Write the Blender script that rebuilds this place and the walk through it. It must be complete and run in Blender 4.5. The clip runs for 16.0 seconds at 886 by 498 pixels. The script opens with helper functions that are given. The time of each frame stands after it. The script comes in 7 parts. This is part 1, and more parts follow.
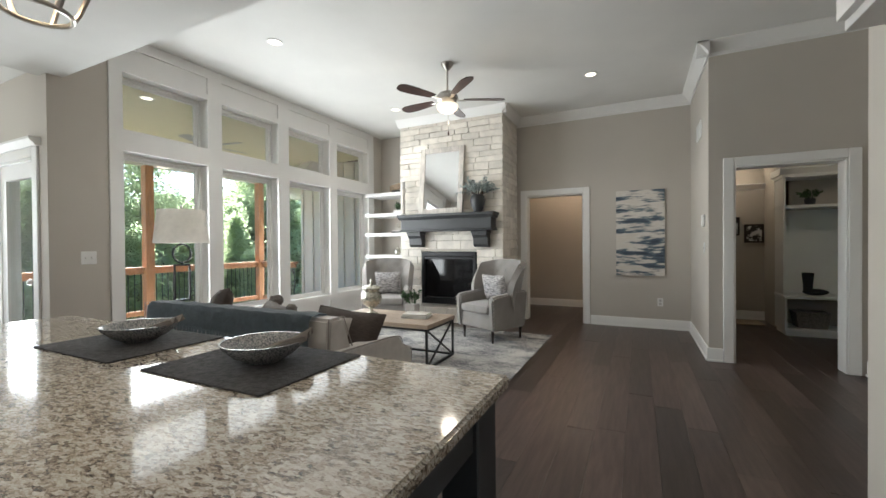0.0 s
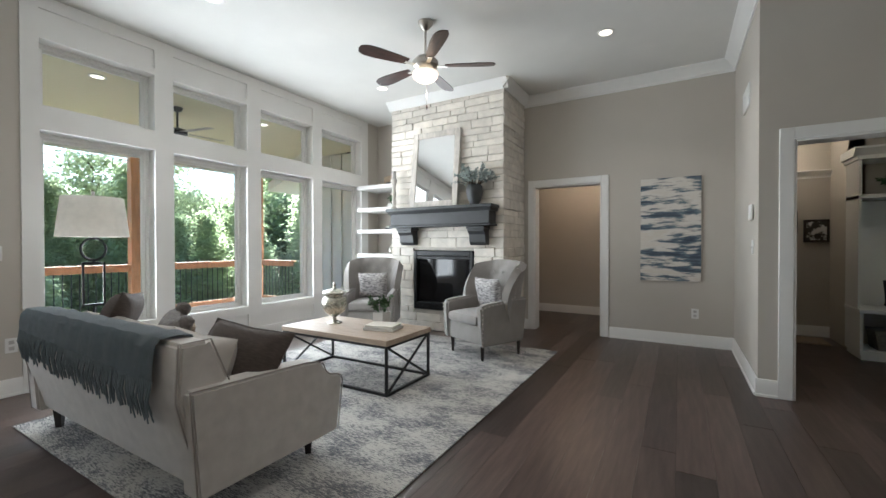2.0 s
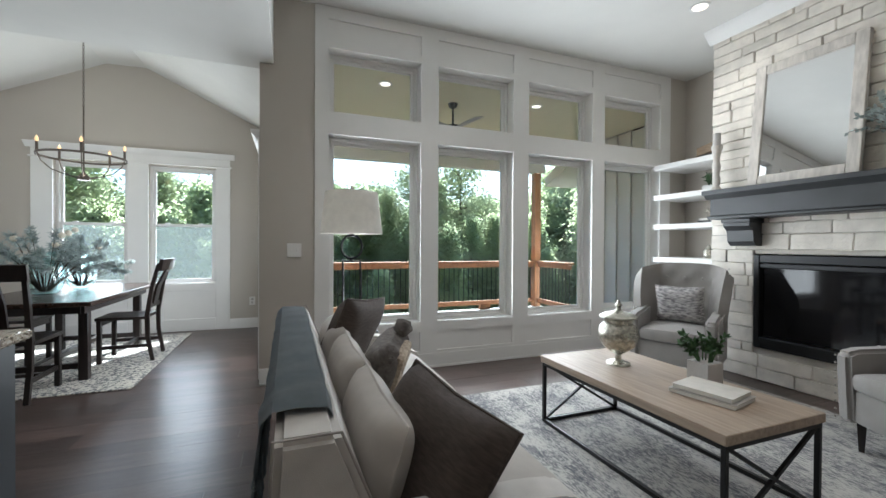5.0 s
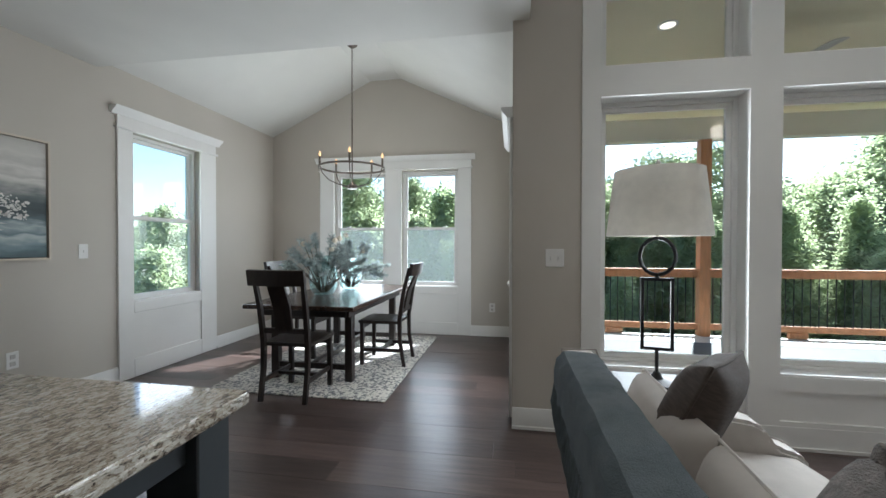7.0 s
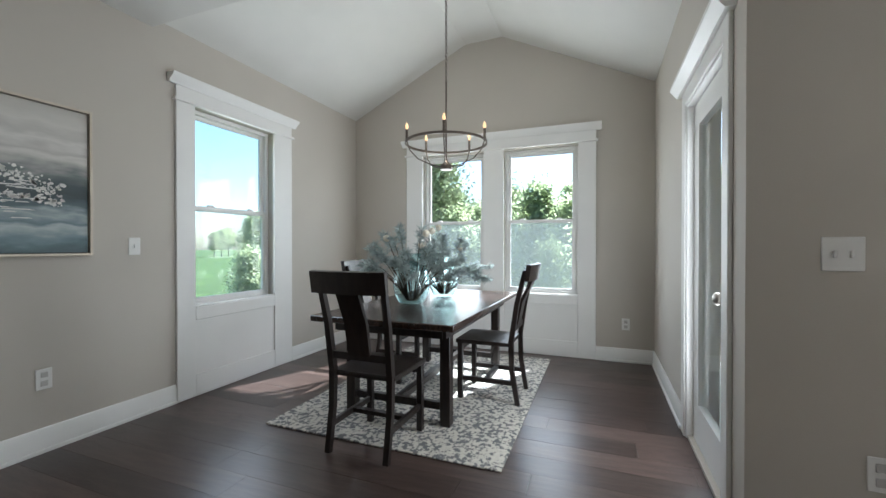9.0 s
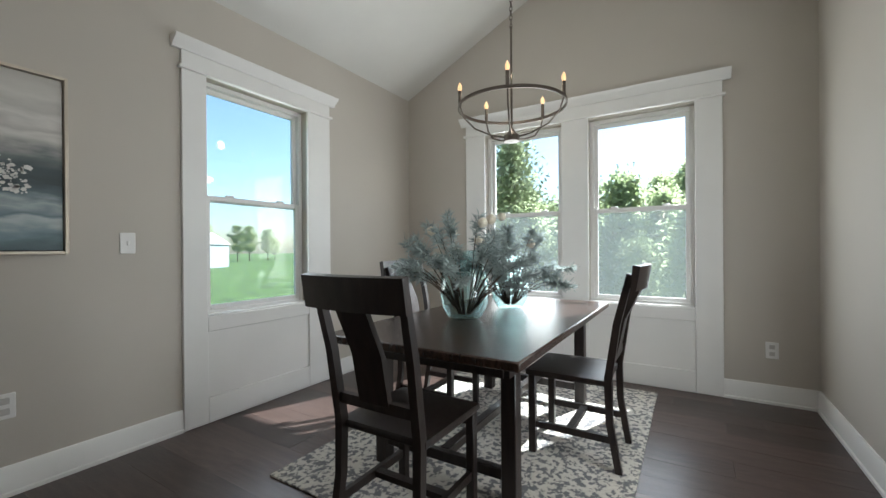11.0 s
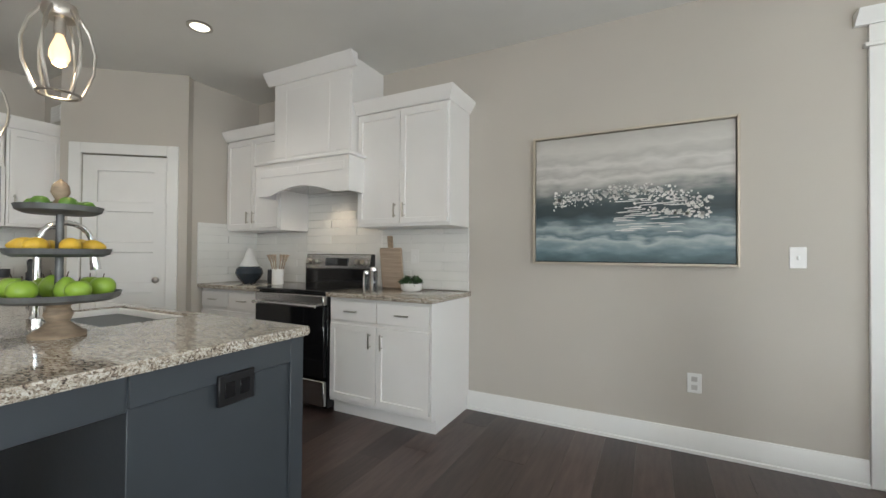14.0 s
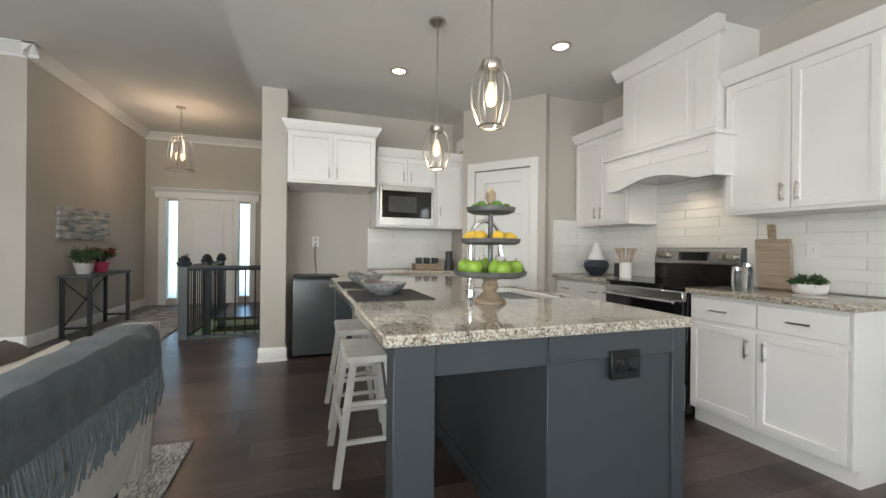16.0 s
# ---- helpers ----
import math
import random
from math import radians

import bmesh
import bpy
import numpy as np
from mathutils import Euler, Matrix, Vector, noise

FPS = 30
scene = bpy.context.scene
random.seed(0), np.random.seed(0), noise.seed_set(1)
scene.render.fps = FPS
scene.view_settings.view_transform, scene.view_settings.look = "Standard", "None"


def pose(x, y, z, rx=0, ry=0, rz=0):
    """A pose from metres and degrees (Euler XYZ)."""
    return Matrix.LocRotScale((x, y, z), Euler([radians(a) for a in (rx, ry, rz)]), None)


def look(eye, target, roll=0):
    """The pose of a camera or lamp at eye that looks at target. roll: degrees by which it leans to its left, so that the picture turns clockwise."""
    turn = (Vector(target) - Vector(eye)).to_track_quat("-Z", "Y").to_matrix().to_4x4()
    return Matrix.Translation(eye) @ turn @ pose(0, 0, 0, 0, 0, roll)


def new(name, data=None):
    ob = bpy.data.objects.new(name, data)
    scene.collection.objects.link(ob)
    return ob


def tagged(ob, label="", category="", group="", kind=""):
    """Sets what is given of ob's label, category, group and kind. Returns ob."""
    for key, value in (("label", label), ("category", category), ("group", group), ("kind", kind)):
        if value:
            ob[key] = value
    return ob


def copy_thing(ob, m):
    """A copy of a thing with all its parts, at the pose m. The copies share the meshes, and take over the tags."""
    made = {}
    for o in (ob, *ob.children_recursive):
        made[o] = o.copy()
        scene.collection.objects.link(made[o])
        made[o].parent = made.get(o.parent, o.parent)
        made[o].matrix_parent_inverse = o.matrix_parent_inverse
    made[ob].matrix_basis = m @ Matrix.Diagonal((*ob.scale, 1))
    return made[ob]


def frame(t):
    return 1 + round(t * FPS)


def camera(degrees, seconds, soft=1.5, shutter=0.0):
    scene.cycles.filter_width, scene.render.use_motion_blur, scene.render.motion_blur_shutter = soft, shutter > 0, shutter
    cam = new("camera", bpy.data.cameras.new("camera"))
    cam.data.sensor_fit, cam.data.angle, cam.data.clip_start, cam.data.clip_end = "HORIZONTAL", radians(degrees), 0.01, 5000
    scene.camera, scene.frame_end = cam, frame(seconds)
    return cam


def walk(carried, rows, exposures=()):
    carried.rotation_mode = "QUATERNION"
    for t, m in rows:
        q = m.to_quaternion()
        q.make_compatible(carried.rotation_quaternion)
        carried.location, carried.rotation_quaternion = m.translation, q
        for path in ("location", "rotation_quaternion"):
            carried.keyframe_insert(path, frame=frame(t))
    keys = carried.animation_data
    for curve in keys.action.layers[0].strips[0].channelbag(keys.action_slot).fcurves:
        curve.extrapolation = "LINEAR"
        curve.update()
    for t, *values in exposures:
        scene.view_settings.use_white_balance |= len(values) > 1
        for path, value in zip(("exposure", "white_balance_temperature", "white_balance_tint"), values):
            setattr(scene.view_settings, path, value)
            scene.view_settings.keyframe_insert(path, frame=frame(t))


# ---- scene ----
cam = camera(95.3, 16.0)
PATH = [
    (0, (0.494, 0.595, 1.251), (-0.377, 2.395, 1.232), -0.47),
    (0.5, (0.55, 0.827, 1.252), (-0.275, 2.649, 1.229), -0.4),
    (1, (0.617, 1.079, 1.254), (-0.218, 2.896, 1.229), -0.3),
    (1.5, (0.632, 1.336, 1.235), (-0.264, 3.124, 1.213), -0.2),
    (2, (0.611, 1.576, 1.223), (-0.398, 3.303, 1.203), -0.1),
    (2.5, (0.566, 1.815, 1.198), (-0.577, 3.456, 1.181), 0.03),
    (3, (0.476, 2.052, 1.185), (-0.81, 3.583, 1.17), 0.13),
    (5.5, (-0.556, 2.499, 1.218), (-2.506, 2.939, 1.2), 0.3),
    (6, (-0.817, 2.433, 1.231), (-2.81, 2.596, 1.212), 0.25),
    (6.5, (-1.059, 2.344, 1.247), (-3.056, 2.239, 1.225), 0.15),
    (7, (-1.297, 2.247, 1.252), (-3.269, 1.911, 1.227), 0.08),
    (7.5, (-1.548, 2.157, 1.249), (-3.48, 1.639, 1.23), 0.03),
    (8, (-1.798, 2.021, 1.24), (-3.692, 1.38, 1.223), 0.0),
    (8.5, (-2.034, 1.874, 1.213), (-3.907, 1.173, 1.198), 0.0),
    (11, (-3.066, 1.487, 1.144), (-4.772, 0.442, 1.141), -0.43),
    (11.5, (-3.184, 1.48, 1.17), (-4.648, 0.117, 1.179), -0.5),
    (12, (-3.296, 1.493, 1.176), (-4.383, -0.186, 1.203), -0.4),
    (12.5, (-3.339, 1.487, 1.223), (-3.95, -0.417, 1.219), -0.07),
    (13, (-3.37, 1.48, 1.213), (-3.424, -0.52, 1.231), 0.12),
    (13.5, (-3.368, 1.543, 1.197), (-2.897, -0.401, 1.224), 0.25),
    (14, (-3.366, 1.646, 1.195), (-2.45, -0.131, 1.219), 0.42),
    (14.5, (-3.373, 1.719, 1.188), (-2.108, 0.171, 1.207), 0.53),
    (15, (-3.366, 1.774, 1.168), (-1.831, 0.492, 1.181), 0.57),
    (15.5, (-3.343, 1.821, 1.155), (-1.604, 0.835, 1.161), 0.6),
    (16, (-3.291, 1.849, 1.154), (-1.401, 1.197, 1.153), 0.6),
]
EXPOSURE = ((0, 2.75, 5700), (2.5, 2.75, 5450), (5.5, 2.15, 5450), (6.5, 2.05, 5450), (8.5, 2.15, 5450), (11, 1.95, 5700), (12.5, 2.3, 5750), (14, 2.72, 5700), (16, 3.05, 5750))
walk(cam, [(t, look(eye, target, roll)) for t, eye, target, roll in PATH], [(t, v, kelvin, 5) for t, v, kelvin in EXPOSURE])

# ---- light ----
world = bpy.data.worlds.new("sky")
scene.world = world
world.use_nodes = True
wn = world.node_tree
sky = wn.nodes.new("ShaderNodeTexSky")
sky.sky_type = "NISHITA"
sky.sun_disc = False
SUN_FROM = Vector((-1.0, 0.43, 1.0)).normalized()
sky.sun_elevation = math.asin(SUN_FROM.z)
sky.sun_rotation = math.atan2(SUN_FROM.x, SUN_FROM.y)
wn.links.new(sky.outputs[0], wn.nodes["Background"].inputs[0])
wn.nodes["Background"].inputs[1].default_value = 0.075
sun = new("sun", bpy.data.lights.new("sun", "SUN"))
sun.data.energy, sun.data.angle, sun.data.color = 5.0, radians(0.6), (1.0, 0.95, 0.87)
sun.matrix_basis = look(SUN_FROM * 30, (0, 0, 0))


def lamp(name, kind, place, watts, colour=(1.0, 0.8, 0.6), radius=0.04, down=False, spread=150):
    data = bpy.data.lights.new(name, kind)
    data.energy, data.color = watts, colour
    if kind == "SPOT":
        data.spot_size, data.spot_blend, data.shadow_soft_size = radians(spread), 0.6, radius
    else:
        data.shadow_soft_size = radius
    ob = new(name, data)
    ob.location = place
    return ob


def window_light(place, size_x, size_z, turn, watts):
    """An added area lamp in a window's opening, standing in for the sky's daylight."""
    data = bpy.data.lights.new("window_daylight", "AREA")
    data.shape, data.size, data.size_y = "RECTANGLE", size_x, size_z
    data.energy, data.color = watts, (1.0, 0.945, 0.87)
    ob = new("window_daylight", data)
    ob.matrix_basis = pose(*place, 90, 0, turn)


# ---- materials ----
def material(name, colour, rough=0.5, metal=0.0, vary=0.08, scale=6.0, bump=0.0, bump_scale=60.0, each=0.0, stretch=(1, 1, 1), coat=0.0, dark=None, sheen=0.0):
    m = bpy.data.materials.new(name)
    m.use_nodes = True
    nt = m.node_tree
    n, l = nt.nodes, nt.links
    b = n["Principled BSDF"]
    b.inputs["Roughness"].default_value, b.inputs["Metallic"].default_value = rough, metal
    b.inputs["Coat Weight"].default_value = coat
    b.inputs["Sheen Weight"].default_value = sheen
    tc = n.new("ShaderNodeTexCoord")
    mp = n.new("ShaderNodeMapping")
    mp.inputs["Scale"].default_value = stretch
    l.new(tc.outputs["Object"], mp.inputs["Vector"])
    ns = n.new("ShaderNodeTexNoise")
    ns.inputs["Scale"].default_value, ns.inputs["Detail"].default_value = scale, 6
    l.new(mp.outputs[0], ns.inputs["Vector"])
    rp = n.new("ShaderNodeValToRGB")
    c = Vector(colour)
    lo = Vector(dark) if dark else c * (1 - 2 * vary)
    hi = c if dark else c * (1 + vary)
    rp.color_ramp.elements[0].color, rp.color_ramp.elements[1].color = (*lo, 1), (*[min(1, x) for x in hi], 1)
    rp.color_ramp.elements[0].position, rp.color_ramp.elements[1].position = 0.3, 0.7
    l.new(ns.outputs[0], rp.inputs[0])
    out = rp.outputs[0]
    if each:
        oi = n.new("ShaderNodeObjectInfo")
        mr = n.new("ShaderNodeMapRange")
        mr.inputs["To Min"].default_value, mr.inputs["To Max"].default_value = 1 - each, 1 + each
        l.new(oi.outputs["Random"], mr.inputs["Value"])
        hs = n.new("ShaderNodeHueSaturation")
        l.new(out, hs.inputs["Color"])
        l.new(mr.outputs[0], hs.inputs["Value"])
        out = hs.outputs[0]
    l.new(out, b.inputs["Base Color"])
    if bump:
        nb = n.new("ShaderNodeTexNoise")
        nb.inputs["Scale"].default_value, nb.inputs["Detail"].default_value = bump_scale, 4
        l.new(mp.outputs[0], nb.inputs["Vector"])
        bp = n.new("ShaderNodeBump")
        bp.inputs["Strength"].default_value, bp.inputs["Distance"].default_value = bump, 0.01
        l.new(nb.outputs[0], bp.inputs["Height"])
        l.new(bp.outputs[0], b.inputs["Normal"])
    return m


def ramp_of(m, stops):
    """Replace the colour stops of a material's ramp."""
    for nd in m.node_tree.nodes:
        if nd.type == "VALTORGB":
            e = nd.color_ramp.elements
            while len(e) > 1:
                e.remove(e[-1])
            e[0].position, e[0].color = stops[0][0], (*stops[0][1], 1)
            for p, c in stops[1:]:
                e.new(p).color = (*c, 1)
    return m


def emitter(name, colour, strength):
    m = bpy.data.materials.new(name)
    m.use_nodes = True
    b = m.node_tree.nodes["Principled BSDF"]
    b.inputs["Base Color"].default_value = (*colour, 1)
    b.inputs["Emission Color"].default_value = (*colour, 1)
    b.inputs["Emission Strength"].default_value = strength
    return m


def glass(name, colour=(1, 1, 1), rough=0.0, ior=1.45):
    m = bpy.data.materials.new(name)
    m.use_nodes = True
    b = m.node_tree.nodes["Principled BSDF"]
    b.inputs["Base Color"].default_value = (*colour, 1)
    b.inputs["Transmission Weight"].default_value = 1
    b.inputs["Roughness"].default_value, b.inputs["IOR"].default_value = rough, ior
    return m


def pane_glass(name, gloss=0.03):
    m = bpy.data.materials.new(name)
    m.use_nodes = True
    n, l = m.node_tree.nodes, m.node_tree.links
    n.remove(n["Principled BSDF"])
    tr, gl, mx, lw = n.new("ShaderNodeBsdfTransparent"), n.new("ShaderNodeBsdfGlossy"), n.new("ShaderNodeMixShader"), n.new("ShaderNodeLayerWeight")
    tr.inputs[0].default_value = (0.95, 0.97, 0.96, 1)
    gl.inputs["Roughness"].default_value = 0.01
    lw.inputs["Blend"].default_value = 0.5
    pw, sc = n.new("ShaderNodeMath"), n.new("ShaderNodeMath")
    pw.operation, sc.operation = "POWER", "MULTIPLY_ADD"
    pw.inputs[1].default_value = 5
    sc.inputs[1].default_value, sc.inputs[2].default_value = 0.6, gloss
    l.new(lw.outputs["Facing"], pw.inputs[0])
    l.new(pw.outputs[0], sc.inputs[0])
    l.new(sc.outputs[0], mx.inputs[0])
    l.new(tr.outputs[0], mx.inputs[1])
    l.new(gl.outputs[0], mx.inputs[2])
    l.new(mx.outputs[0], n["Material Output"].inputs[0])
    return m


GREIGE = material("greige_wall_paint", (0.52, 0.482, 0.43), 0.75, vary=0.02, scale=1.5, bump=0.08, bump_scale=180)
WHITE = material("white_trim_paint", (0.80, 0.79, 0.77), 0.4, vary=0.015, scale=3, bump=0.02, bump_scale=90)
CEIL = material("ceiling_paint", (0.72, 0.71, 0.68), 0.85, vary=0.02, scale=2, bump=0.15, bump_scale=220)
CABINET = material("white_cabinet_lacquer", (0.82, 0.80, 0.78), 0.32, vary=0.012, scale=3, bump=0.01, bump_scale=60)
PLANK = material("dark_walnut_plank", (0.072, 0.049, 0.042), 0.30, vary=0.2, scale=2.2, bump=0.12, bump_scale=14, each=0.46, stretch=(2.5, 2.0, 6))
SUBFLOOR = material("floor_joint", (0.015, 0.010, 0.008), 0.7)
STONE = material("white_ledger_stone", (0.76, 0.715, 0.645), 0.85, vary=0.07, scale=9, bump=0.9, bump_scale=24, each=0.10)
MORTAR = material("stone_backing", (0.58, 0.545, 0.49), 0.9)
CHARCOAL = material("charcoal_painted_wood", (0.045, 0.047, 0.050), 0.42, vary=0.1, scale=5, bump=0.05)
SLATE = material("slate_blue_island_paint", (0.045, 0.052, 0.060), 0.40, vary=0.05, scale=4, bump=0.03)
BLACK = material("black_metal", (0.014, 0.014, 0.015), 0.4, metal=0.3, vary=0.1)
GLOSSBLACK = material("black_glass", (0.008, 0.008, 0.009), 0.06, vary=0.02)
STEEL = material("brushed_stainless_steel", (0.60, 0.59, 0.58), 0.26, metal=1.0, vary=0.05, scale=8, stretch=(1, 1, 40))
NICKEL = material("brushed_nickel", (0.50, 0.47, 0.43), 0.28, metal=1.0, vary=0.04)
BRONZE = material("dark_brushed_bronze", (0.16, 0.135, 0.115), 0.35, metal=0.9, vary=0.06)
CHROME = material("polished_chrome", (0.75, 0.75, 0.75), 0.06, metal=1.0, vary=0.01)
SOFA_CLOTH = material("light_grey_linen", (0.58, 0.545, 0.51), 0.9, vary=0.05, scale=14, bump=0.25, bump_scale=420, sheen=0.2)
SEAT_CLOTH = material("cream_cushion_cloth", (0.48, 0.445, 0.41), 0.9, vary=0.04, scale=12, bump=0.2, bump_scale=420)
PIPING = material("dark_piping", (0.34, 0.31, 0.285), 0.85)
THROW = material("slate_blue_knit_throw", (0.135, 0.165, 0.185), 0.95, vary=0.1, scale=30, bump=0.4, bump_scale=260, sheen=0.3)
BROWNCUSH = material("dark_brown_cushion_cloth", (0.085, 0.066, 0.056), 0.9, vary=0.14, scale=30, bump=0.4, bump_scale=200, stretch=(1, 1, 5))
TEDDY = material("grey_fleece", (0.19, 0.17, 0.155), 1.0, vary=0.2, scale=40, bump=0.8, bump_scale=160)
OATMEAL = material("oatmeal_chunky_knit", (0.46, 0.38, 0.29), 1.0, vary=0.25, scale=60, bump=1.0, bump_scale=120)
GREYVELVET = material("pale_grey_chair_cloth", (0.25, 0.232, 0.217), 0.85, vary=0.05, scale=10, bump=0.15, bump_scale=380, sheen=0.3)
PATTERNCUSH = ramp_of(material("woven_pattern_cushion", (0.4, 0.4, 0.4), 0.9, scale=22, bump=0.4, bump_scale=120, stretch=(1, 1, 3)), [(0.35, (0.16, 0.15, 0.16)), (0.55, (0.44, 0.42, 0.41)), (0.7, (0.62, 0.6, 0.58))])
ESPRESSO = material("espresso_stained_wood", (0.017, 0.011, 0.009), 0.36, vary=0.35, scale=4, bump=0.12, bump_scale=40, stretch=(8, 8, 1))
TABLEWOOD = material("dark_brown_tabletop", (0.045, 0.025, 0.018), 0.27, vary=0.35, scale=4, bump=0.1, bump_scale=30, stretch=(1, 14, 8))
OAK = material("limed_oak_top", (0.40, 0.315, 0.24), 0.5, vary=0.12, scale=4, bump=0.12, bump_scale=40, stretch=(1, 14, 14))
CEDAR = material("cedar_timber", (0.52, 0.25, 0.12), 0.7, vary=0.14, scale=4, bump=0.2, bump_scale=40, stretch=(6, 6, 1))
DECKBOARD = material("pale_deck_board", (0.50, 0.47, 0.44), 0.7, vary=0.08, scale=5, bump=0.1)
SIDING = material("painted_siding", (0.72, 0.69, 0.65), 0.6, vary=0.03, scale=4, bump=0.05)
SOFFIT = material("porch_soffit_paint", (0.80, 0.74, 0.54), 0.8, vary=0.02, scale=3)
SHINGLE = material("roof_shingle", (0.12, 0.11, 0.11), 0.9, vary=0.3, scale=30, bump=0.5)
GRASS = material("lawn", (0.075, 0.13, 0.025), 0.9, vary=0.3, scale=0.6, bump=0.6, bump_scale=30)
BARK = material("bark", (0.10, 0.07, 0.05), 0.9, vary=0.3, scale=10, bump=0.6)
CEDARLEAF = material("cedar_foliage", (0.17, 0.21, 0.105), 0.8, vary=0.45, scale=1.6, each=0.25)
SPRINGLEAF = material("spring_foliage", (0.22, 0.27, 0.12), 0.8, vary=0.4, scale=1.6, each=0.25)
HOUSEPLANT = material("houseplant_leaf", (0.05, 0.11, 0.035), 0.6, vary=0.4, scale=14)
DUSTYLEAF = material("dusty_blue_green_leaf", (0.42, 0.48, 0.47), 0.7, vary=0.35, scale=14)
PUFF = material("cream_flower_puff", (0.72, 0.66, 0.54), 1.0, vary=0.1, bump=0.8)
CERAMIC = material("white_ceramic", (0.82, 0.81, 0.79), 0.3, vary=0.02)
STONEPOT = material("pale_concrete_pot", (0.52, 0.50, 0.48), 0.8, vary=0.08, bump=0.2)
LINEN = material("lampshade_linen", (0.72, 0.69, 0.64), 0.9, vary=0.04, scale=20, bump=0.2, bump_scale=300)
NAPKIN = material("taupe_napkin_linen", (0.40, 0.36, 0.32), 0.95, vary=0.06, scale=30, bump=0.4, bump_scale=260)
PLACEMAT = material("charcoal_woven_placemat", (0.055, 0.053, 0.055), 0.95, vary=0.3, scale=60, bump=0.8, bump_scale=150)
PAPER = material("book_pages", (0.75, 0.73, 0.68), 0.8, vary=0.04)
PLASTIC = material("white_plate_plastic", (0.78, 0.77, 0.75), 0.35, vary=0.01)
TILE = material("white_glazed_tile", (0.78, 0.77, 0.74), 0.14, vary=0.02, scale=3, each=0.03, coat=0.3)
GROUT = material("tile_grout", (0.70, 0.69, 0.66), 0.9)
WOODTRAY = material("weathered_turned_wood", (0.34, 0.26, 0.18), 0.7, vary=0.2, scale=12, bump=0.3, stretch=(1, 1, 4))
ZINC = material("grey_zinc_tray", (0.16, 0.165, 0.165), 0.5, metal=0.4, vary=0.2, scale=15)
APPLE = material("green_apple_skin", (0.30, 0.46, 0.05), 0.3, vary=0.12, scale=10)
LEMON = material("lemon_skin", (0.78, 0.50, 0.05), 0.4, vary=0.08, bump=0.2, bump_scale=120)
LIME = material("lime_skin", (0.11, 0.22, 0.03), 0.4, vary=0.15, bump=0.15)
BULB = emitter("warm_bulb", (1.0, 0.60, 0.28), 0.25)
CANLIGHT = emitter("downlight_disc", (1.0, 0.84, 0.62), 0.5)
BOWLLIGHT = emitter("alabaster_lit_bowl", (1.0, 0.78, 0.52), 0.22)
PANE = pane_glass("window_pane")
GLASS = glass("clear_glass", (0.96, 0.98, 0.98))
AQUA = glass("pale_aqua_glass", (0.80, 0.95, 0.955))
MERCURY = material("mercury_glass", (0.62, 0.60, 0.52), 0.18, metal=0.75, vary=0.3, scale=40, bump=0.6, bump_scale=60)
MIRROR = material("mirror_silver", (0.86, 0.87, 0.87), 0.02, metal=1.0, vary=0.0)
WHITEWASH = material("whitewashed_frame", (0.62, 0.58, 0.53), 0.7, vary=0.12, scale=8, bump=0.3, stretch=(4, 4, 1))
def granite(name):
    """Polished granite: beige and grey grains of two sizes with dark flecks, drawn out along the slab."""
    m = bpy.data.materials.new(name)
    m.use_nodes = True
    n, l = m.node_tree.nodes, m.node_tree.links
    b = n["Principled BSDF"]
    b.inputs["Roughness"].default_value, b.inputs["Coat Weight"].default_value = 0.09, 0.3
    tc, mp, wob, mix = n.new("ShaderNodeTexCoord"), n.new("ShaderNodeMapping"), n.new("ShaderNodeTexNoise"), n.new("ShaderNodeMixRGB")
    mp.inputs["Scale"].default_value = (0.62, 1.25, 1.25)
    wob.inputs["Scale"].default_value, wob.inputs["Detail"].default_value = 70, 3
    mix.inputs[0].default_value = 0.012
    l.new(tc.outputs["Object"], mp.inputs[0])
    l.new(mp.outputs[0], wob.inputs["Vector"])
    l.new(mp.outputs[0], mix.inputs[1])
    l.new(wob.outputs["Color"], mix.inputs[2])
    sums = []
    for size, weight in ((125, 0.40), (300, 0.28)):
        vo, bw, mu = n.new("ShaderNodeTexVoronoi"), n.new("ShaderNodeSeparateColor"), n.new("ShaderNodeMath")
        vo.inputs["Scale"].default_value = size
        l.new(mix.outputs[0], vo.inputs["Vector"])
        l.new(vo.outputs["Color"], bw.inputs[0])
        mu.operation, mu.inputs[1].default_value = "MULTIPLY", weight
        l.new(bw.outputs[0], mu.inputs[0])
        sums.append(mu)
    cl, cm = n.new("ShaderNodeTexNoise"), n.new("ShaderNodeMath")
    cl.inputs["Scale"].default_value, cl.inputs["Detail"].default_value = 24, 6
    l.new(mp.outputs[0], cl.inputs["Vector"])
    cm.operation, cm.inputs[1].default_value = "MULTIPLY", 0.36
    l.new(cl.outputs[0], cm.inputs[0])
    sums.append(cm)
    total = sums[0]
    for nd in sums[1:]:
        ad = n.new("ShaderNodeMath")
        l.new(total.outputs[0], ad.inputs[0])
        l.new(nd.outputs[0], ad.inputs[1])
        total = ad
    rp = n.new("ShaderNodeValToRGB")
    l.new(total.outputs[0], rp.inputs[0])
    l.new(rp.outputs[0], b.inputs["Base Color"])
    return ramp_of(m, [(0.22, (0.045, 0.037, 0.032)), (0.33, (0.165, 0.13, 0.10)), (0.43, (0.30, 0.25, 0.195)), (0.54, (0.43, 0.38, 0.31)), (0.68, (0.54, 0.505, 0.44)), (0.84, (0.63, 0.605, 0.56))])


GRANITE = granite("speckled_granite")


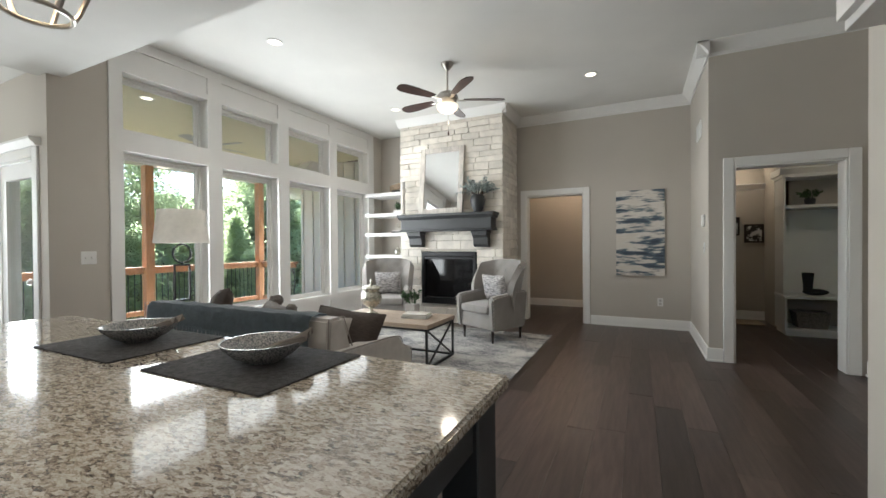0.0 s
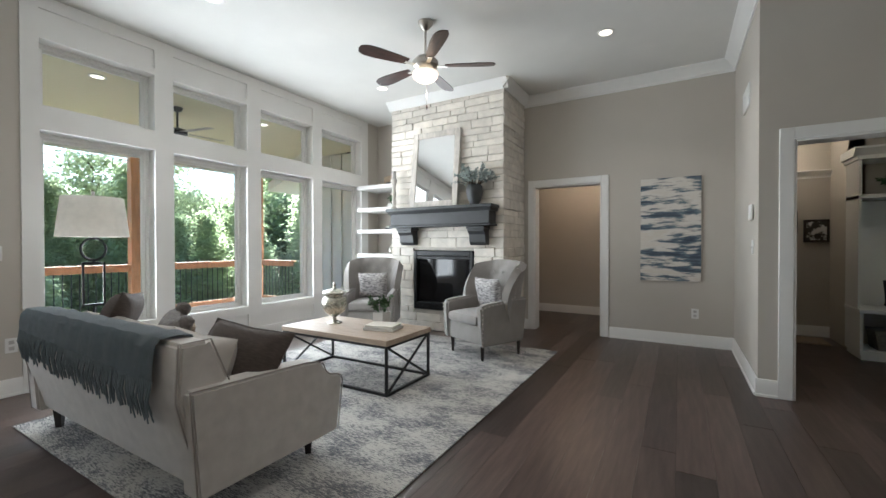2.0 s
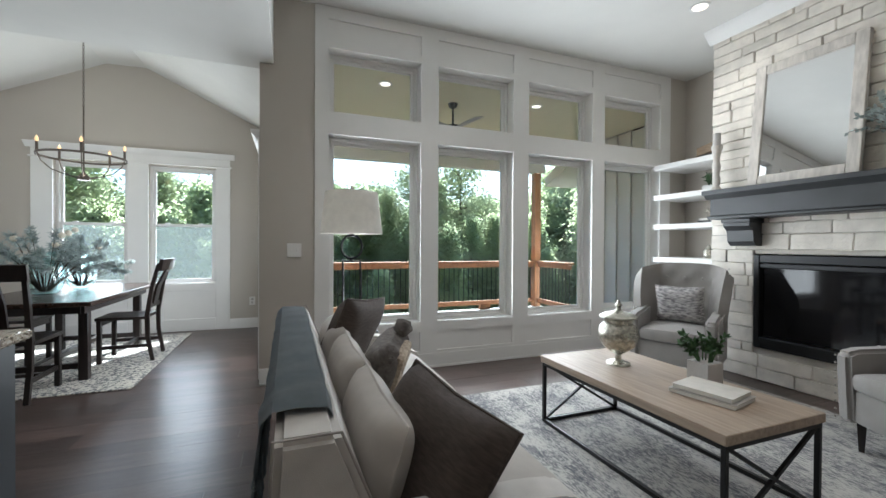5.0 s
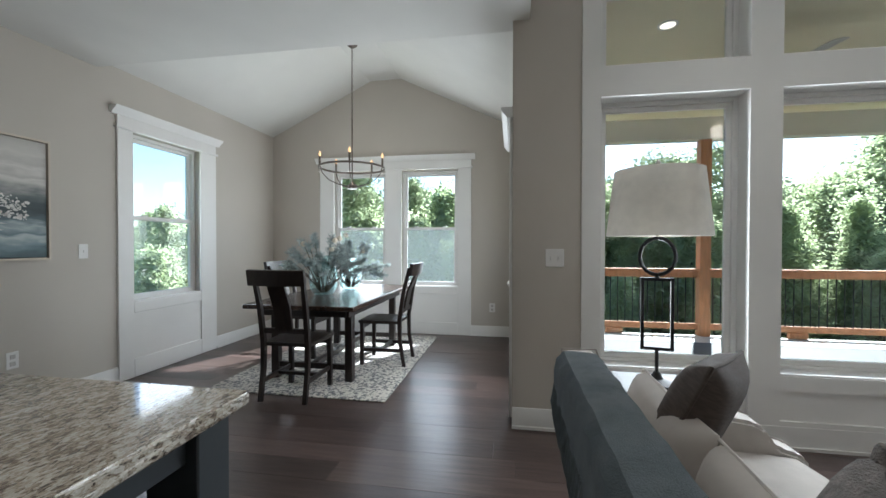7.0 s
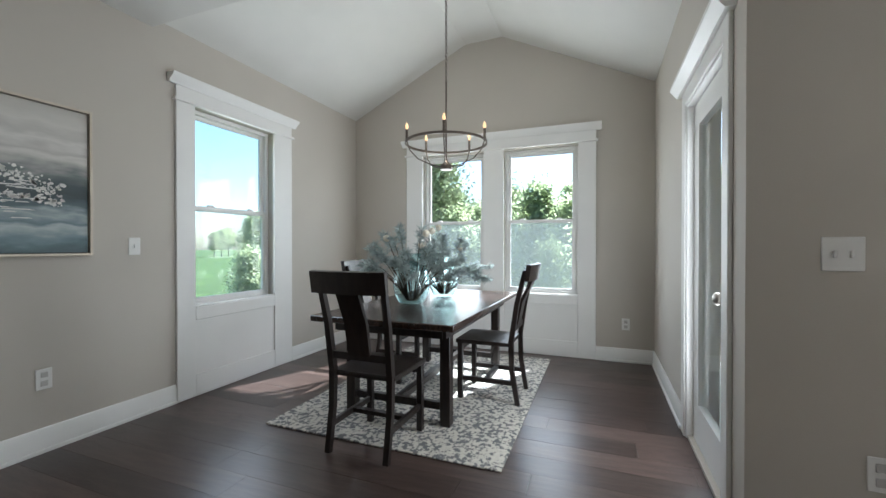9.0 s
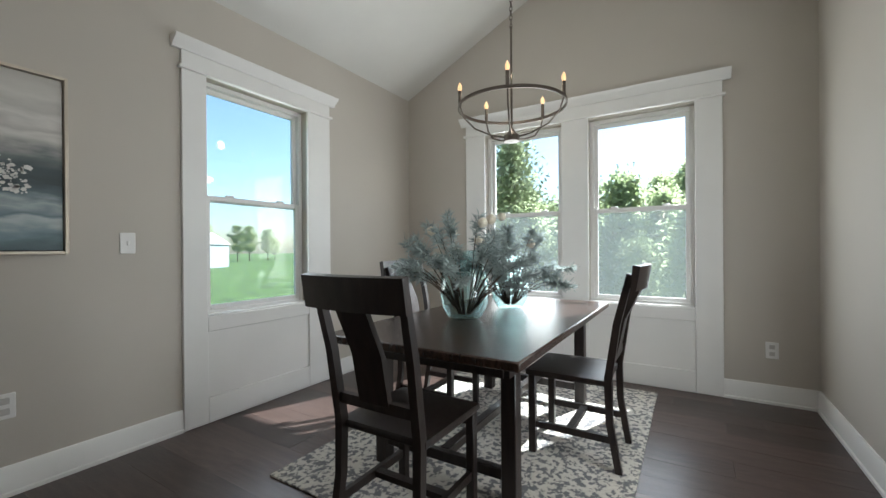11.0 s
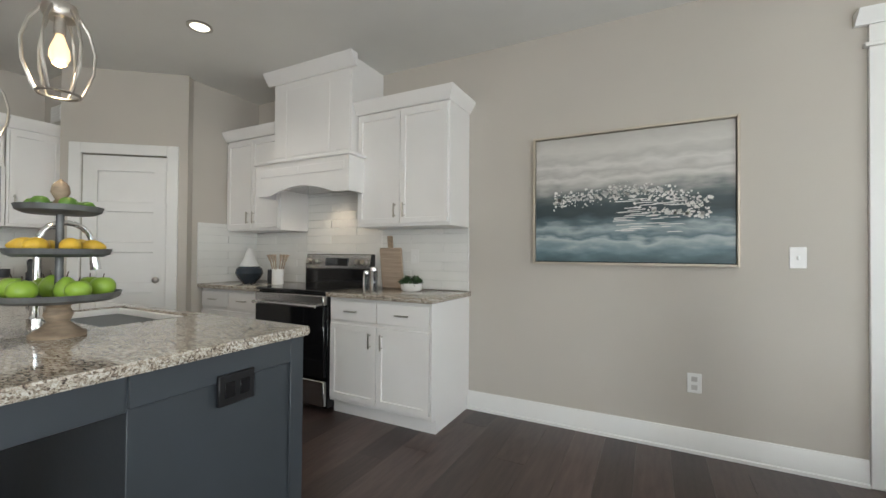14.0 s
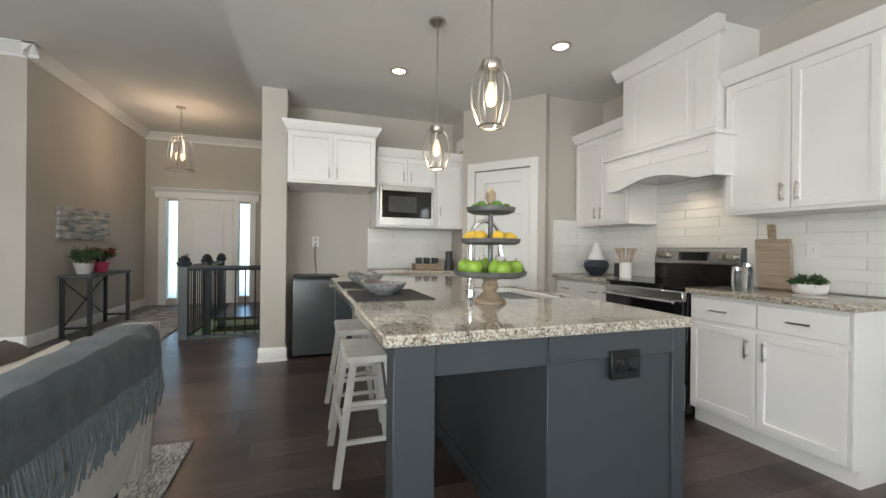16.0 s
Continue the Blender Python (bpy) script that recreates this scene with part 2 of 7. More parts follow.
def two_scale(name, stops, broad, fine, share, rough=0.97, bump=0.5):
    """Colour stops over a blend of a broad and a fine noise; each is (scale, stretch)."""
    m = bpy.data.materials.new(name)
    m.use_nodes = True
    n, l = m.node_tree.nodes, m.node_tree.links
    b = n["Principled BSDF"]
    b.inputs["Roughness"].default_value = rough
    tc, mx, rp, bp = n.new("ShaderNodeTexCoord"), n.new("ShaderNodeMixRGB"), n.new("ShaderNodeValToRGB"), n.new("ShaderNodeBump")
    mx.inputs[0].default_value = share
    for k, (scale, stretch) in enumerate((broad, fine)):
        mp, ns = n.new("ShaderNodeMapping"), n.new("ShaderNodeTexNoise")
        mp.inputs["Scale"].default_value = stretch
        ns.inputs["Scale"].default_value, ns.inputs["Detail"].default_value = scale, 8
        ns.inputs["Roughness"].default_value = 0.62
        l.new(tc.outputs["Object"], mp.inputs[0])
        l.new(mp.outputs[0], ns.inputs["Vector"])
        l.new(ns.outputs[0], mx.inputs[k + 1])
    l.new(mx.outputs[0], rp.inputs[0])
    l.new(rp.outputs[0], b.inputs["Base Color"])
    l.new(mx.outputs[0], bp.inputs["Height"])
    bp.inputs["Strength"].default_value, bp.inputs["Distance"].default_value = bump, 0.006
    l.new(bp.outputs[0], b.inputs["Normal"])
    return ramp_of(m, stops)


RUG = two_scale("distressed_grey_rug", [(0.40, (0.10, 0.105, 0.12)), (0.455, (0.19, 0.19, 0.20)), (0.49, (0.30, 0.29, 0.28)), (0.525, (0.46, 0.445, 0.42)), (0.64, (0.52, 0.505, 0.475))], (3.2, (1.0, 1.5, 1)), (34, (1.0, 4.2, 1)), 0.58)


# ---- shapes ----
def box(bm, x0, y0, z0, x1, y1, z1, bevel=0.0, seg=1):
    vs = bmesh.ops.create_cube(bm, size=1)["verts"]
    for v in vs:
        v.co = Vector(((x0 + x1) / 2 + v.co.x * (x1 - x0), (y0 + y1) / 2 + v.co.y * (y1 - y0), (z0 + z1) / 2 + v.co.z * (z1 - z0)))
    if bevel:
        es = list({e for v in vs for e in v.link_edges})
        bmesh.ops.bevel(bm, geom=es, offset=bevel, segments=seg, profile=0.6, affect="EDGES")
    return bm


def B(*args, **kw):
    return box(bmesh.new(), *args, **kw)


def prism(bm, pts, axis, a, b):
    """Extrude the outline pts (two coordinates) from a to b along an axis; the two coordinates fill the others in order."""
    def at(p, q, s):
        return {"x": (s, p, q), "y": (p, s, q), "z": (p, q, s)}[axis]
    lo = [bm.verts.new(at(p, q, a)) for p, q in pts]
    hi = [bm.verts.new(at(p, q, b)) for p, q in pts]
    bm.faces.new(lo[::-1])
    bm.faces.new(hi)
    for i in range(len(pts)):
        j = (i + 1) % len(pts)
        bm.faces.new((lo[i], lo[j], hi[j], hi[i]))
    bmesh.ops.recalc_face_normals(bm, faces=bm.faces[:])
    return bm


def lathe(bm, prof, n=24, cx=0, cy=0, closed=True):
    rings = []
    for r, z in prof:
        rings.append([bm.verts.new((cx + r * math.cos(2 * math.pi * i / n), cy + r * math.sin(2 * math.pi * i / n), z)) for i in range(n)])
    for a, b in zip(rings, rings[1:]):
        for i in range(n):
            bm.faces.new((a[i], a[(i + 1) % n], b[(i + 1) % n], b[i]))
    if closed:
        bm.faces.new(rings[0][::-1])
        bm.faces.new(rings[-1])
    return bm


def tube(bm, pts, r, n=8, ends=True):
    pts = [Vector(p) for p in pts]
    rings = []
    up = None
    for i, p in enumerate(pts):
        d = (pts[min(i + 1, len(pts) - 1)] - pts[max(i - 1, 0)]).normalized()
        if up is None:
            up = d.orthogonal().normalized()
        s = (up - d * up.dot(d)).normalized()
        up = s
        q = d.cross(s)
        rr = r[i] if isinstance(r, (list, tuple)) else r
        rings.append([bm.verts.new(p + (s * math.cos(2 * math.pi * k / n) + q * math.sin(2 * math.pi * k / n)) * rr) for k in range(n)])
    for a, b in zip(rings, rings[1:]):
        for i in range(n):
            bm.faces.new((a[i], a[(i + 1) % n], b[(i + 1) % n], b[i]))
    if ends:
        bm.faces.new(rings[0][::-1])
        bm.faces.new(rings[-1])
    return bm


def ring(bm, r, z, thick, n=40, cx=0, cy=0):
    pts = [(cx + r * math.cos(2 * math.pi * i / n), cy + r * math.sin(2 * math.pi * i / n), z) for i in range(n + 1)]
    return tube(bm, pts, thick, 6, False)


def blob(bm, c, sx, sy, sz, n=10, warp=0.0):
    vs = bmesh.ops.create_uvsphere(bm, u_segments=n + 4, v_segments=n, radius=1)["verts"]
    for v in vs:
        k = 1 + warp * noise.noise(v.co * 2.2 + Vector(c) * 7)
        v.co = Vector((c[0] + v.co.x * sx * k, c[1] + v.co.y * sy * k, c[2] + v.co.z * sz * k))
    return bm


def pillow(bm, w, h, d, n=14, crease=0.02):
    """A stuffed cushion standing in the xz plane, centred, thick along y."""
    grids = []
    for s in (-1, 1):
        g = []
        for i in range(n + 1):
            row = []
            for j in range(n + 1):
                u, v = 2 * i / n - 1, 2 * j / n - 1
                f = max(0, (1 - u ** 4) * (1 - v ** 4)) ** 0.55
                pinch = 1 - 0.09 * (1 - abs(u)) * abs(v) ** 2 - 0.0
                pinch2 = 1 - 0.09 * (1 - abs(v)) * abs(u) ** 2
                t = s * d / 2 * f * (1 + crease * 3 * noise.noise((u * 2.3, v * 2.3, s * 4 + w * 9)))
                row.append(bm.verts.new((u * w / 2 * pinch2, t, v * h / 2 * pinch)))
            g.append(row)
        grids.append(g)
        for i in range(n):
            for j in range(n):
                q = (g[i][j], g[i + 1][j], g[i + 1][j + 1], g[i][j + 1])
                bm.faces.new(q if s < 0 else q[::-1])
    bmesh.ops.remove_doubles(bm, verts=bm.verts[:], dist=0.0008)
    return bm


def soft(bm, x0, y0, z0, x1, y1, z1, r=0.05, puff=0.0):
    """An upholstered block with rounded edges and a little swell."""
    t = bmesh.new()
    box(t, x0, y0, z0, x1, y1, z1)
    bmesh.ops.subdivide_edges(t, edges=t.edges[:], cuts=5, use_grid_fill=True)
    c = Vector(((x0 + x1) / 2, (y0 + y1) / 2, (z0 + z1) / 2))
    h = Vector(((x1 - x0) / 2, (y1 - y0) / 2, (z1 - z0) / 2))
    for v in t.verts:
        p = v.co - c
        q = Vector([max(-(h[i] - r), min(h[i] - r, p[i])) for i in range(3)])
        d = p - q
        if d.length > 1e-6:
            p = q + d.normalized() * min(r, d.length)
        if puff:
            a, b = p.x / h.x, p.y / h.y
            p.z += (1 if p.z > 0 else -1) * puff * (1 - a * a) * (1 - b * b)
        v.co = c + p
    me = bpy.data.meshes.new("t")
    t.to_mesh(me)
    bm.from_mesh(me)
    bpy.data.meshes.remove(me)
    return bm


def finish(bm, name, mat, smooth=None):
    me = bpy.data.meshes.new(name)
    bmesh.ops.recalc_face_normals(bm, faces=bm.faces[:])
    bm.to_mesh(me)
    bm.free()
    me.materials.append(mat)
    if smooth is None:
        me.set_sharp_from_angle(angle=radians(38))
    for p in me.polygons:
        p.use_smooth = smooth is not False
    return me


def part(name, bm, mat, parent, label=""):
    ob = new(name, finish(bm, name, mat))
    ob.parent = parent
    return tagged(ob, label)


def thing(name, m, label, category, group="", kind=""):
    e = new(name)
    e.empty_display_size = 0.1
    e.matrix_basis = m
    return tagged(e, label, category, group, kind)


def solo(name, bm, mat, m, label, category, group="", kind=""):
    ob = new(name, finish(bm, name, mat))
    ob.matrix_basis = m
    return tagged(ob, label, category, group, kind)


def setting(name, bm, mat, label="", category=""):
    return solo(name, bm, mat, Matrix(), label, category, "", "structure")


I4 = Matrix()


def layered(name, rows, warp, rough=0.6, stretch=(1, 1, 6), scale=3.0, height=1.0):
    """Brushed horizontal layers: colour stops from the lower edge (0) to the upper edge (1) of a canvas, bent by stretched noise."""
    m = bpy.data.materials.new(name)
    m.use_nodes = True
    n, l = m.node_tree.nodes, m.node_tree.links
    b = n["Principled BSDF"]
    b.inputs["Roughness"].default_value = rough
    tc, mp, ns, sp = n.new("ShaderNodeTexCoord"), n.new("ShaderNodeMapping"), n.new("ShaderNodeTexNoise"), n.new("ShaderNodeSeparateXYZ")
    mp.inputs["Scale"].default_value = stretch
    ns.inputs["Scale"].default_value, ns.inputs["Detail"].default_value = scale, 7
    l.new(tc.outputs["Object"], mp.inputs[0])
    l.new(mp.outputs[0], ns.inputs["Vector"])
    l.new(tc.outputs["Object"], sp.inputs[0])
    a, c = n.new("ShaderNodeMath"), n.new("ShaderNodeMath")
    a.operation = c.operation = "MULTIPLY_ADD"
    a.inputs[1].default_value, a.inputs[2].default_value = 1 / height, 0.5 - warp * 0.5
    l.new(sp.outputs["Z"], a.inputs[0])
    c.inputs[1].default_value = warp
    l.new(ns.outputs[0], c.inputs[0])
    l.new(a.outputs[0], c.inputs[2])
    rp = n.new("ShaderNodeValToRGB")
    l.new(c.outputs[0], rp.inputs[0])
    l.new(rp.outputs[0], b.inputs["Base Color"])
    return ramp_of(m, rows)


def screen_cloth(name):
    m = bpy.data.materials.new(name)
    m.use_nodes = True
    n, l = m.node_tree.nodes, m.node_tree.links
    n.remove(n["Principled BSDF"])
    tr, df, mx = n.new("ShaderNodeBsdfTransparent"), n.new("ShaderNodeBsdfTranslucent"), n.new("ShaderNodeMixShader")
    df.inputs[0].default_value = (0.42, 0.46, 0.46, 1)
    mx.inputs[0].default_value = 0.10
    l.new(tr.outputs[0], mx.inputs[1])
    l.new(df.outputs[0], mx.inputs[2])
    l.new(mx.outputs[0], n["Material Output"].inputs[0])
    return m


SCREEN = screen_cloth("insect_screen")


def leafy(m, colour, share):
    """Thin leaves let some of the sun through."""
    n, l = m.node_tree.nodes, m.node_tree.links
    tl, mx = n.new("ShaderNodeBsdfTranslucent"), n.new("ShaderNodeMixShader")
    tl.inputs[0].default_value = (*colour, 1)
    mx.inputs[0].default_value = share
    l.new(n["Principled BSDF"].outputs[0], mx.inputs[1])
    l.new(tl.outputs[0], mx.inputs[2])
    l.new(mx.outputs[0], n["Material Output"].inputs[0])


leafy(CEDARLEAF, (0.56, 0.62, 0.38), 0.7)
leafy(DUSTYLEAF, (0.50, 0.57, 0.55), 0.3)
leafy(SPRINGLEAF, (0.52, 0.58, 0.34), 0.6)

# ---- plan ----
WX, NY, SY, DX = -4.085, 7.294, -1.25, -6.80       # window wall, north wall, south wall, dining west wall
JX, MY, EX, EY, FX = 1.165, 5.678, 2.42, 4.75, 5.95  # jut, mudroom wall, east wall, entry north wall, front door wall
KX, CY, VX = 1.62, 2.25, -4.22                      # kitchen east wall, dining north wall, vault edge
HL, HK, HD, BY = 3.35, 2.76, 2.83, 2.36             # ceilings of living room and kitchen, dining wall top, bulkhead
T = 0.16
WIN_Y = [(2.816, 3.690), (3.868, 4.725), (4.914, 5.775), (5.950, 6.830)]


def wall(name, axis, at, depth, a, b, z0, z1, holes=(), mat=None, label="", top=None):
    """A wall in the plane axis=at, going depth away from the room, from a to b, with holes (a0, a1, z0, z1)."""
    us = sorted({a, b, *[h for q in holes for h in q[:2]]})
    zs = sorted({z0, z1, *[h for q in holes for h in q[2:]]})
    bm = bmesh.new()
    lo, hi = min(at, at + depth), max(at, at + depth)
    for u0, u1 in zip(us, us[1:]):
        for w0, w1 in zip(zs, zs[1:]):
            if any(q[0] <= u0 and u1 <= q[1] and q[2] <= w0 and w1 <= q[3] for q in holes):
                continue
            box(bm, *((lo, u0, w0, hi, u1, w1) if axis == "x" else (u0, lo, w0, u1, hi, w1)))
    bmesh.ops.remove_doubles(bm, verts=bm.verts[:], dist=0.0005)
    return setting(name, bm, mat or GREIGE, label or "painted greige plaster wall", "wall")


win_holes = [(a, b, 0.447, 2.21) for a, b in WIN_Y] + [(a, b, 2.40, 2.985) for a, b in WIN_Y]
wall("wall_west", "x", WX, -0.22, 2.70, 7.0, 0, HL, win_holes, WHITE, "white panelled window wall, full height")
wall("wall_column", "x", WX, -0.22, CY, 2.70, 0, HL)
wall("wall_alcove", "x", WX, -0.22, 7.0, 7.75, 0, HL)
wall("wall_north", "y", NY, T, WX - 0.22, JX, 0, HL, [(-1.193, -0.282, 0, 2.055)])
wall("wall_jut", "x", JX, T, MY + T, NY + T, 0, HL)
wall("wall_mudroom", "y", MY, T, JX, EX + T, 0, HL, [(1.384, 2.272, 0, 2.04)])
wall("wall_east", "x", EX, T, EY + T, MY, 0, HL)
wall("wall_entry", "y", EY, T, EX, FX + T, 0, HL)
wall("wall_front", "x", FX, T, 0.3, EY, 0, HL, [(2.91, 3.11, 0.12, 2.05), (4.203, 4.389, 0.12, 2.05)])
wall("wall_kitchen_east", "x", KX, T, -2.0, 2.02, 0, HK)
wall("wall_stub", "y", 2.02, 0.235, 1.12, KX + T, 0, HK)
wall("wall_stairs", "y", 0.45, -T, KX + T, FX, -1.5, HL)
wall("wall_south", "y", SY, -T, DX - T, KX, 0, HD, [(-5.357, -4.528, 0.704, 2.29)])
wall("wall_dining_north", "y", CY, T, DX - T, WX - 0.22, 0, HD, [(-5.16, -4.33, 0.02, 2.06)])
dw = wall("wall_dining_west", "x", DX, -T, SY, CY, 0, HD, [(-0.285, 0.489, 0.66, 2.27), (0.72, 1.52, 0.66, 2.27)])
setting("wall_gable", prism(bmesh.new(), [(SY, HD), (CY, HD), (0.70, 3.565), (0.26, 3.555)], "x", DX - T, DX), GREIGE, "gable end of the vaulted dining room", "wall")

# floor
setting("floor", B(DX - T, SY - T, -0.06, 2.45, 9.9, -0.012), SUBFLOOR, "dark hand-scraped wooden plank floor", "floor")
floor = bpy.data.objects["floor"]
setting("floor_entry", B(2.45, 3.28, -0.06, FX + T, 9.9, -0.004), PLANK, "dark wooden entry floor", "floor")
setting("floor_stairs", B(2.45, 0.3, -1.6, FX + T, 3.28, -1.5), PLANK, "floor of the stair well", "floor")

# ceilings
setting("ceiling_living", B(WX - 0.22, CY, HL, FX + T, NY + 2.6, HL + 0.1), CEIL, "white painted flat ceiling", "ceiling")
bm = bmesh.new()
box(bm, VX, SY - T, HK, KX + T, CY - 0.001, HK + 0.1)
box(bm, WX + 0.001, CY - 0.001, HK, KX + T, BY, HK + 0.1)
box(bm, WX + 0.001, BY - 0.1, HK + 0.1, KX + T, BY, HL - 0.001)
setting("ceiling_kitchen", bm, CEIL, "white dropped kitchen ceiling", "ceiling")
bm = bmesh.new()
ridge = [(SY - T, 2.75), (0.26, 3.555), (0.70, 3.565), (CY + T, 2.76)]
for (a, b), (c, d) in zip(ridge, ridge[1:]):
    prism(bm, [(a, b), (c, d), (c, d + 0.12), (a, b + 0.12)], "x", DX - T, VX)
setting("ceiling_dining", bm, CEIL, "white vaulted dining room ceiling", "ceiling")
setting("wall_vault_end", prism(bmesh.new(), [(SY, HK + 0.004), (CY, HK + 0.004), (CY, 2.85), (0.70, 3.66), (0.26, 3.65), (SY, 2.84)], "x", VX + 0.004, VX + 0.06), CEIL, "gable over the kitchen ceiling edge", "wall")

# rooms beyond the openings
wall("wall_hall_back", "y", 9.0, T, -2.6, 0.9, 0, HL)
wall("wall_hall_west", "x", -2.2, -T, NY + T, 9.0, 0, HL)
wall("wall_hall_east", "x", 0.4, T, NY + T, 9.0, 0, HL)
setting("ceiling_hall", B(-2.2, NY + T, 2.6, 0.4, 9.0, 2.7), CEIL, "hall ceiling", "ceiling")
wall("wall_mud_west", "x", 1.165, T, NY + T, 9.4, 0, 2.7)
wall("wall_mud_back", "y", 8.7, T, 1.2, 2.42, 0, 2.7)
wall("wall_mud_lockers", "y", 7.90, T, 2.32, 4.4, 0, 2.7)
wall("wall_mud_east", "x", 4.2, T, MY + T, 7.95, 0, 2.7)
setting("ceiling_mudroom", B(JX + 0.05, MY + T, 2.6, 4.4, 9.36, 2.7), CEIL, "mudroom ceiling", "ceiling")


# ---- trim ----
def baseboard(axis, at, out, a, b, h=0.14):
    """A white board along a wall; out is +1 or -1, the side of the room."""
    d, e = 0.016 * out, 0.026 * out
    prof = [(at, 0), (at + e, 0), (at + e, 0.018), (at + d, 0.022), (at + d, h - 0.012), (at + d * 0.6, h), (at, h)]
    bm = prism(bmesh.new(), prof, "y" if axis == "x" else "x", a, b)
    setting("baseboard", bm, WHITE, "white painted baseboard", "baseboard")


for q in (("x", WX, 1, CY, 2.70), ("y", NY, -1, -0.18, JX), ("y", NY, -1, -1.40, -1.29), ("x", JX, -1, MY, NY), ("y", MY, -1, JX - 0.016, 1.29), ("x", EX, -1, EY, MY), ("y", EY, -1, EX, FX),
          ("y", SY, 1, -4.372, -2.10), ("y", SY, 1, DX, -5.60), ("x", DX, 1, SY, -0.50), ("x", DX, 1, 1.70, CY), ("y", CY, -1, DX, -5.27), ("y", 9.0, -1, -2.2, 0.4),
          ("x", 1.12, -1, 2.004, 2.271), ("y", 2.02, -1, 1.12, KX), ("y", 2.255, 1, 1.12, KX + T), ("y", 8.7, -1, 1.33, 2.32)):
    baseboard(*q)


def crown(axis, at, out, a, b, z, s=0.11):
    prof = [(at, z), (at + out * s, z), (at + out * s, z - 0.015), (at + out * s * 0.72, z - 0.03), (at + out * s * 0.25, z - s * 0.85), (at + out * 0.015, z - s * 0.95), (at + out * 0.015, z - s * 1.25), (at, z - s * 1.25)]
    setting("crown_moulding", prism(bmesh.new(), prof, "y" if axis == "x" else "x", a, b), WHITE, "white crown moulding under the ceiling", "trim")


for q in (("y", NY, -1, -1.37, JX, HL), ("x", JX, -1, MY - 0.11, NY, HL), ("y", MY, -1, JX - 0.11, EX, HL), ("x", EX, -1, EY - 0.11, MY, HL), ("y", EY, -1, EX - 0.11, FX, HL), ("x", FX, -1, 0.4, EY, HL)):
    crown(*q)


def casing(name, axis, at, out, a, b, top, width=0.092, deep=0.02, jamb=T):
    """Door casing round the opening a..b, up to top, with jambs through the wall."""
    e = thing(name, I4, "white painted door casing", "door frame", "", "structure")
    def bx(u0, u1, z0, z1, d0, d1):
        lo, hi = sorted((at + out * d0, at + out * d1))
        return B(*((lo, u0, z0, hi, u1, z1) if axis == "x" else (u0, lo, z0, u1, hi, z1)), bevel=0.004)
    part("jamb_board", bx(a - width, a, 0, top + width, 0, deep), WHITE, e)
    part("jamb_board", bx(b, b + width, 0, top + width, 0, deep), WHITE, e)
    part("head_board", bx(a, b, top, top + width, 0, deep), WHITE, e)
    part("lining", bx(a, a + 0.018, 0, top, -jamb - 0.01, deep * 0.5), WHITE, e)
    part("lining", bx(b - 0.018, b, 0, top, -jamb - 0.01, deep * 0.5), WHITE, e)
    part("lining", bx(a + 0.018, b - 0.018, top - 0.018, top, -jamb - 0.01, deep * 0.5), WHITE, e)
    return e


casing("door_1", "y", NY, -1, -1.193, -0.282, 2.055)
casing("door_2", "y", MY, -1, 1.384, 2.272, 2.04)

# living room window wall: boards and windows
bm = bmesh.new()
f0, f1 = WX, WX + 0.018
ys = [2.70] + [v for q in WIN_Y for v in q] + [7.0]
stiles = [(ys[i], ys[i + 1]) for i in range(0, len(ys), 2)]
for a, b in stiles:
    box(bm, f0, a, 0.14, f1, b, HL - 0.001)
for a, b in WIN_Y:
    for z0, z1 in ((0.14, 0.17), (0.355, 0.447), (2.21, 2.40), (2.985, 3.05), (3.24, HL - 0.001)):
        box(bm, f0, a, z0, f1, b, z1)
box(bm, f0, 2.70, 0.001, f1 + 0.004, 7.0, 0.14)
box(bm, f0, 2.70, 0.001, f1 + 0.016, 7.0, 0.02)
setting("trim_window_wall", bm, WHITE, "white stile and rail panelling round the windows", "trim")


def window(name, m, w, z0, z1, depth, rail=False, label="white framed window with clear glass"):
    """Fixed or double-hung window; local x across, y outwards, centred on x."""
    e = thing(name, m, label, "window", "", "structure")
    h = w / 2
    def frame_of(x0, x1, a, b, y, t, d):
        bm = bmesh.new()
        box(bm, x0, y, a, x0 + t, y + d, b, 0.003)
        box(bm, x1 - t, y, a, x1, y + d, b, 0.003)
        box(bm, x0 + t, y, a, x1 - t, y + d, a + t, 0.003)
        box(bm, x0 + t, y, b - t, x1 - t, y + d, b, 0.003)
        return bm
    part("window_frame", frame_of(-h, h, z0, z1, depth - 0.05, 0.032, 0.07), WHITE, e)
    sashes = [(z0 + 0.03, z1 - 0.03, depth - 0.03)]
    if rail:
        mid = z0 + (z1 - z0) * 0.50
        sashes = [(z0 + 0.03, mid + 0.02, depth - 0.045), (mid - 0.02, z1 - 0.03, depth - 0.012)]
    for a, b, y in sashes:
        part("sash", frame_of(-h + 0.03, h - 0.03, a, b, y, 0.034, 0.03), WHITE, e)
        p = part("pane", B(-h + 0.055, y + 0.012, a + 0.03, h - 0.055, y + 0.016, b - 0.03), PANE, e)
        p.visible_shadow = False
    if rail:
        part("insect_screen", B(-h + 0.03, depth + 0.012, z0 + 0.03, h - 0.03, depth + 0.0135, mid), SCREEN, e, "grey insect screen over the lower sash").visible_shadow = False
        for x in (-h * 0.5, h * 0.5):
            part("sash_lock", B(x - 0.03, depth - 0.05, mid + 0.02, x + 0.03, depth - 0.02, mid + 0.035, bevel=0.005), WHITE, e)
    part("window_sill", B(-h, -0.012, z0 - 0.0, h, depth - 0.05, z0 + 0.012, bevel=0.003), WHITE, e)
    return e


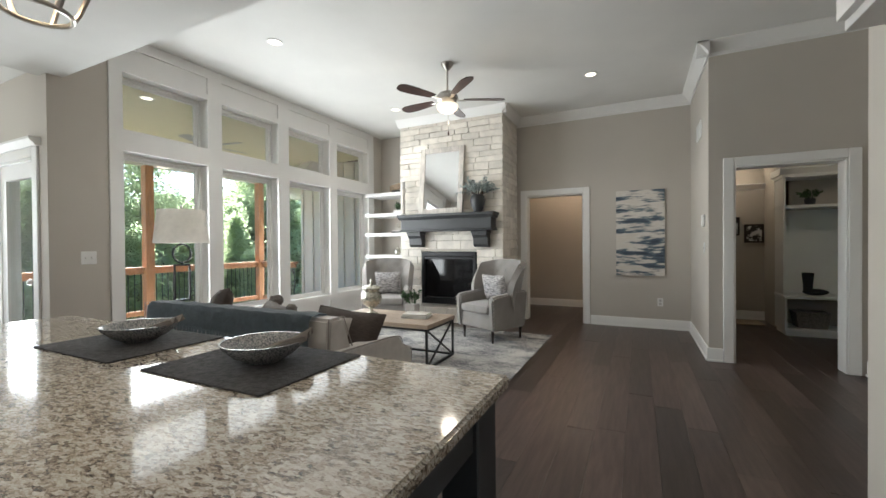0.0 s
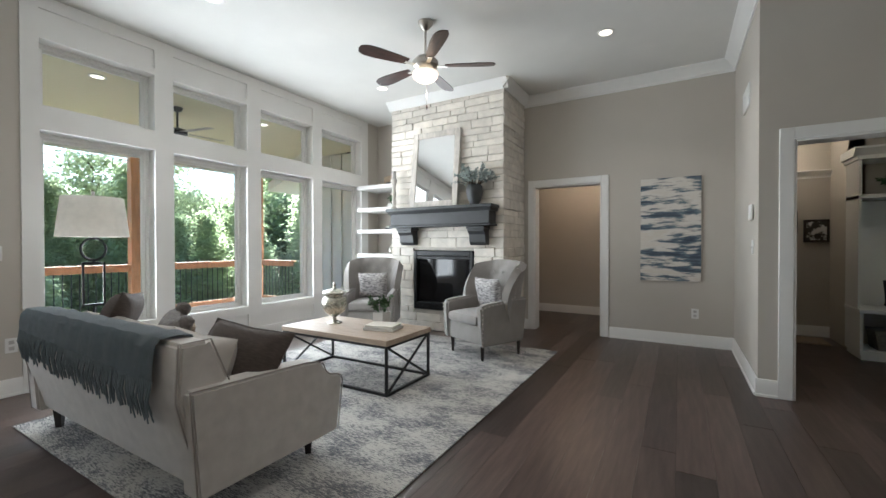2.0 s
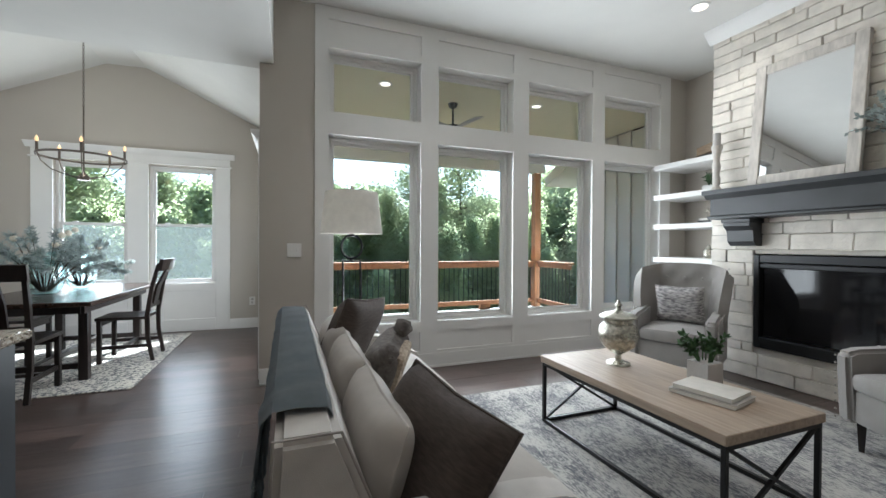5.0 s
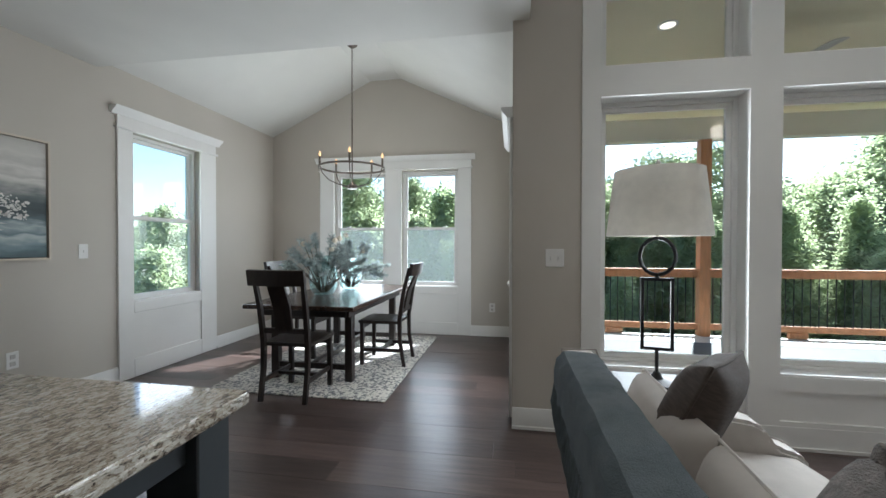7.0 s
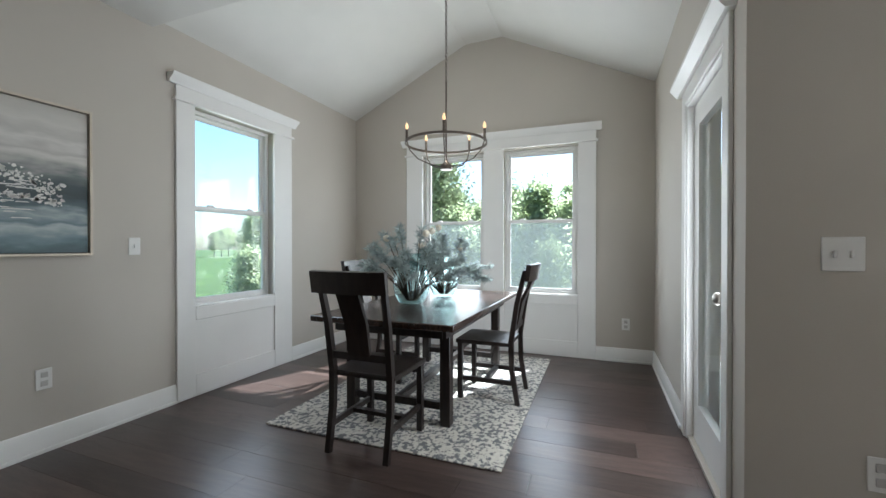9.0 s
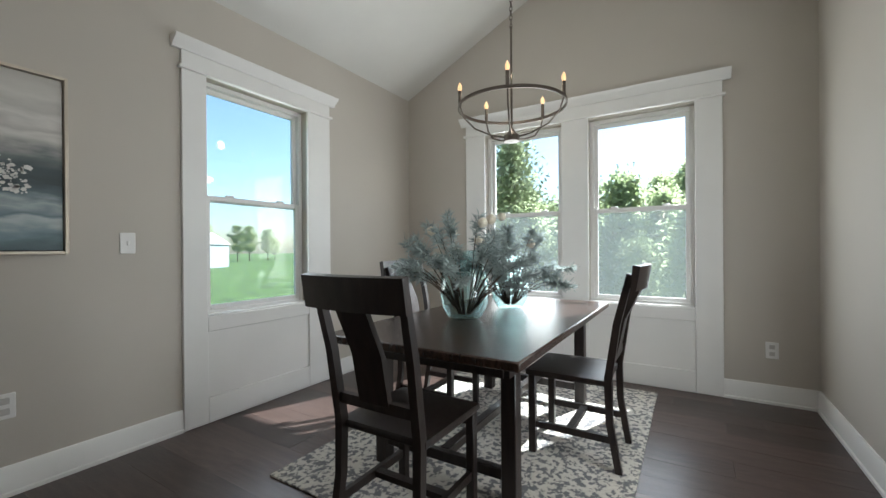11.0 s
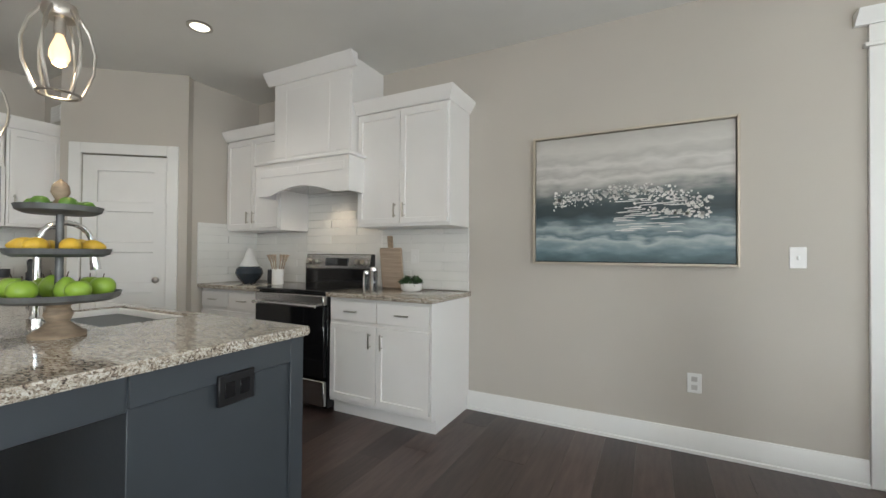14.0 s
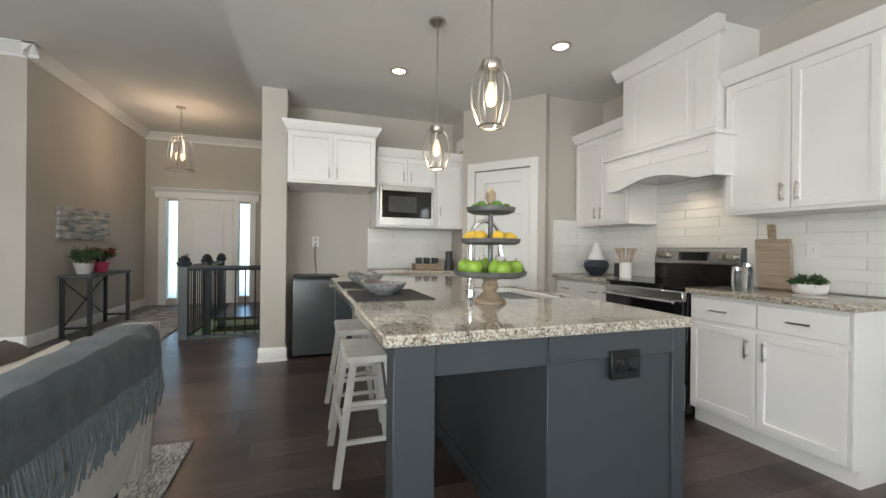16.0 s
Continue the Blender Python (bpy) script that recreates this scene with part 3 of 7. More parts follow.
for i, (a, b) in enumerate(WIN_Y):
    m = pose(WX, (a + b) / 2, 0, 0, 0, 90)
    window("window_%d" % (i + 1), m, b - a, 0.447, 2.21, 0.17)
    window("window_%d" % (i + 5), m, b - a, 2.40, 2.985, 0.17)
window("window_9", pose(DX, (-0.285 + 0.489) / 2, 0, 0, 0, 90), 0.774, 0.66, 2.27, 0.11, True, "white double-hung window over a white panel")
window("window_10", pose(DX, (0.72 + 1.52) / 2, 0, 0, 0, 90), 0.80, 0.66, 2.27, 0.11, True, "white double-hung window over a white panel")
window("window_11", pose((-5.357 - 4.528) / 2, SY, 0, 0, 0, 180), 0.829, 0.704, 2.29, 0.11, True, "white double-hung window over a white panel")
for a, b in WIN_Y:
    window_light((WX - 0.02, (a + b) / 2, 1.33), b - a - 0.12, 1.64, -90, 2.2 if a > 5.8 else 6.2)
    window_light((WX - 0.02, (a + b) / 2, 2.69), b - a - 0.12, 0.48, -90, 0.35)
window_light((DX - 0.02, 0.102, 1.465), 0.62, 1.48, -90, 3.2)
window_light((DX - 0.02, 1.12, 1.465), 0.64, 1.48, -90, 3.2)
window_light((-4.943, SY - 0.02, 1.5), 0.66, 1.46, 0, 2.4)
window_light((-4.745, CY + 0.03, 1.08), 0.52, 1.6, 180, 7.0)


def surround(name, m, half, panes, z0, z1):
    """Full-height white casing with a crowned head and panels down to the floor; local x across, y into the wall."""
    e = thing(name, m, "white craftsman window surround with a crowned head", "window trim", "", "structure")
    f = -0.022
    edges = [-half] + [v for q in panes for v in q] + [half]
    for i in range(0, len(edges), 2):
        part("stile", B(edges[i], f, 0.001, edges[i + 1], 0, z1 + 0.012, bevel=0.003), WHITE, e)
    for a, b in panes:
        part("apron", B(a, f, z0 - 0.10, b, 0, z0, bevel=0.003), WHITE, e)
        part("panel_board", B(a, f + 0.014, 0.17, b, 0, z0 - 0.10), WHITE, e)
        part("rail", B(a, f, 0.001, b, 0, 0.17, bevel=0.003), WHITE, e)
    part("head_board", B(-half, f, z1 + 0.012, half, 0, z1 + 0.12, bevel=0.003), WHITE, e)
    part("bead", B(-half - 0.02, f - 0.018, z1 + 0.0, half + 0.02, 0, z1 + 0.022, bevel=0.006, seg=2), WHITE, e)
    prof = [(0, z1 + 0.12), (f - 0.005, z1 + 0.12), (f - 0.012, z1 + 0.14), (f - 0.05, z1 + 0.17), (f - 0.058, z1 + 0.19), (0, z1 + 0.19)]
    part("crown", prism(bmesh.new(), prof, "x", -half - 0.055, half + 0.055), WHITE, e)
    return e


cw = 0.60
surround("trim_dining_west", pose(DX, cw, 0, 0, 0, 90), 1.10, [(-0.285 - cw, 0.489 - cw), (0.72 - cw, 1.52 - cw)], 0.66, 2.285)
surround("trim_dining_south", pose(-4.985, SY, 0, 0, 0, 180), 0.61, [(-0.457, 0.372)], 0.704, 2.29)


def panel_door(name, m, w, h, label, panels, mat=None, glazed=None, knob_x=None):
    e = thing(name, m, label, "door", "", "structure")
    hw = w / 2
    bm = bmesh.new()
    holes = panels + ([glazed] if glazed else [])
    us = sorted({-hw, hw, *[v for q in holes for v in q[:2]]})
    zs = sorted({0.008, h, *[v for q in holes for v in q[2:]]})
    for u0, u1 in zip(us, us[1:]):
        for a, b in zip(zs, zs[1:]):
            if not any(q[0] <= u0 and u1 <= q[1] and q[2] <= a and b <= q[3] for q in holes):
                box(bm, u0, -0.02, a, u1, 0.02, b)
    bmesh.ops.remove_doubles(bm, verts=bm.verts[:], dist=0.0005)
    part("leaf", bm, mat or WHITE, e)
    for q in panels:
        part("door_panel", B(q[0], -0.008, q[2], q[1], 0.008, q[3], bevel=0.006), mat or WHITE, e)
    if glazed:
        p = part("pane", B(glazed[0], -0.003, glazed[2], glazed[1], 0.003, glazed[3]), PANE, e)
        p.visible_shadow = False
    if knob_x is not None:
        bm = bmesh.new()
        tube(bm, [(knob_x, -0.02, 0.95), (knob_x, -0.05, 0.95)], 0.012)
        blob(bm, (knob_x, -0.062, 0.95), 0.028, 0.022, 0.028)
        part("door_knob", bm, NICKEL, e, "satin nickel round knob")
    return e


casing("door_3", "y", CY, -1, -5.16, -4.33, 2.06)
d = panel_door("door_4", pose(-4.745, CY + 0.05, 0), 0.80, 2.04, "white glazed deck door, closed", [], None, (-0.27, 0.27, 0.25, 1.90), 0.33)
part("crown", prism(bmesh.new(), [(-0.05, 2.15), (-0.09, 2.15), (-0.13, 2.20), (-0.13, 2.22), (-0.05, 2.22)], "x", -0.56, 0.545), WHITE, d)

# pantry on the diagonal
PA, PB = Vector((1.12, 0.033, 0)), Vector((0.34, -0.565, 0))
pd = (PB - PA)
ang = math.degrees(math.atan2(pd.y, pd.x))
PM = Matrix.Translation((PA + PB) / 2 + Vector((-0.061, 0.079, 0))) @ pose(0, 0, 0, 0, 0, ang)
bm = bmesh.new()
L = pd.length / 2
box(bm, -L, 0, 0, -0.33, 0.10, HK)
box(bm, 0.33, 0, 0, L, 0.10, HK)
box(bm, -0.33, 0, 2.03, 0.33, 0.10, HK)
solo("wall_pantry", bm, GREIGE, PM @ pose(0, 0, 0, 0, 0, 0), "greige diagonal pantry wall", "wall", "", "structure")
e = thing("door_5", PM, "white pantry door casing", "door frame", "", "structure")
for q in ((-0.42, -0.33, 0, 2.12), (0.33, 0.42, 0, 2.12), (-0.33, 0.33, 2.03, 2.12)):
    part("casing_board", B(q[0], -0.02, q[2], q[1], 0.0, q[3], bevel=0.004), WHITE, e)
panel_door("door_6", PM @ pose(0, 0.03, 0), 0.655, 2.02, "white five-panel pantry door, closed", [(-0.22, 0.22, z, z + 0.27) for z in (0.22, 0.57, 0.92, 1.27, 1.62)], None, None, 0.26)
wall("wall_pantry_return", "x", 0.34, 0.1, SY, -0.54, 0, HK)
wall("wall_pantry_east", "y", 0.033, -0.1, 1.12, KX, 0, HK)

# fireplace breast
FP0, FP1, FY = -3.15, -1.37, 6.50
bm = bmesh.new()
box(bm, FP0, FY, 0, -2.75, NY, HL)
box(bm, -1.77, FY, 0, FP1, NY, HL)
box(bm, -2.75, FY, 0, -1.77, NY, 0.29)
box(bm, -2.75, FY, 1.15, -1.77, NY, HL)
box(bm, -2.75, FY + 0.35, 0.29, -1.77, NY, 1.15)
breast = setting("wall_fireplace", bm, MORTAR, "stacked white ledger stone chimney breast", "fireplace")
bm = bmesh.new()
for prof, ax, a, b in (([(FY - 0.04, HL), (FY - 0.13, HL), (FY - 0.12, HL - 0.03), (FY - 0.06, HL - 0.1), (FY - 0.04, HL - 0.12)], "x", FP0 - 0.02, FP1 + 0.10), ([(FP1 + 0.04, HL), (FP1 + 0.13, HL), (FP1 + 0.12, HL - 0.03), (FP1 + 0.06, HL - 0.1), (FP1 + 0.04, HL - 0.12)], "y", FY - 0.10, NY)):
    prism(bm, prof, ax, a, b)
setting("crown_moulding", bm, WHITE, "white crown moulding over the chimney breast", "trim")

# ---- outside ----
# Added pale slab: keeps the lawn's green out of the frosted sidelights.
setting("pavement", B(FX + T, 1.0, -0.3, FX + 9.0, 6.5, -0.12), DECKBOARD, "pale slab added outside the front door to hide the green lawn", "pavement")
setting("ground", B(-400, -400, -3.4, 400, 400, -3.0), GRASS, "green lawn falling away from the house", "ground")
DKX = -7.95
deck = setting("deck", B(DKX, CY + T, -0.30, WX - 0.22, 7.72, -0.14), DECKBOARD, "pale boarded covered deck", "deck")
for i in range(26):
    x = DKX + 0.01 + i * 0.14
    part("deck_board", B(x, CY + T, -0.14, x + 0.132, 7.72, -0.115, bevel=0.003), DECKBOARD, deck)
setting("ceiling_deck", B(DKX - 0.35, CY + T, 3.12, WX - 0.22, 7.74, 3.2), SOFFIT, "cream painted porch ceiling", "ceiling")
setting("trim_deck_beam", B(DKX - 0.05, CY + T, 2.80, DKX + 0.15, 7.74, 3.12), SIDING, "painted porch beam", "beam")
def neighbour():
    e = thing("neighbour_house", pose(-6.0, -15.6, -3.0), "pale neighbouring house with wide eaves", "house")
    part("wall", B(-3.6, -3.2, 0, 3.6, 3.2, 6.35), SIDING, e)
    part("roof", prism(bmesh.new(), [(-4.3, 6.35), (-4.3, 6.5), (0, 7.7), (4.3, 6.5), (4.3, 6.35)], "y", -3.8, 3.8), SHINGLE, e)
    part("gutter", B(-4.42, -3.8, 6.36, -4.3, 3.8, 6.5, bevel=0.02), WHITE, e)
    part("fascia", B(-4.3, 3.8, 6.3, 4.3, 3.86, 6.52), WHITE, e)
    part("soffit", B(-4.3, 3.2, 6.29, 4.3, 3.8, 6.345), WHITE, e)
    s = thing("garden_stairs", pose(-8.6, -10.6, -3.0), "cedar deck platform with railing posts", "deck")
    part("platform", B(-0.6, -0.5, 2.3, 0.8, 0.8, 2.45), CEDAR, s)
    for x in (-0.55, 0.1, 0.75):
        for y in (-0.45, 0.75):
            part("post", B(x - 0.05, y - 0.05, 0, x + 0.05, y + 0.05, 3.4), CEDAR, s)
    for y in (-0.45, 0.75):
        part("rail", B(-0.6, y - 0.03, 3.2, 0.8, y + 0.03, 3.3), CEDAR, s)
    b = thing("distant_house", pose(-53.6, -96.7, -3.0, 0, 0, 30), "distant grey-blue house across the lawn", "house")
    part("wall", B(-6, -4, 0, 6, 4, 5.6), material("grey_blue_cladding", (0.36, 0.42, 0.5), 0.7), b)
    part("roof", prism(bmesh.new(), [(-4.4, 5.5), (4.4, 5.5), (0, 8.4)], "x", -6.4, 6.4), DECKBOARD, b)


neighbour()
setting("roof_deck", prism(bmesh.new(), [(DKX - 0.55, 3.15), (DKX - 0.55, 3.3), (-2.5, 5.2), (-2.5, 3.5), (DKX - 0.35, 3.21)], "y", CY + T + 0.02, 11.0), SHINGLE, "grey shingled roof over the deck", "roof")
setting("roof_house", B(-7.0, -2.0, 3.75, 7.0, 11.0, 3.85), SHINGLE, "grey shingled house roof", "roof")
wing = setting("wall_wing", B(-6.70, 7.75, -3.0, WX - 0.23, 10.5, 3.1), SIDING, "pale grey board and batten wing", "wall")
for i in range(9):
    x = -6.65 + i * 0.30
    part("batten", B(x, 7.72, -0.1, x + 0.04, 7.75, 3.1), SIDING, wing)
setting("roof_wing", prism(bmesh.new(), [(-7.25, 2.42), (-7.25, 2.58), (-5.9, 3.30), (-5.9, 3.15), (-6.70, 2.62)], "y", 7.35, 10.6), SIDING, "eave of the neighbouring wing", "roof")


def deck_post(y):
    e = thing("deck_post", pose(DKX + 0.05, y, -0.115), "square cedar porch post on the deck", "post", "porch posts")
    part("shaft", B(-0.075, -0.075, 0, 0.075, 0.075, 2.92, bevel=0.006), CEDAR, e)


for y in (2.55, 5.07, 7.58):
    deck_post(y)


def railing(p, q, n):
    """Cedar rails with black metal balusters between two plan points."""
    p, q = Vector((*p, -0.115)), Vector((*q, -0.115))
    l = (q - p).length
    a = math.degrees(math.atan2((q - p).y, (q - p).x))
    e = thing("deck_railing", Matrix.Translation(p) @ pose(0, 0, 0, 0, 0, a), "cedar deck railing with thin black balusters", "railing", "deck railings")
    part("top_rail", B(0, -0.07, 0.96, l, 0.07, 1.0, bevel=0.005), CEDAR, e)
    part("upper_rail", B(0, -0.02, 0.87, l, 0.02, 0.96, bevel=0.004), CEDAR, e)
    part("lower_rail", B(0, -0.02, 0.09, l, 0.02, 0.18, bevel=0.004), CEDAR, e)
    part("support_block", B(l / 2 - 0.12, -0.04, 0.0, l / 2 + 0.12, 0.04, 0.09, bevel=0.01), CEDAR, e)
    for i in range(n):
        x = (i + 0.5) * l / n
        part("baluster", tube(bmesh.new(), [(x, 0, 0.17), (x, 0, 0.88)], 0.008, 6), BLACK, e)


railing((DKX + 0.05, 2.63), (DKX + 0.05, 4.99), 22)
railing((DKX + 0.05, 5.15), (DKX + 0.05, 7.50), 22)
railing((DKX + 0.13, 7.60), (-6.72, 7.60), 10)
railing((DKX + 0.13, 2.50), (-6.98, 2.50), 9)


# trees: a tapered trunk, limbs, and a crown of many small leaf sprays
def spray(vs, fs, c, s, rng, droop=0.0):
    d = Vector((rng.gauss(0, 1), rng.gauss(0, 1), rng.gauss(0, 0.6) - droop)).normalized()
    o = d.orthogonal().normalized() * s * rng.uniform(0.25, 0.5)
    i = len(vs)
    d = d * s
    vs.extend((c - d * 0.5 - o * 0.4, c + o, c + d * 0.7, c - o))
    fs.append((i, i + 1, i + 2, i + 3))


def tree(kind, seed, h, spread, leaves):
    rng = random.Random(seed)
    e = thing("cedar_tree" if kind == "cedar" else "leafy_tree", I4, "tall dark green cedar tree" if kind == "cedar" else "light green spring leafed tree", "tree", "trees behind the deck")
    bm = tube(bmesh.new(), [(0, 0, -0.3), (0.05, 0.03, h * 0.3), (0.0, 0.1, h * 0.65), (0.05, 0.05, h * 0.97)], [0.16, 0.13, 0.08, 0.015], 7)
    vs, fs = [], []
    for k in range(70):
        if kind == "cedar":
            z = h * (0.06 + 0.94 * (k / 70) ** 0.9)
            r = spread * (1 - z / h) ** 0.85 * rng.uniform(0.4, 1.15) + 0.06
            rise = 0.25
        else:
            z = h * rng.uniform(0.28, 0.98)
            r = spread * math.sqrt(max(0.05, 1 - ((z / h - 0.6) / 0.42) ** 2)) * rng.uniform(0.5, 1.1)
            rise = 0.5
        a = k * 2.4 + rng.uniform(-0.4, 0.4)
        tip = Vector((r * math.cos(a), r * math.sin(a), z + r * rise * rng.uniform(0.2, 0.9)))
        root = Vector((0, 0, z))
        tube(bm, [root, (root + tip) / 2 + Vector((0, 0, 0.05)), tip], [0.03, 0.02, 0.006], 4, False)
        for j in range(int(leaves / 70)):
            f = rng.uniform(0.25, 1.05)
            c = root.lerp(tip, f) + Vector((rng.gauss(0, 1), rng.gauss(0, 1), rng.gauss(0, 0.8))) * (0.20 if kind == "cedar" else 0.33)
            spray(vs, fs, c, rng.uniform(0.06, 0.13) * (1.0 if kind == "cedar" else 1.55), rng, 0.2)
    part("trunk", bm, BARK, e)
    me = bpy.data.meshes.new("crown")
    me.from_pydata([tuple(v) for v in vs], [], fs)
    me.materials.append(CEDARLEAF if kind == "cedar" else SPRINGLEAF)
    o = new("crown", me)
    o.parent = e
    return e


rng = random.Random(11)
kinds = [tree("cedar", 1, 6.6, 2.0, 13000), tree("cedar", 2, 7.4, 2.2, 14000), tree("leafy", 3, 8.2, 2.1, 12000), tree("cedar", 4, 5.6, 1.8, 12000), tree("leafy", 5, 9.0, 2.4, 13000)]
spots = []
for i in range(46):
    spots.append((rng.uniform(-16.0, -13.2), -4.5 + i * 0.53 + rng.uniform(-0.4, 0.4), rng.choice((0, 1, 3, 3, 0)), rng.choice((0.66, 0.76, 0.82, 0.9, 1.04) if i < 14 else (0.62, 0.7, 0.76, 0.84, 0.96)) * rng.uniform(0.94, 1.06)))
for i in range(42):
    spots.append((rng.uniform(-20, -16.5), -8 + i * 0.72 + rng.uniform(-0.4, 0.4), rng.choice((1, 0, 0) if i < 17 else (1, 2, 4, 0)), rng.uniform(0.7, 0.95)))
for i in range(44):
    spots.append((rng.uniform(-29, -23), -18 + i * 1.1, rng.choice((2, 4)), rng.uniform(0.72, 0.85) if i < 19 else rng.uniform(0.72, 0.92)))
spots += [(-11.6, -8.2, 3, 0.72), (-13.5, -9.0, 0, 0.66), (-15.5, -7.6, 1, 0.7)]
for i in range(14):
    y = -9.0 - (i % 3) * 2.1
    spots.append((-12.4 - (i % 3) * 1.9 - (i // 3) * 0.85 + rng.uniform(-0.2, 0.2), y + rng.uniform(-0.5, 0.5), rng.choice((0, 1, 3)), rng.uniform(0.66, 0.86)))
for i in range(26):
    spots.append((-150 + i * 7.0 + rng.uniform(-2, 2), -140 + rng.uniform(-5, 5), rng.choice((2, 4)), rng.uniform(1.0, 1.5)))
used = set()
for x, y, k, s in spots:
    m = pose(x, y, -3.0, 0, 0, rng.uniform(0, 360))
    if k not in used:
        used.add(k)
        kinds[k].scale = (s, s, s)
        kinds[k].matrix_basis = m @ Matrix.Diagonal((s, s, s, 1))
    else:
        o = copy_thing(kinds[k], m)
        o.scale = (s, s, s)


# ---- living room ----
setting("area_rug", B(-3.25, 2.45, 0.001, -0.57, 6.19, 0.011, bevel=0.003), RUG, "distressed grey and cream woven area rug", "rug")
bpy.data.objects["area_rug"]["kind"] = "thing"


def sofa():
    # local x along the length, back at y = 0, facing +y
    e = thing("sofa", pose(-2.11, 2.445, 0.011), "light grey upholstered two-seat sofa with dark piping", "sofa")
    w = 0.975
    part("base", soft(bmesh.new(), -w + 0.06, 0.10, 0.14, w - 0.06, 0.84, 0.34, 0.03), SOFA_CLOTH, e)
    bm = prism(bmesh.new(), [(0.10, 0.14), (0.22, 0.14), (0.24, 0.56), (0.145, 0.80), (0.015, 0.80), (0.0, 0.56)], "x", -w + 0.03, w - 0.03)
    bmesh.ops.bevel(bm, geom=bm.edges[:], offset=0.018, segments=2, affect="EDGES")
    part("backrest", bm, SOFA_CLOTH, e)
    for s in (-1, 1):
        bm = bmesh.new()
        prof = [(0.06, 0.13), (0.86, 0.13), (0.90, 0.41), (0.89, 0.44), (0.86, 0.46), (0.80, 0.475), (0.77, 0.50), (0.75, 0.545), (0.71, 0.568), (0.62, 0.58), (0.03, 0.605)]
        x0, x1 = sorted((s * (w - 0.10), s * (w + 0.02)))
        prism(bm, prof, "x", x0, x1)
        bmesh.ops.bevel(bm, geom=bm.edges[:], offset=0.014, segments=2, affect="EDGES")
        part("armrest", bm, SOFA_CLOTH, e)
        part("armrest_piping", tube(bmesh.new(), [(s * (w + 0.018), y, z) for y, z in prof[1:] + prof[:1]], 0.0036, 6), PIPING, e, "dark piping")
        part("seat_cushion", soft(bmesh.new(), *((-0.885, 0.22, 0.33, -0.002, 0.86, 0.47) if s < 0 else (0.002, 0.22, 0.33, 0.885, 0.86, 0.47)), r=0.05, puff=0.02), SEAT_CLOTH, e, "cream seat cushion")
        part("back_piping", tube(bmesh.new(), [(s * (w - 0.032), 0.10, 0.14), (s * (w - 0.032), 0.0, 0.56), (s * (w - 0.032), 0.013, 0.802), (s * (w - 0.032), 0.147, 0.802), (s * (w - 0.032), 0.245, 0.56)], 0.0036, 6), PIPING, e, "dark piping")
        for y in (0.16, 0.76):
            bm = bmesh.new()
            lathe(bm, [(0.022, 0.0), (0.036, 0.135)], 4, s * (w - 0.12), y)
            part("leg", bm, ESPRESSO, e, "dark tapered wooden foot")
    for x in (-0.59, 0.0, 0.59):
        c = part("back_cushion", pillow(bmesh.new(), 0.59, 0.33, 0.15), SEAT_CLOTH, e, "cream loose back cushion")
        c.matrix_basis = pose(x + 0.01 * math.sin(x * 9), 0.272, 0.60, -15, 3 * math.sin(x * 5), 0)
        pts = [(0.285 * a, 0, 0.16 * b) for a, b in ((-1, -1), (0, -0.93), (1, -1), (0.93, 0), (1, 1), (0, 0.93), (-1, 1), (-0.93, 0), (-1, -1))]
        c2 = part("cushion_piping", tube(bmesh.new(), pts, 0.006, 6), SEAT_CLOTH, c)
    return e


sofa()


def throw():
    # draped over the sofa back; local frame of the sofa
    bm = bmesh.new()
    nx = 60
    path = [(-0.018, 0.68), (-0.012, 0.735), (-0.004, 0.785), (0.016, 0.815), (0.075, 0.82), (0.14, 0.814), (0.175, 0.74), (0.205, 0.64)]
    rows = []
    for i in range(nx + 1):
        x = -0.84 + 1.66 * i / nx
        row = []
        for j, (y, z) in enumerate(path):
            wv = 0.012 * noise.noise((x * 5, j * 0.6, 2)) + 0.006 * math.sin(x * 31 + j)
            sag = -0.05 * (i / nx) * (j < 2)
            row.append(bm.verts.new((x, y - 0.010 - abs(wv) * (1 if j < 3 else -0.2), z + wv * 0.5 + sag)))
        rows.append(row)
    for a, b in zip(rows, rows[1:]):
        for j in range(len(path) - 1):
            bm.faces.new((a[j], b[j], b[j + 1], a[j + 1]))
    bmesh.ops.solidify(bm, geom=bm.faces[:], thickness=0.008)
    e = thing("throw_blanket", pose(-2.11, 2.445, 0.011), "slate blue knitted throw with fringe over the sofa back", "blanket")
    part("cloth", bm, THROW, e)
    r = random.Random(4)
    bm = bmesh.new()
    for i in range(112):
        x = -0.84 + 1.66 * (i + 0.5) / 112
        z = 0.69 - 0.05 * (i / 112)
        l = r.uniform(0.13, 0.19)
        tube(bm, [(x, -0.030, z), (x + r.uniform(-0.006, 0.006), -0.032 - r.uniform(0, 0.012), z - l / 2), (x + r.uniform(-0.012, 0.012), -0.026, z - l)], [0.0045, 0.0048, 0.003], 5)
    part("fringe", bm, THROW, e, "knotted fringe")["kind"] = "stuff"


throw()


def cushion(m, w, h, d, mat, label, piping=None):
    e = thing("throw_pillow", m, label, "pillow")
    part("cover", pillow(bmesh.new(), w, h, d), mat, e)
    if piping:
        pts = [(w * 0.49 * a, 0, h * 0.49 * b) for a, b in ((-1, -1), (0, -0.93), (1, -1), (0.93, 0), (1, 1), (0, 0.93), (-1, 1), (-0.93, 0), (-1, -1))]
        part("flange", tube(bmesh.new(), pts, 0.007, 6), piping, e)
    return e


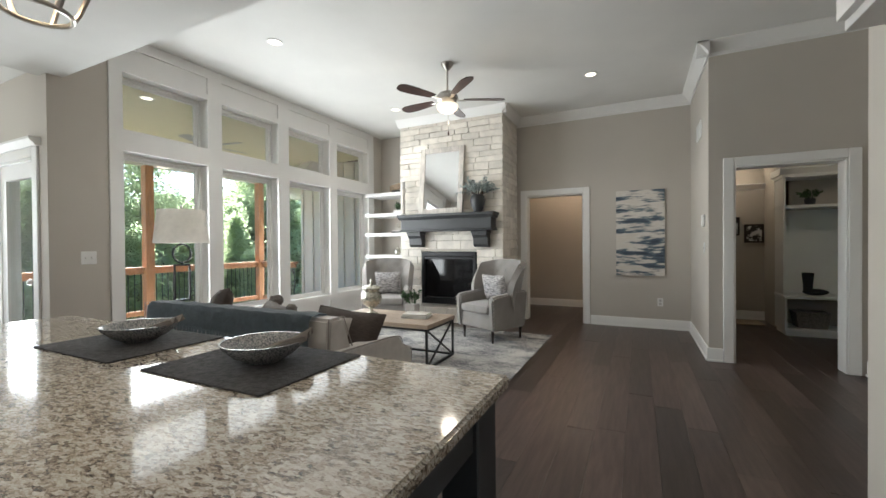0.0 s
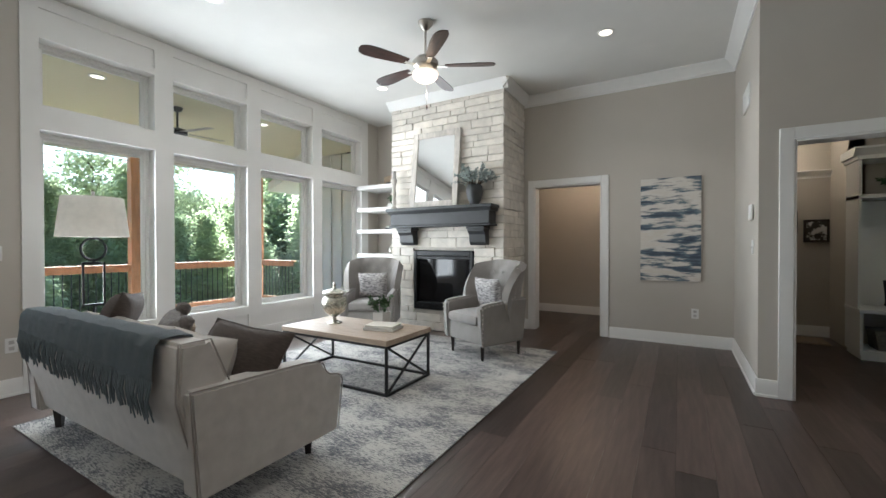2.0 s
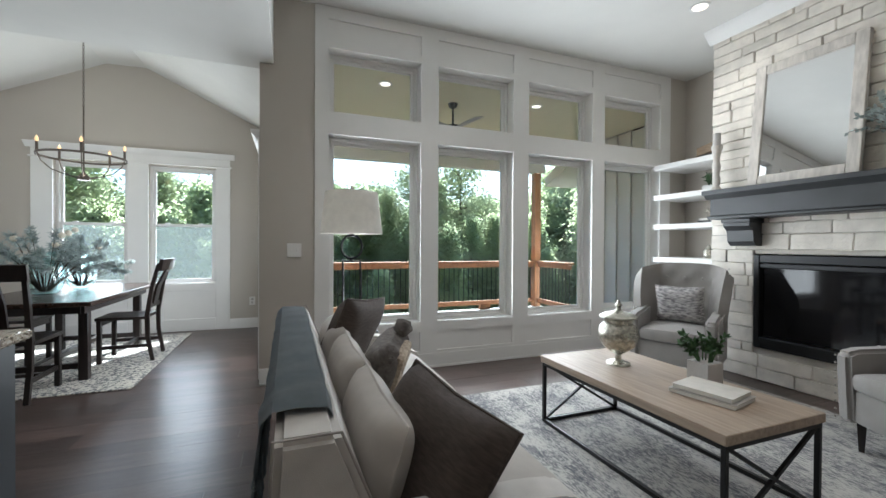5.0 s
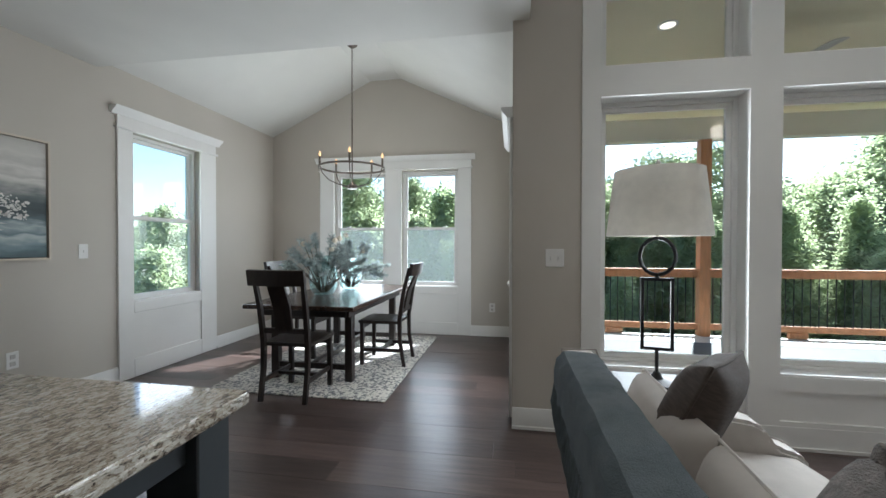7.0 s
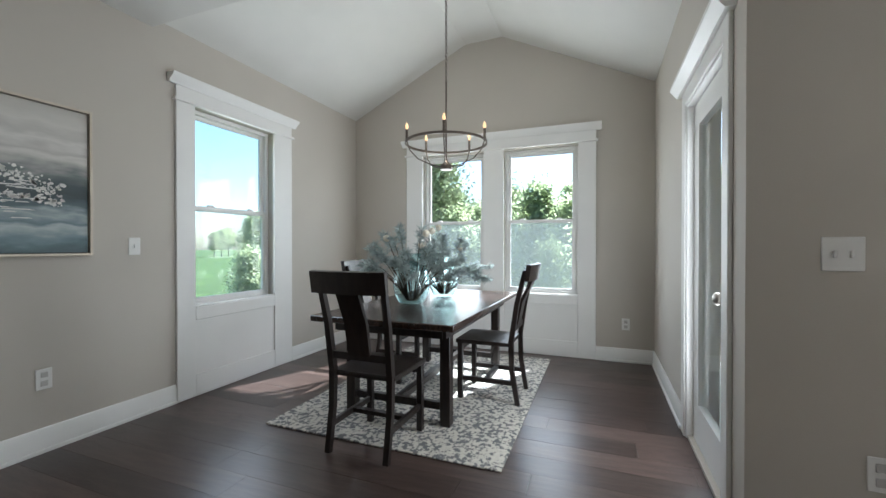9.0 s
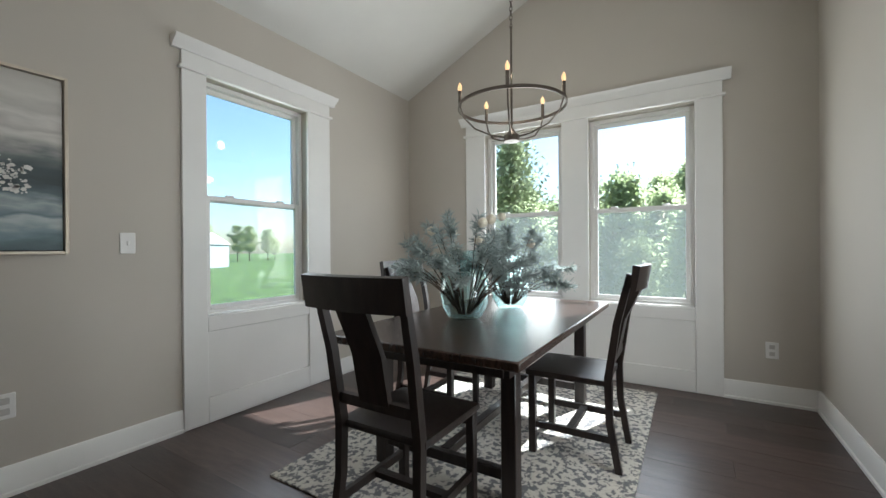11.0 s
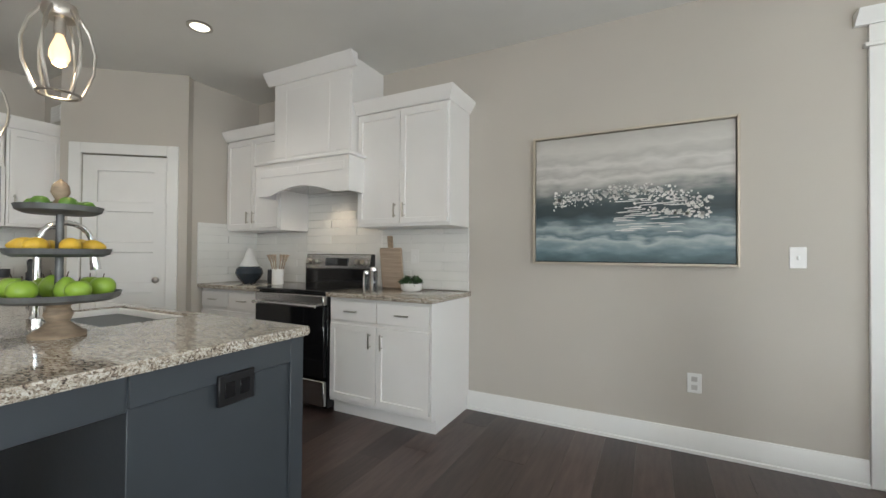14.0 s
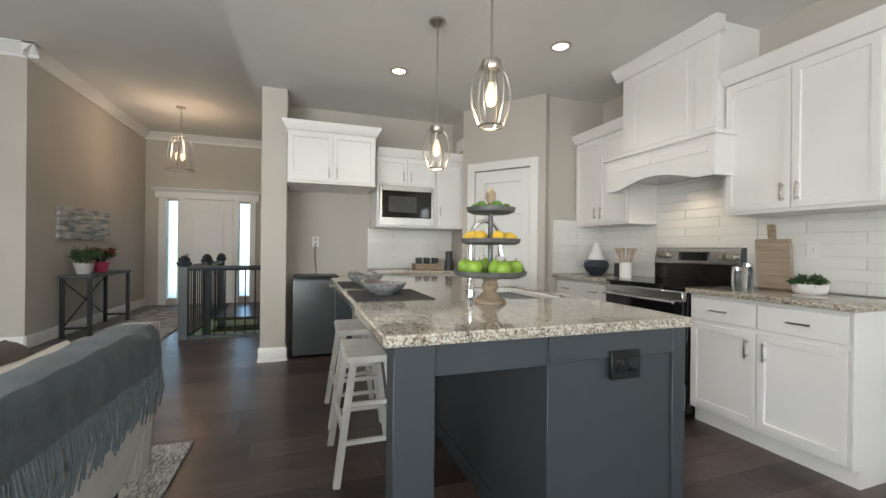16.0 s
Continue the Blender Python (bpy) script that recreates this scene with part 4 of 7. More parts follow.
cushion(pose(-1.38, 2.84, 0.60, -32, 6, 12), 0.53, 0.44, 0.16, BROWNCUSH, "dark brown ribbed pillow on the sofa", BROWNCUSH)
cushion(pose(-2.74, 2.84, 0.685, -24, -6, -34), 0.54, 0.46, 0.17, BROWNCUSH, "dark brown square pillow on the sofa", BROWNCUSH)
e = cushion(pose(-2.12, 2.88, 0.63, -20, 4, -24), 0.46, 0.36, 0.17, TEDDY, "grey pillow with knitted band and pompoms on the sofa")
part("knit_band", soft(bmesh.new(), -0.13, 0.03, -0.15, 0.15, 0.098, 0.15, 0.03), OATMEAL, e, "oatmeal chunky knit band")
for a, b in ((-0.2, 0.17), (-0.22, 0.10), (0.2, 0.17), (-0.12, 0.19)):
    part("pompom", blob(bmesh.new(), (a, 0.02, b), 0.042, 0.042, 0.042, 10, 0.25), TEDDY, e, "fluffy grey pompom")


def coffee_table():
    e = thing("coffee_table", pose(-2.01, 4.43, 0.011), "coffee table with limed oak top and black metal frame", "table")
    hx, hy, t = 0.63, 0.33, 0.022
    part("tabletop", B(-hx, -hy, 0.405, hx, hy, 0.45, bevel=0.004), OAK, e)
    for sx in (-1, 1):
        for sy in (-1, 1):
            x, y = sx * (hx - 0.02), sy * (hy - 0.02)
            part("leg", B(x - t / 2, y - t / 2, 0, x + t / 2, y + t / 2, 0.405, bevel=0.002), BLACK, e)
        x = sx * (hx - 0.02)
        for z in (0.0, 0.383):
            part("end_rail", B(x - t / 2, -hy + 0.03, z, x + t / 2, hy - 0.03, z + t), BLACK, e)
        for s in (-1, 1):
            part("cross_brace", tube(bmesh.new(), [(x, -s * (hy - 0.03), 0.02), (x, s * (hy - 0.03), 0.39)], 0.011, 4), BLACK, e)
    for sy in (-1, 1):
        y = sy * (hy - 0.02)
        for z in (0.0, 0.383):
            part("side_rail", B(-hx + 0.03, y - t / 2, z, hx - 0.03, y + t / 2, z + t), BLACK, e)


coffee_table()


def wing_chair():
    # front towards -y
    e = thing("wing_chair", I4, "pale grey tufted wing armchair with nailhead trim", "armchair", "chairs by the fireplace")
    part("seat_frame", soft(bmesh.new(), -0.34, -0.32, 0.16, 0.34, 0.30, 0.36, 0.03), GREYVELVET, e)
    part("seat_cushion", soft(bmesh.new(), -0.27, -0.36, 0.35, 0.27, 0.22, 0.47, 0.045, 0.015), GREYVELVET, e)
    bm = bmesh.new()
    n = 18
    rows = []
    for i in range(n + 1):
        u = 2 * i / n - 1
        col = []
        for j in range(13):
            v = j / 12
            z = 0.34 + v * 0.68
            halfw = 0.30 + 0.08 * v
            wingf = max(0, abs(u) - 0.62) / 0.38
            fwd = -0.30 * wingf ** 1.4 * (0.55 + 0.45 * math.sin(math.pi * min(1, v * 1.05)))
            y = 0.20 + 0.14 * v + fwd
            tuft = 0.0
            if v > 0.45 and abs(u) < 0.62:
                tuft = 0.016 * math.cos(u * 9.4) * math.cos(v * 20)
            top = z - 0.05 * (abs(u) ** 3) * (v == 1)
            col.append(bm.verts.new((u * halfw, y + tuft, top)))
        rows.append(col)
    for a, b in zip(rows, rows[1:]):
        for j in range(12):
            bm.faces.new((a[j], b[j], b[j + 1], a[j + 1]))
    bmesh.ops.recalc_face_normals(bm, faces=bm.faces[:])
    bmesh.ops.solidify(bm, geom=bm.faces[:], thickness=-0.085)
    part("backrest", bm, GREYVELVET, e, "button-tufted winged back")
    for s in (-1, 1):
        prof = [(-0.34, 0.16), (0.28, 0.16), (0.34, 0.62), (0.16, 0.63), (-0.05, 0.60), (-0.30, 0.585), (-0.36, 0.56), (-0.36, 0.5)]
        x0, x1 = sorted((s * 0.275, s * 0.375))
        bm = prism(bmesh.new(), prof, "x", x0, x1)
        bmesh.ops.bevel(bm, geom=bm.edges[:], offset=0.022, segments=3, affect="EDGES")
        part("armrest", bm, GREYVELVET, e)
        bm = bmesh.new()
        for k in range(26):
            f = k / 25
            pts = [Vector((s * 0.378, -0.345, 0.17)), Vector((s * 0.378, -0.35, 0.55)), Vector((s * 0.385, 0.12, 0.62)), Vector((s * 0.395, 0.16, 0.98))]
            q = f * 3
            i = min(2, int(q))
            c = pts[i].lerp(pts[i + 1], q - i)
            blob(bm, c, 0.007, 0.007, 0.007, 4)
        part("nailhead_trim", bm, NICKEL, e, "row of silver nailheads")["kind"] = "stuff"
        for y in (-0.27, 0.24):
            part("leg", lathe(bmesh.new(), [(0.018, 0), (0.032, 0.17)], 4, s * 0.28, y + (0.04 if y > 0 else 0)), ESPRESSO, e, "dark tapered leg")
    bm = bmesh.new()
    for u in (-0.16, 0, 0.16):
        for z in (0.72, 0.88):
            blob(bm, (u, 0.252 if z < 0.8 else 0.285, z), 0.012, 0.008, 0.012, 5)
    part("tuft_button", bm, GREYVELVET, e)
    return e


wc = wing_chair()
wc.matrix_basis = pose(-1.28, 5.75, 0.011, 0, 0, -25)
wc2 = copy_thing(wc, pose(-3.0, 5.84, 0.011, 0, 0, 28))
for ob, (px, py, rz) in ((wc, (-1.28, 5.75, -25)), (wc2, (-3.0, 5.84, 28))):
    m = pose(px, py, 0.011, 0, 0, rz) @ pose(0, 0.06, 0.66, 14, 0, 0)
    cushion(m, 0.40, 0.36, 0.13, PATTERNCUSH, "grey and white woven pillow on the wing chair", PATTERNCUSH)


wc.scale = wc2.scale = (0.93, 0.95, 1.02)


# stones of the chimney breast
def stones():
    r = random.Random(7)
    z = 0.0
    while z < HL - 0.06:
        h = min(r.choice((0.085, 0.10, 0.12, 0.14)), HL - 0.045 - z)
        for face, a, b in (("f", FP0, FP1 + 0.03), ("s", FY, NY)):
            x = a
            while x < b - 0.01:
                l = r.uniform(0.15, 0.46)
                if b - x - l < 0.12:
                    l = b - x
                x1 = min(b, x + l)
                p = r.uniform(0.019, 0.029)
                spans = [(x, x1)]
                if face == "f" and z < 1.15 and z + h > 0.29:
                    spans = [(max(a, x), min(x1, -2.75)), (max(x, -1.77), x1)]
                for s0, s1 in spans:
                    if s1 - s0 < 0.02:
                        continue
                    g = 0.0028
                    bm = bmesh.new()
                    if face == "f":
                        box(bm, s0 + g, FY - p, z + g, s1 - g, FY + 0.01, z + h - g, 0.006)
                    else:
                        box(bm, FP1 - 0.01, s0 + g, z + g, FP1 + p, s1 - g, z + h - g, 0.006)
                    for v in bm.verts:
                        v.co += Vector([r.uniform(-0.004, 0.004) for _ in range(3)])
                    me = finish(bm, "stone", STONE, False)
                    for q in me.polygons:
                        q.use_smooth = False
                    o = new("stone", me)
                    o.parent = breast
                x = x1
        z += h


def fireplace_insert():
    e = thing("fireplace_insert", pose(-2.26, FY - 0.02, 0), "black metal gas fireplace with glass front", "fireplace")
    bm = bmesh.new()
    for q in ((-0.48, 0.30, -0.43, 1.14), (0.43, 0.30, 0.48, 1.14), (-0.43, 0.30, 0.43, 0.40), (-0.43, 1.07, 0.43, 1.14)):
        box(bm, q[0], -0.02, q[1], q[2], 0.05, q[3], 0.006)
    part("surround_frame", bm, BLACK, e)
    part("glass_front", B(-0.42, 0.02, 0.41, 0.42, 0.03, 1.02), GLOSSBLACK, e, "dark reflective glass")
    part("hood_bar", B(-0.43, -0.015, 1.02, 0.43, 0.04, 1.066, bevel=0.008), BLACK, e)
    bm = bmesh.new()
    for k in range(5):
        box(bm, -0.40, -0.024, 0.31 + k * 0.017, 0.40, -0.018, 0.32 + k * 0.017)
    part("louvre", bm, BLACK, e)


fireplace_insert()


def mantel():
    e = thing("mantel_shelf", pose(-2.235, FY, 0), "charcoal painted mantel shelf on two corbels", "mantel")
    part("shelf", B(-0.83, -0.29, 1.70, 0.83, 0.0, 1.745, bevel=0.006), CHARCOAL, e)
    part("frieze", B(-0.78, -0.235, 1.50, 0.78, 0.0, 1.70, bevel=0.006), CHARCOAL, e)
    part("bed_moulding", prism(bmesh.new(), [(0, 1.66), (-0.245, 1.66), (-0.28, 1.70), (0, 1.70)], "x", -0.81, 0.81), CHARCOAL, e)
    part("lower_moulding", B(-0.80, -0.25, 1.47, 0.80, 0.0, 1.50, bevel=0.008), CHARCOAL, e)
    for x in (-0.56, 0.57):
        part("corbel", prism(bmesh.new(), [(0, 1.47), (-0.20, 1.47), (-0.20, 1.40), (-0.15, 1.36), (-0.14, 1.26), (-0.10, 1.22), (0, 1.22)], "x", x - 0.115, x + 0.115), CHARCOAL, e)
        part("corbel_cap", B(x - 0.13, -0.215, 1.43, x + 0.13, 0, 1.468, bevel=0.006), CHARCOAL, e)


mantel()


def leaning_mirror():
    e = thing("mirror", pose(-2.335, FY - 0.16, 1.747, -6.5, 0, 0), "tall mirror in a whitewashed wood frame, leaning on the mantel", "mirror")
    w, h, f = 0.385, 1.08, 0.085
    for q in ((-w, 0, -w + f, h), (w - f, 0, w, h), (-w + f, 0, w - f, f), (-w + f, h - f, w - f, h)):
        part("frame_board", B(q[0], -0.02, q[1], q[2], 0.02, q[3], bevel=0.005), WHITEWASH, e)
    part("mirror_glass", B(-w + f, -0.006, f, w - f, 0.004, h - f), MIRROR, e)


leaning_mirror()


def leaf_mesh(name, parent, mat, stems, leaves, r, height, leaf, seed, base_z, base_r=0.03, droop=0.25, wide=0.35, up=0.3):
    """Stems that arch out of a pot, and leaves along them."""
    g = random.Random(seed)
    sb = bmesh.new()
    vs, fs = [], []
    for i in range(stems):
        a = g.uniform(0, 2 * math.pi)
        rr = r * math.sqrt(g.uniform(0.05, 1))
        p0 = Vector((base_r * math.cos(a), base_r * math.sin(a), base_z))
        p2 = Vector((rr * math.cos(a), rr * math.sin(a), base_z + height * g.uniform(0.55, 1.0) * (1 - droop * (rr / r) ** 2)))
        p1 = (p0 + p2) / 2 + Vector((0, 0, height * 0.2))
        pts = [p0.lerp(p1, t).lerp(p1.lerp(p2, t), t) for t in (0, 0.25, 0.5, 0.75, 1)]
        tube(sb, pts, [0.004, 0.0035, 0.003, 0.002, 0.001], 5, False)
        for k in range(leaves):
            t = g.uniform(up, 1.0)
            c = p0.lerp(p1, t).lerp(p1.lerp(p2, t), t)
            along = (p2 - p1).normalized()
            side = Vector((g.gauss(0, 1), g.gauss(0, 1), g.gauss(0, 0.7))).normalized()
            d = (along * 0.7 + side).normalized() * leaf * g.uniform(0.6, 1.2)
            o = d.orthogonal().normalized() * leaf * wide * 0.5
            n = len(vs)
            lift = d.cross(o).normalized() * leaf * 0.06
            vs.extend((c, c + d * 0.45 + o + lift, c + d, c + d * 0.45 - o + lift))
            fs.append((n, n + 1, n + 2, n + 3))
    part("stem", sb, BARK if mat is not HOUSEPLANT else HOUSEPLANT, parent)
    me = bpy.data.meshes.new("foliage")
    me.from_pydata([tuple(v) for v in vs], [], fs)
    me.materials.append(mat)
    o = new("foliage", me)
    o.parent = parent
    return o


e = thing("potted_plant", pose(-1.70, FY - 0.15, 1.745), "grey-green leafy plant in a black vase on the mantel", "plant")
part("vase", lathe(bmesh.new(), [(0.055, 0), (0.085, 0.06), (0.115, 0.17), (0.105, 0.24), (0.085, 0.265), (0.075, 0.26)], 20), CHARCOAL, e, "matt black ribbed vase")
leaf_mesh("f", e, DUSTYLEAF, 44, 24, 0.33, 0.33, 0.042, 3, 0.24, 0.05, 0.62, 0.6)
e = thing("candlestick", pose(-3.02, FY - 0.14, 1.745), "whitewashed turned wood candlestick with grey candle", "candlestick")
part("stick", lathe(bmesh.new(), [(0.05, 0), (0.05, 0.02), (0.025, 0.05), (0.035, 0.12), (0.022, 0.16), (0.038, 0.24), (0.022, 0.30), (0.036, 0.38), (0.05, 0.42), (0.05, 0.44)], 16), WHITEWASH, e)
part("candle", lathe(bmesh.new(), [(0.032, 0.44), (0.032, 0.56)], 16), STONEPOT, e, "grey pillar candle")

# alcove shelves
for i, z in enumerate((2.15, 1.78, 1.42, 1.02)):
    solo("wall_shelf", B(WX + 0.001, 6.74, z, FP0 - 0.001, NY - 0.001, z + 0.06, bevel=0.004), WHITE, I4, "thick white floating alcove shelf", "shelf", "alcove shelves")
e = thing("planter", pose(-3.45, 6.95, 1.84), "small white trough with green grass", "plant")
part("trough", B(-0.12, -0.05, 0, 0.12, 0.05, 0.07, bevel=0.008), CERAMIC, e)
leaf_mesh("f", e, HOUSEPLANT, 40, 5, 0.10, 0.13, 0.06, 8, 0.06, 0.06, 0.1, 0.2)
e = thing("wooden_sculpture", pose(-3.5, 6.95, 2.21), "driftwood sculpture on a dark stand", "ornament")
for k in range(5):
    part("driftwood_piece", tube(bmesh.new(), [(-0.17, 0, 0.06 + k * 0.02), (0.0, 0.01 * k, 0.09 + k * 0.022), (0.17 - k * 0.02, 0, 0.10 + k * 0.02)], [0.012, 0.022, 0.012], 7), WOODTRAY, e)
part("stand", B(-0.12, -0.03, 0, 0.12, 0.03, 0.06, bevel=0.01), CHARCOAL, e)
e = thing("book_stack", pose(-3.5, 6.95, 1.48), "two grey books lying on the shelf", "books")
part("book", B(-0.10, -0.07, 0, 0.10, 0.07, 0.03, bevel=0.002), CHARCOAL, e)
part("book", B(-0.09, -0.065, 0.03, 0.10, 0.065, 0.055, bevel=0.002), PAPER, e)
e = thing("star_ornament", pose(-3.5, 6.95, 1.535), "silver spiky star ornament on books", "ornament")
bm = bmesh.new()
for k in range(14):
    th, ph = k * 2.4, math.acos(1 - 2 * (k + 0.5) / 14)
    d = Vector((math.sin(ph) * math.cos(th), math.sin(ph) * math.sin(th), math.cos(ph)))
    tube(bm, [Vector((0, 0, 0.075)), Vector((0, 0, 0.075)) + d * 0.075], [0.012, 0.002], 5)
part("spikes", bm, NICKEL, e)
solo("glass_jar", lathe(bmesh.new(), [(0.03, 0), (0.055, 0.03), (0.055, 0.08), (0.04, 0.1), (0.045, 0.105), (0.02, 0.13), (0.01, 0.15)], 18), MERCURY, pose(-3.5, 6.93, 1.08), "small mercury glass jar on the shelf", "jar")

# things on the coffee table
e = thing("lidded_jar", pose(-2.30, 4.45, 0.461), "mercury glass urn with lid on the coffee table", "jar")
part("urn", lathe(bmesh.new(), [(0.075, 0), (0.07, 0.012), (0.02, 0.03), (0.018, 0.06), (0.05, 0.08), (0.10, 0.12), (0.122, 0.18), (0.115, 0.235), (0.085, 0.265), (0.09, 0.285), (0.11, 0.295)], 28), MERCURY, e)
part("lid", lathe(bmesh.new(), [(0.115, 0.296), (0.115, 0.305), (0.08, 0.325), (0.03, 0.335), (0.015, 0.345), (0.012, 0.36), (0.022, 0.375), (0.01, 0.395), (0.004, 0.41)], 28), MERCURY, e, "domed mercury glass lid with finial")
e = thing("book_stack", pose(-1.70, 4.46, 0.461, 0, 0, 12), "two pale books stacked on the coffee table", "books")
for k, (w, d, z, c) in enumerate(((0.30, 0.22, 0.0, PAPER), (0.27, 0.20, 0.024, PAPER))):
    bk = part("book", B(-w / 2, -d / 2, z + 0.003, w / 2 - 0.004, d / 2, z + 0.021), PAPER, e)
    part("cover", B(-w / 2 - 0.003, -d / 2 - 0.003, z + 0.0215, w / 2, d / 2 + 0.003, z + 0.0235), LINEN if k else STONEPOT, bk)
e = thing("potted_plant", pose(-1.85, 4.62, 0.461), "small green plant in a square concrete pot", "plant")
bm = bmesh.new()
prism(bm, [(-0.06, -0.06), (0.06, -0.06), (0.06, 0.06), (-0.06, 0.06)], "z", 0, 0.12)
part("pot", bm, STONEPOT, e)
leaf_mesh("f", e, HOUSEPLANT, 16, 16, 0.12, 0.17, 0.04, 5, 0.11, 0.03, 0.1, 0.45)


def end_table_and_lamp():
    e = thing("end_table", pose(-3.33, 2.92, 0), "black metal side table beside the sofa", "table")
    part("tabletop", B(-0.17, -0.17, 0.565, 0.17, 0.17, 0.595, bevel=0.004), CHARCOAL, e)
    for a in (-1, 1):
        for b in (-1, 1):
            part("leg", B(a * 0.15 - 0.012, b * 0.15 - 0.012, 0, a * 0.15 + 0.012, b * 0.15 + 0.012, 0.58), BLACK, e)
    e = thing("table_lamp", pose(-3.33, 2.92, 0.595, 0, 0, 80), "tall metal ring and frame lamp with linen shade", "lamp")
    part("base", lathe(bmesh.new(), [(0.09, 0), (0.09, 0.015), (0.03, 0.03), (0.012, 0.06)], 20), BLACK, e)
    bm = bmesh.new()
    tube(bm, [(0, 0, 0.05), (0, 0, 0.17)], 0.008)
    for q in ((-0.07, 0.16, -0.056, 0.50), (0.056, 0.16, 0.07, 0.50), (-0.056, 0.16, 0.056, 0.175), (-0.056, 0.485, 0.056, 0.50)):
        box(bm, q[0], -0.01, q[1], q[2], 0.01, q[3], 0.002)
    part("rectangle_frame", bm, BLACK, e)
    bm = bmesh.new()
    tube(bm, [(0.075 * math.sin(a), 0, 0.60 + 0.085 * math.cos(a)) for a in [2 * math.pi * k / 28 for k in range(29)]], 0.009, 6, False)
    tube(bm, [(0, 0, 0.49), (0, 0, 0.52)], 0.01)
    part("ring", bm, BLACK, e)
    tube(bmz := bmesh.new(), [(0, 0, 0.69), (0, 0, 1.03)], 0.006)
    part("stem", bmz, NICKEL, e)
    bm = bmesh.new()
    lathe(bm, [(0.225, 0.695), (0.19, 1.0)], 40, closed=False)
    bmesh.ops.solidify(bm, geom=bm.faces[:], thickness=0.004)
    part("shade", bm, LINEN, e, "tapered drum shade in natural linen")
    part("finial", blob(bmesh.new(), (0, 0, 1.035), 0.012, 0.012, 0.018), NICKEL, e)


end_table_and_lamp()


def ceiling_fan():
    e = thing("ceiling_fan", pose(-1.49, 4.845, HL), "five-blade walnut ceiling fan with lit bowl", "ceiling fan")
    part("canopy", lathe(bmesh.new(), [(0.075, 0), (0.072, -0.02), (0.03, -0.07), (0.02, -0.08)], 24), NICKEL, e)
    part("downrod", tube(bmesh.new(), [(0, 0, -0.06), (0, 0, -0.33)], 0.012), NICKEL, e)
    part("motor_housing", lathe(bmesh.new(), [(0.03, -0.32), (0.09, -0.34), (0.125, -0.38), (0.125, -0.42), (0.09, -0.45), (0.075, -0.47)], 28), NICKEL, e)
    for k in range(5):
        a = k * 72 + 27
        br = part("blade_arm", B(0.10, -0.02, -0.006, 0.22, 0.02, 0.0, bevel=0.003), NICKEL, e)
        br.matrix_basis = pose(0, 0, -0.425, 0, 0, a)
        bm = prism(bmesh.new(), [(0.19, -0.04), (0.30, -0.055), (0.50, -0.072), (0.60, -0.07), (0.655, -0.045), (0.67, 0), (0.655, 0.045), (0.60, 0.07), (0.50, 0.072), (0.30, 0.055), (0.19, 0.04)], "z", -0.004, 0.004)
        bl = part("blade", bm, BLADEWOOD, e, "dark walnut blade")
        bl.matrix_basis = pose(0, 0, -0.415, 0, 0, a) @ pose(0, 0, 0, 11, 0, 0)
    part("light_bowl", lathe(bmesh.new(), [(0.115, -0.475), (0.125, -0.49), (0.115, -0.525), (0.07, -0.56), (0.02, -0.573), (0.004, -0.575)], 28), BOWLLIGHT, e, "lit alabaster glass bowl")
    part("pull_chain", tube(bmesh.new(), [(0, 0.02, -0.56), (0, 0.02, -0.78)], 0.003, 5), NICKEL, e)
    part("chain_fob", blob(bmesh.new(), (0, 0.02, -0.80), 0.009, 0.009, 0.025, 6), BLADEWOOD, e)
    lamp("fan_light", "POINT", (-1.49, 4.845, HL - 0.66), 1.2, radius=0.1)


BLADEWOOD = material("walnut_fan_blade", (0.05, 0.022, 0.016), 0.35, vary=0.3, scale=5, stretch=(1, 10, 4))
ceiling_fan()


def downlight(x, y, z, watts=4.5):
    e = thing("downlight", pose(x, y, z), "recessed white ceiling downlight, lit", "ceiling light", "recessed downlights")
    bm = lathe(bmesh.new(), [(0.058, 0.0), (0.082, 0.0), (0.082, -0.006), (0.062, -0.008), (0.058, 0.0)], 28, closed=False)
    part("trim_ring", bm, NICKEL if z < 3 else WHITE, e)
    part("lens", lathe(bmesh.new(), [(0.06, -0.003), (0.06, -0.0045)], 24), CANLIGHT, e)
    lamp("downlight_lamp", "SPOT", (x, y, z - 0.02), watts, (1.0, 0.88, 0.75), 0.05, spread=130)


for x, y in ((-2.86, 3.60), (-0.03, 5.91), (-2.87, 5.91), (-0.03, 3.60)):
    downlight(x, y, HL)
for x, y in ((0.30, 1.05), (-0.58, -0.05)):
    downlight(x, y, HK, 2.1)


# art
def canvas(name, m, w, h, mat, label, frame=None):
    e = thing(name, m, label, "painting")
    part("canvas", B(-w / 2, -0.03, -h / 2, w / 2, 0, h / 2, bevel=0.002), mat, e)
    if frame:
        t = 0.02
        for q in ((-w / 2 - t, -h / 2 - t, -w / 2 - 0.005, h / 2 + t), (w / 2 + 0.005, -h / 2 - t, w / 2 + t, h / 2 + t), (-w / 2 - 0.005, -h / 2 - t, w / 2 + 0.005, -h / 2 - 0.005), (-w / 2 - 0.005, h / 2 + 0.005, w / 2 + 0.005, h / 2 + t)):
            part("frame_strip", B(q[0], -0.045, q[1], q[2], 0, q[3], bevel=0.002), frame, e, "pale champagne frame")
        # Black sheet colours in the shade of the gap round the canvas.
        part("shadow_gap", B(-w / 2 - 0.005, -0.012, -h / 2 - 0.005, w / 2 + 0.005, -0.001, h / 2 + 0.005), BLACK, e)
    return e


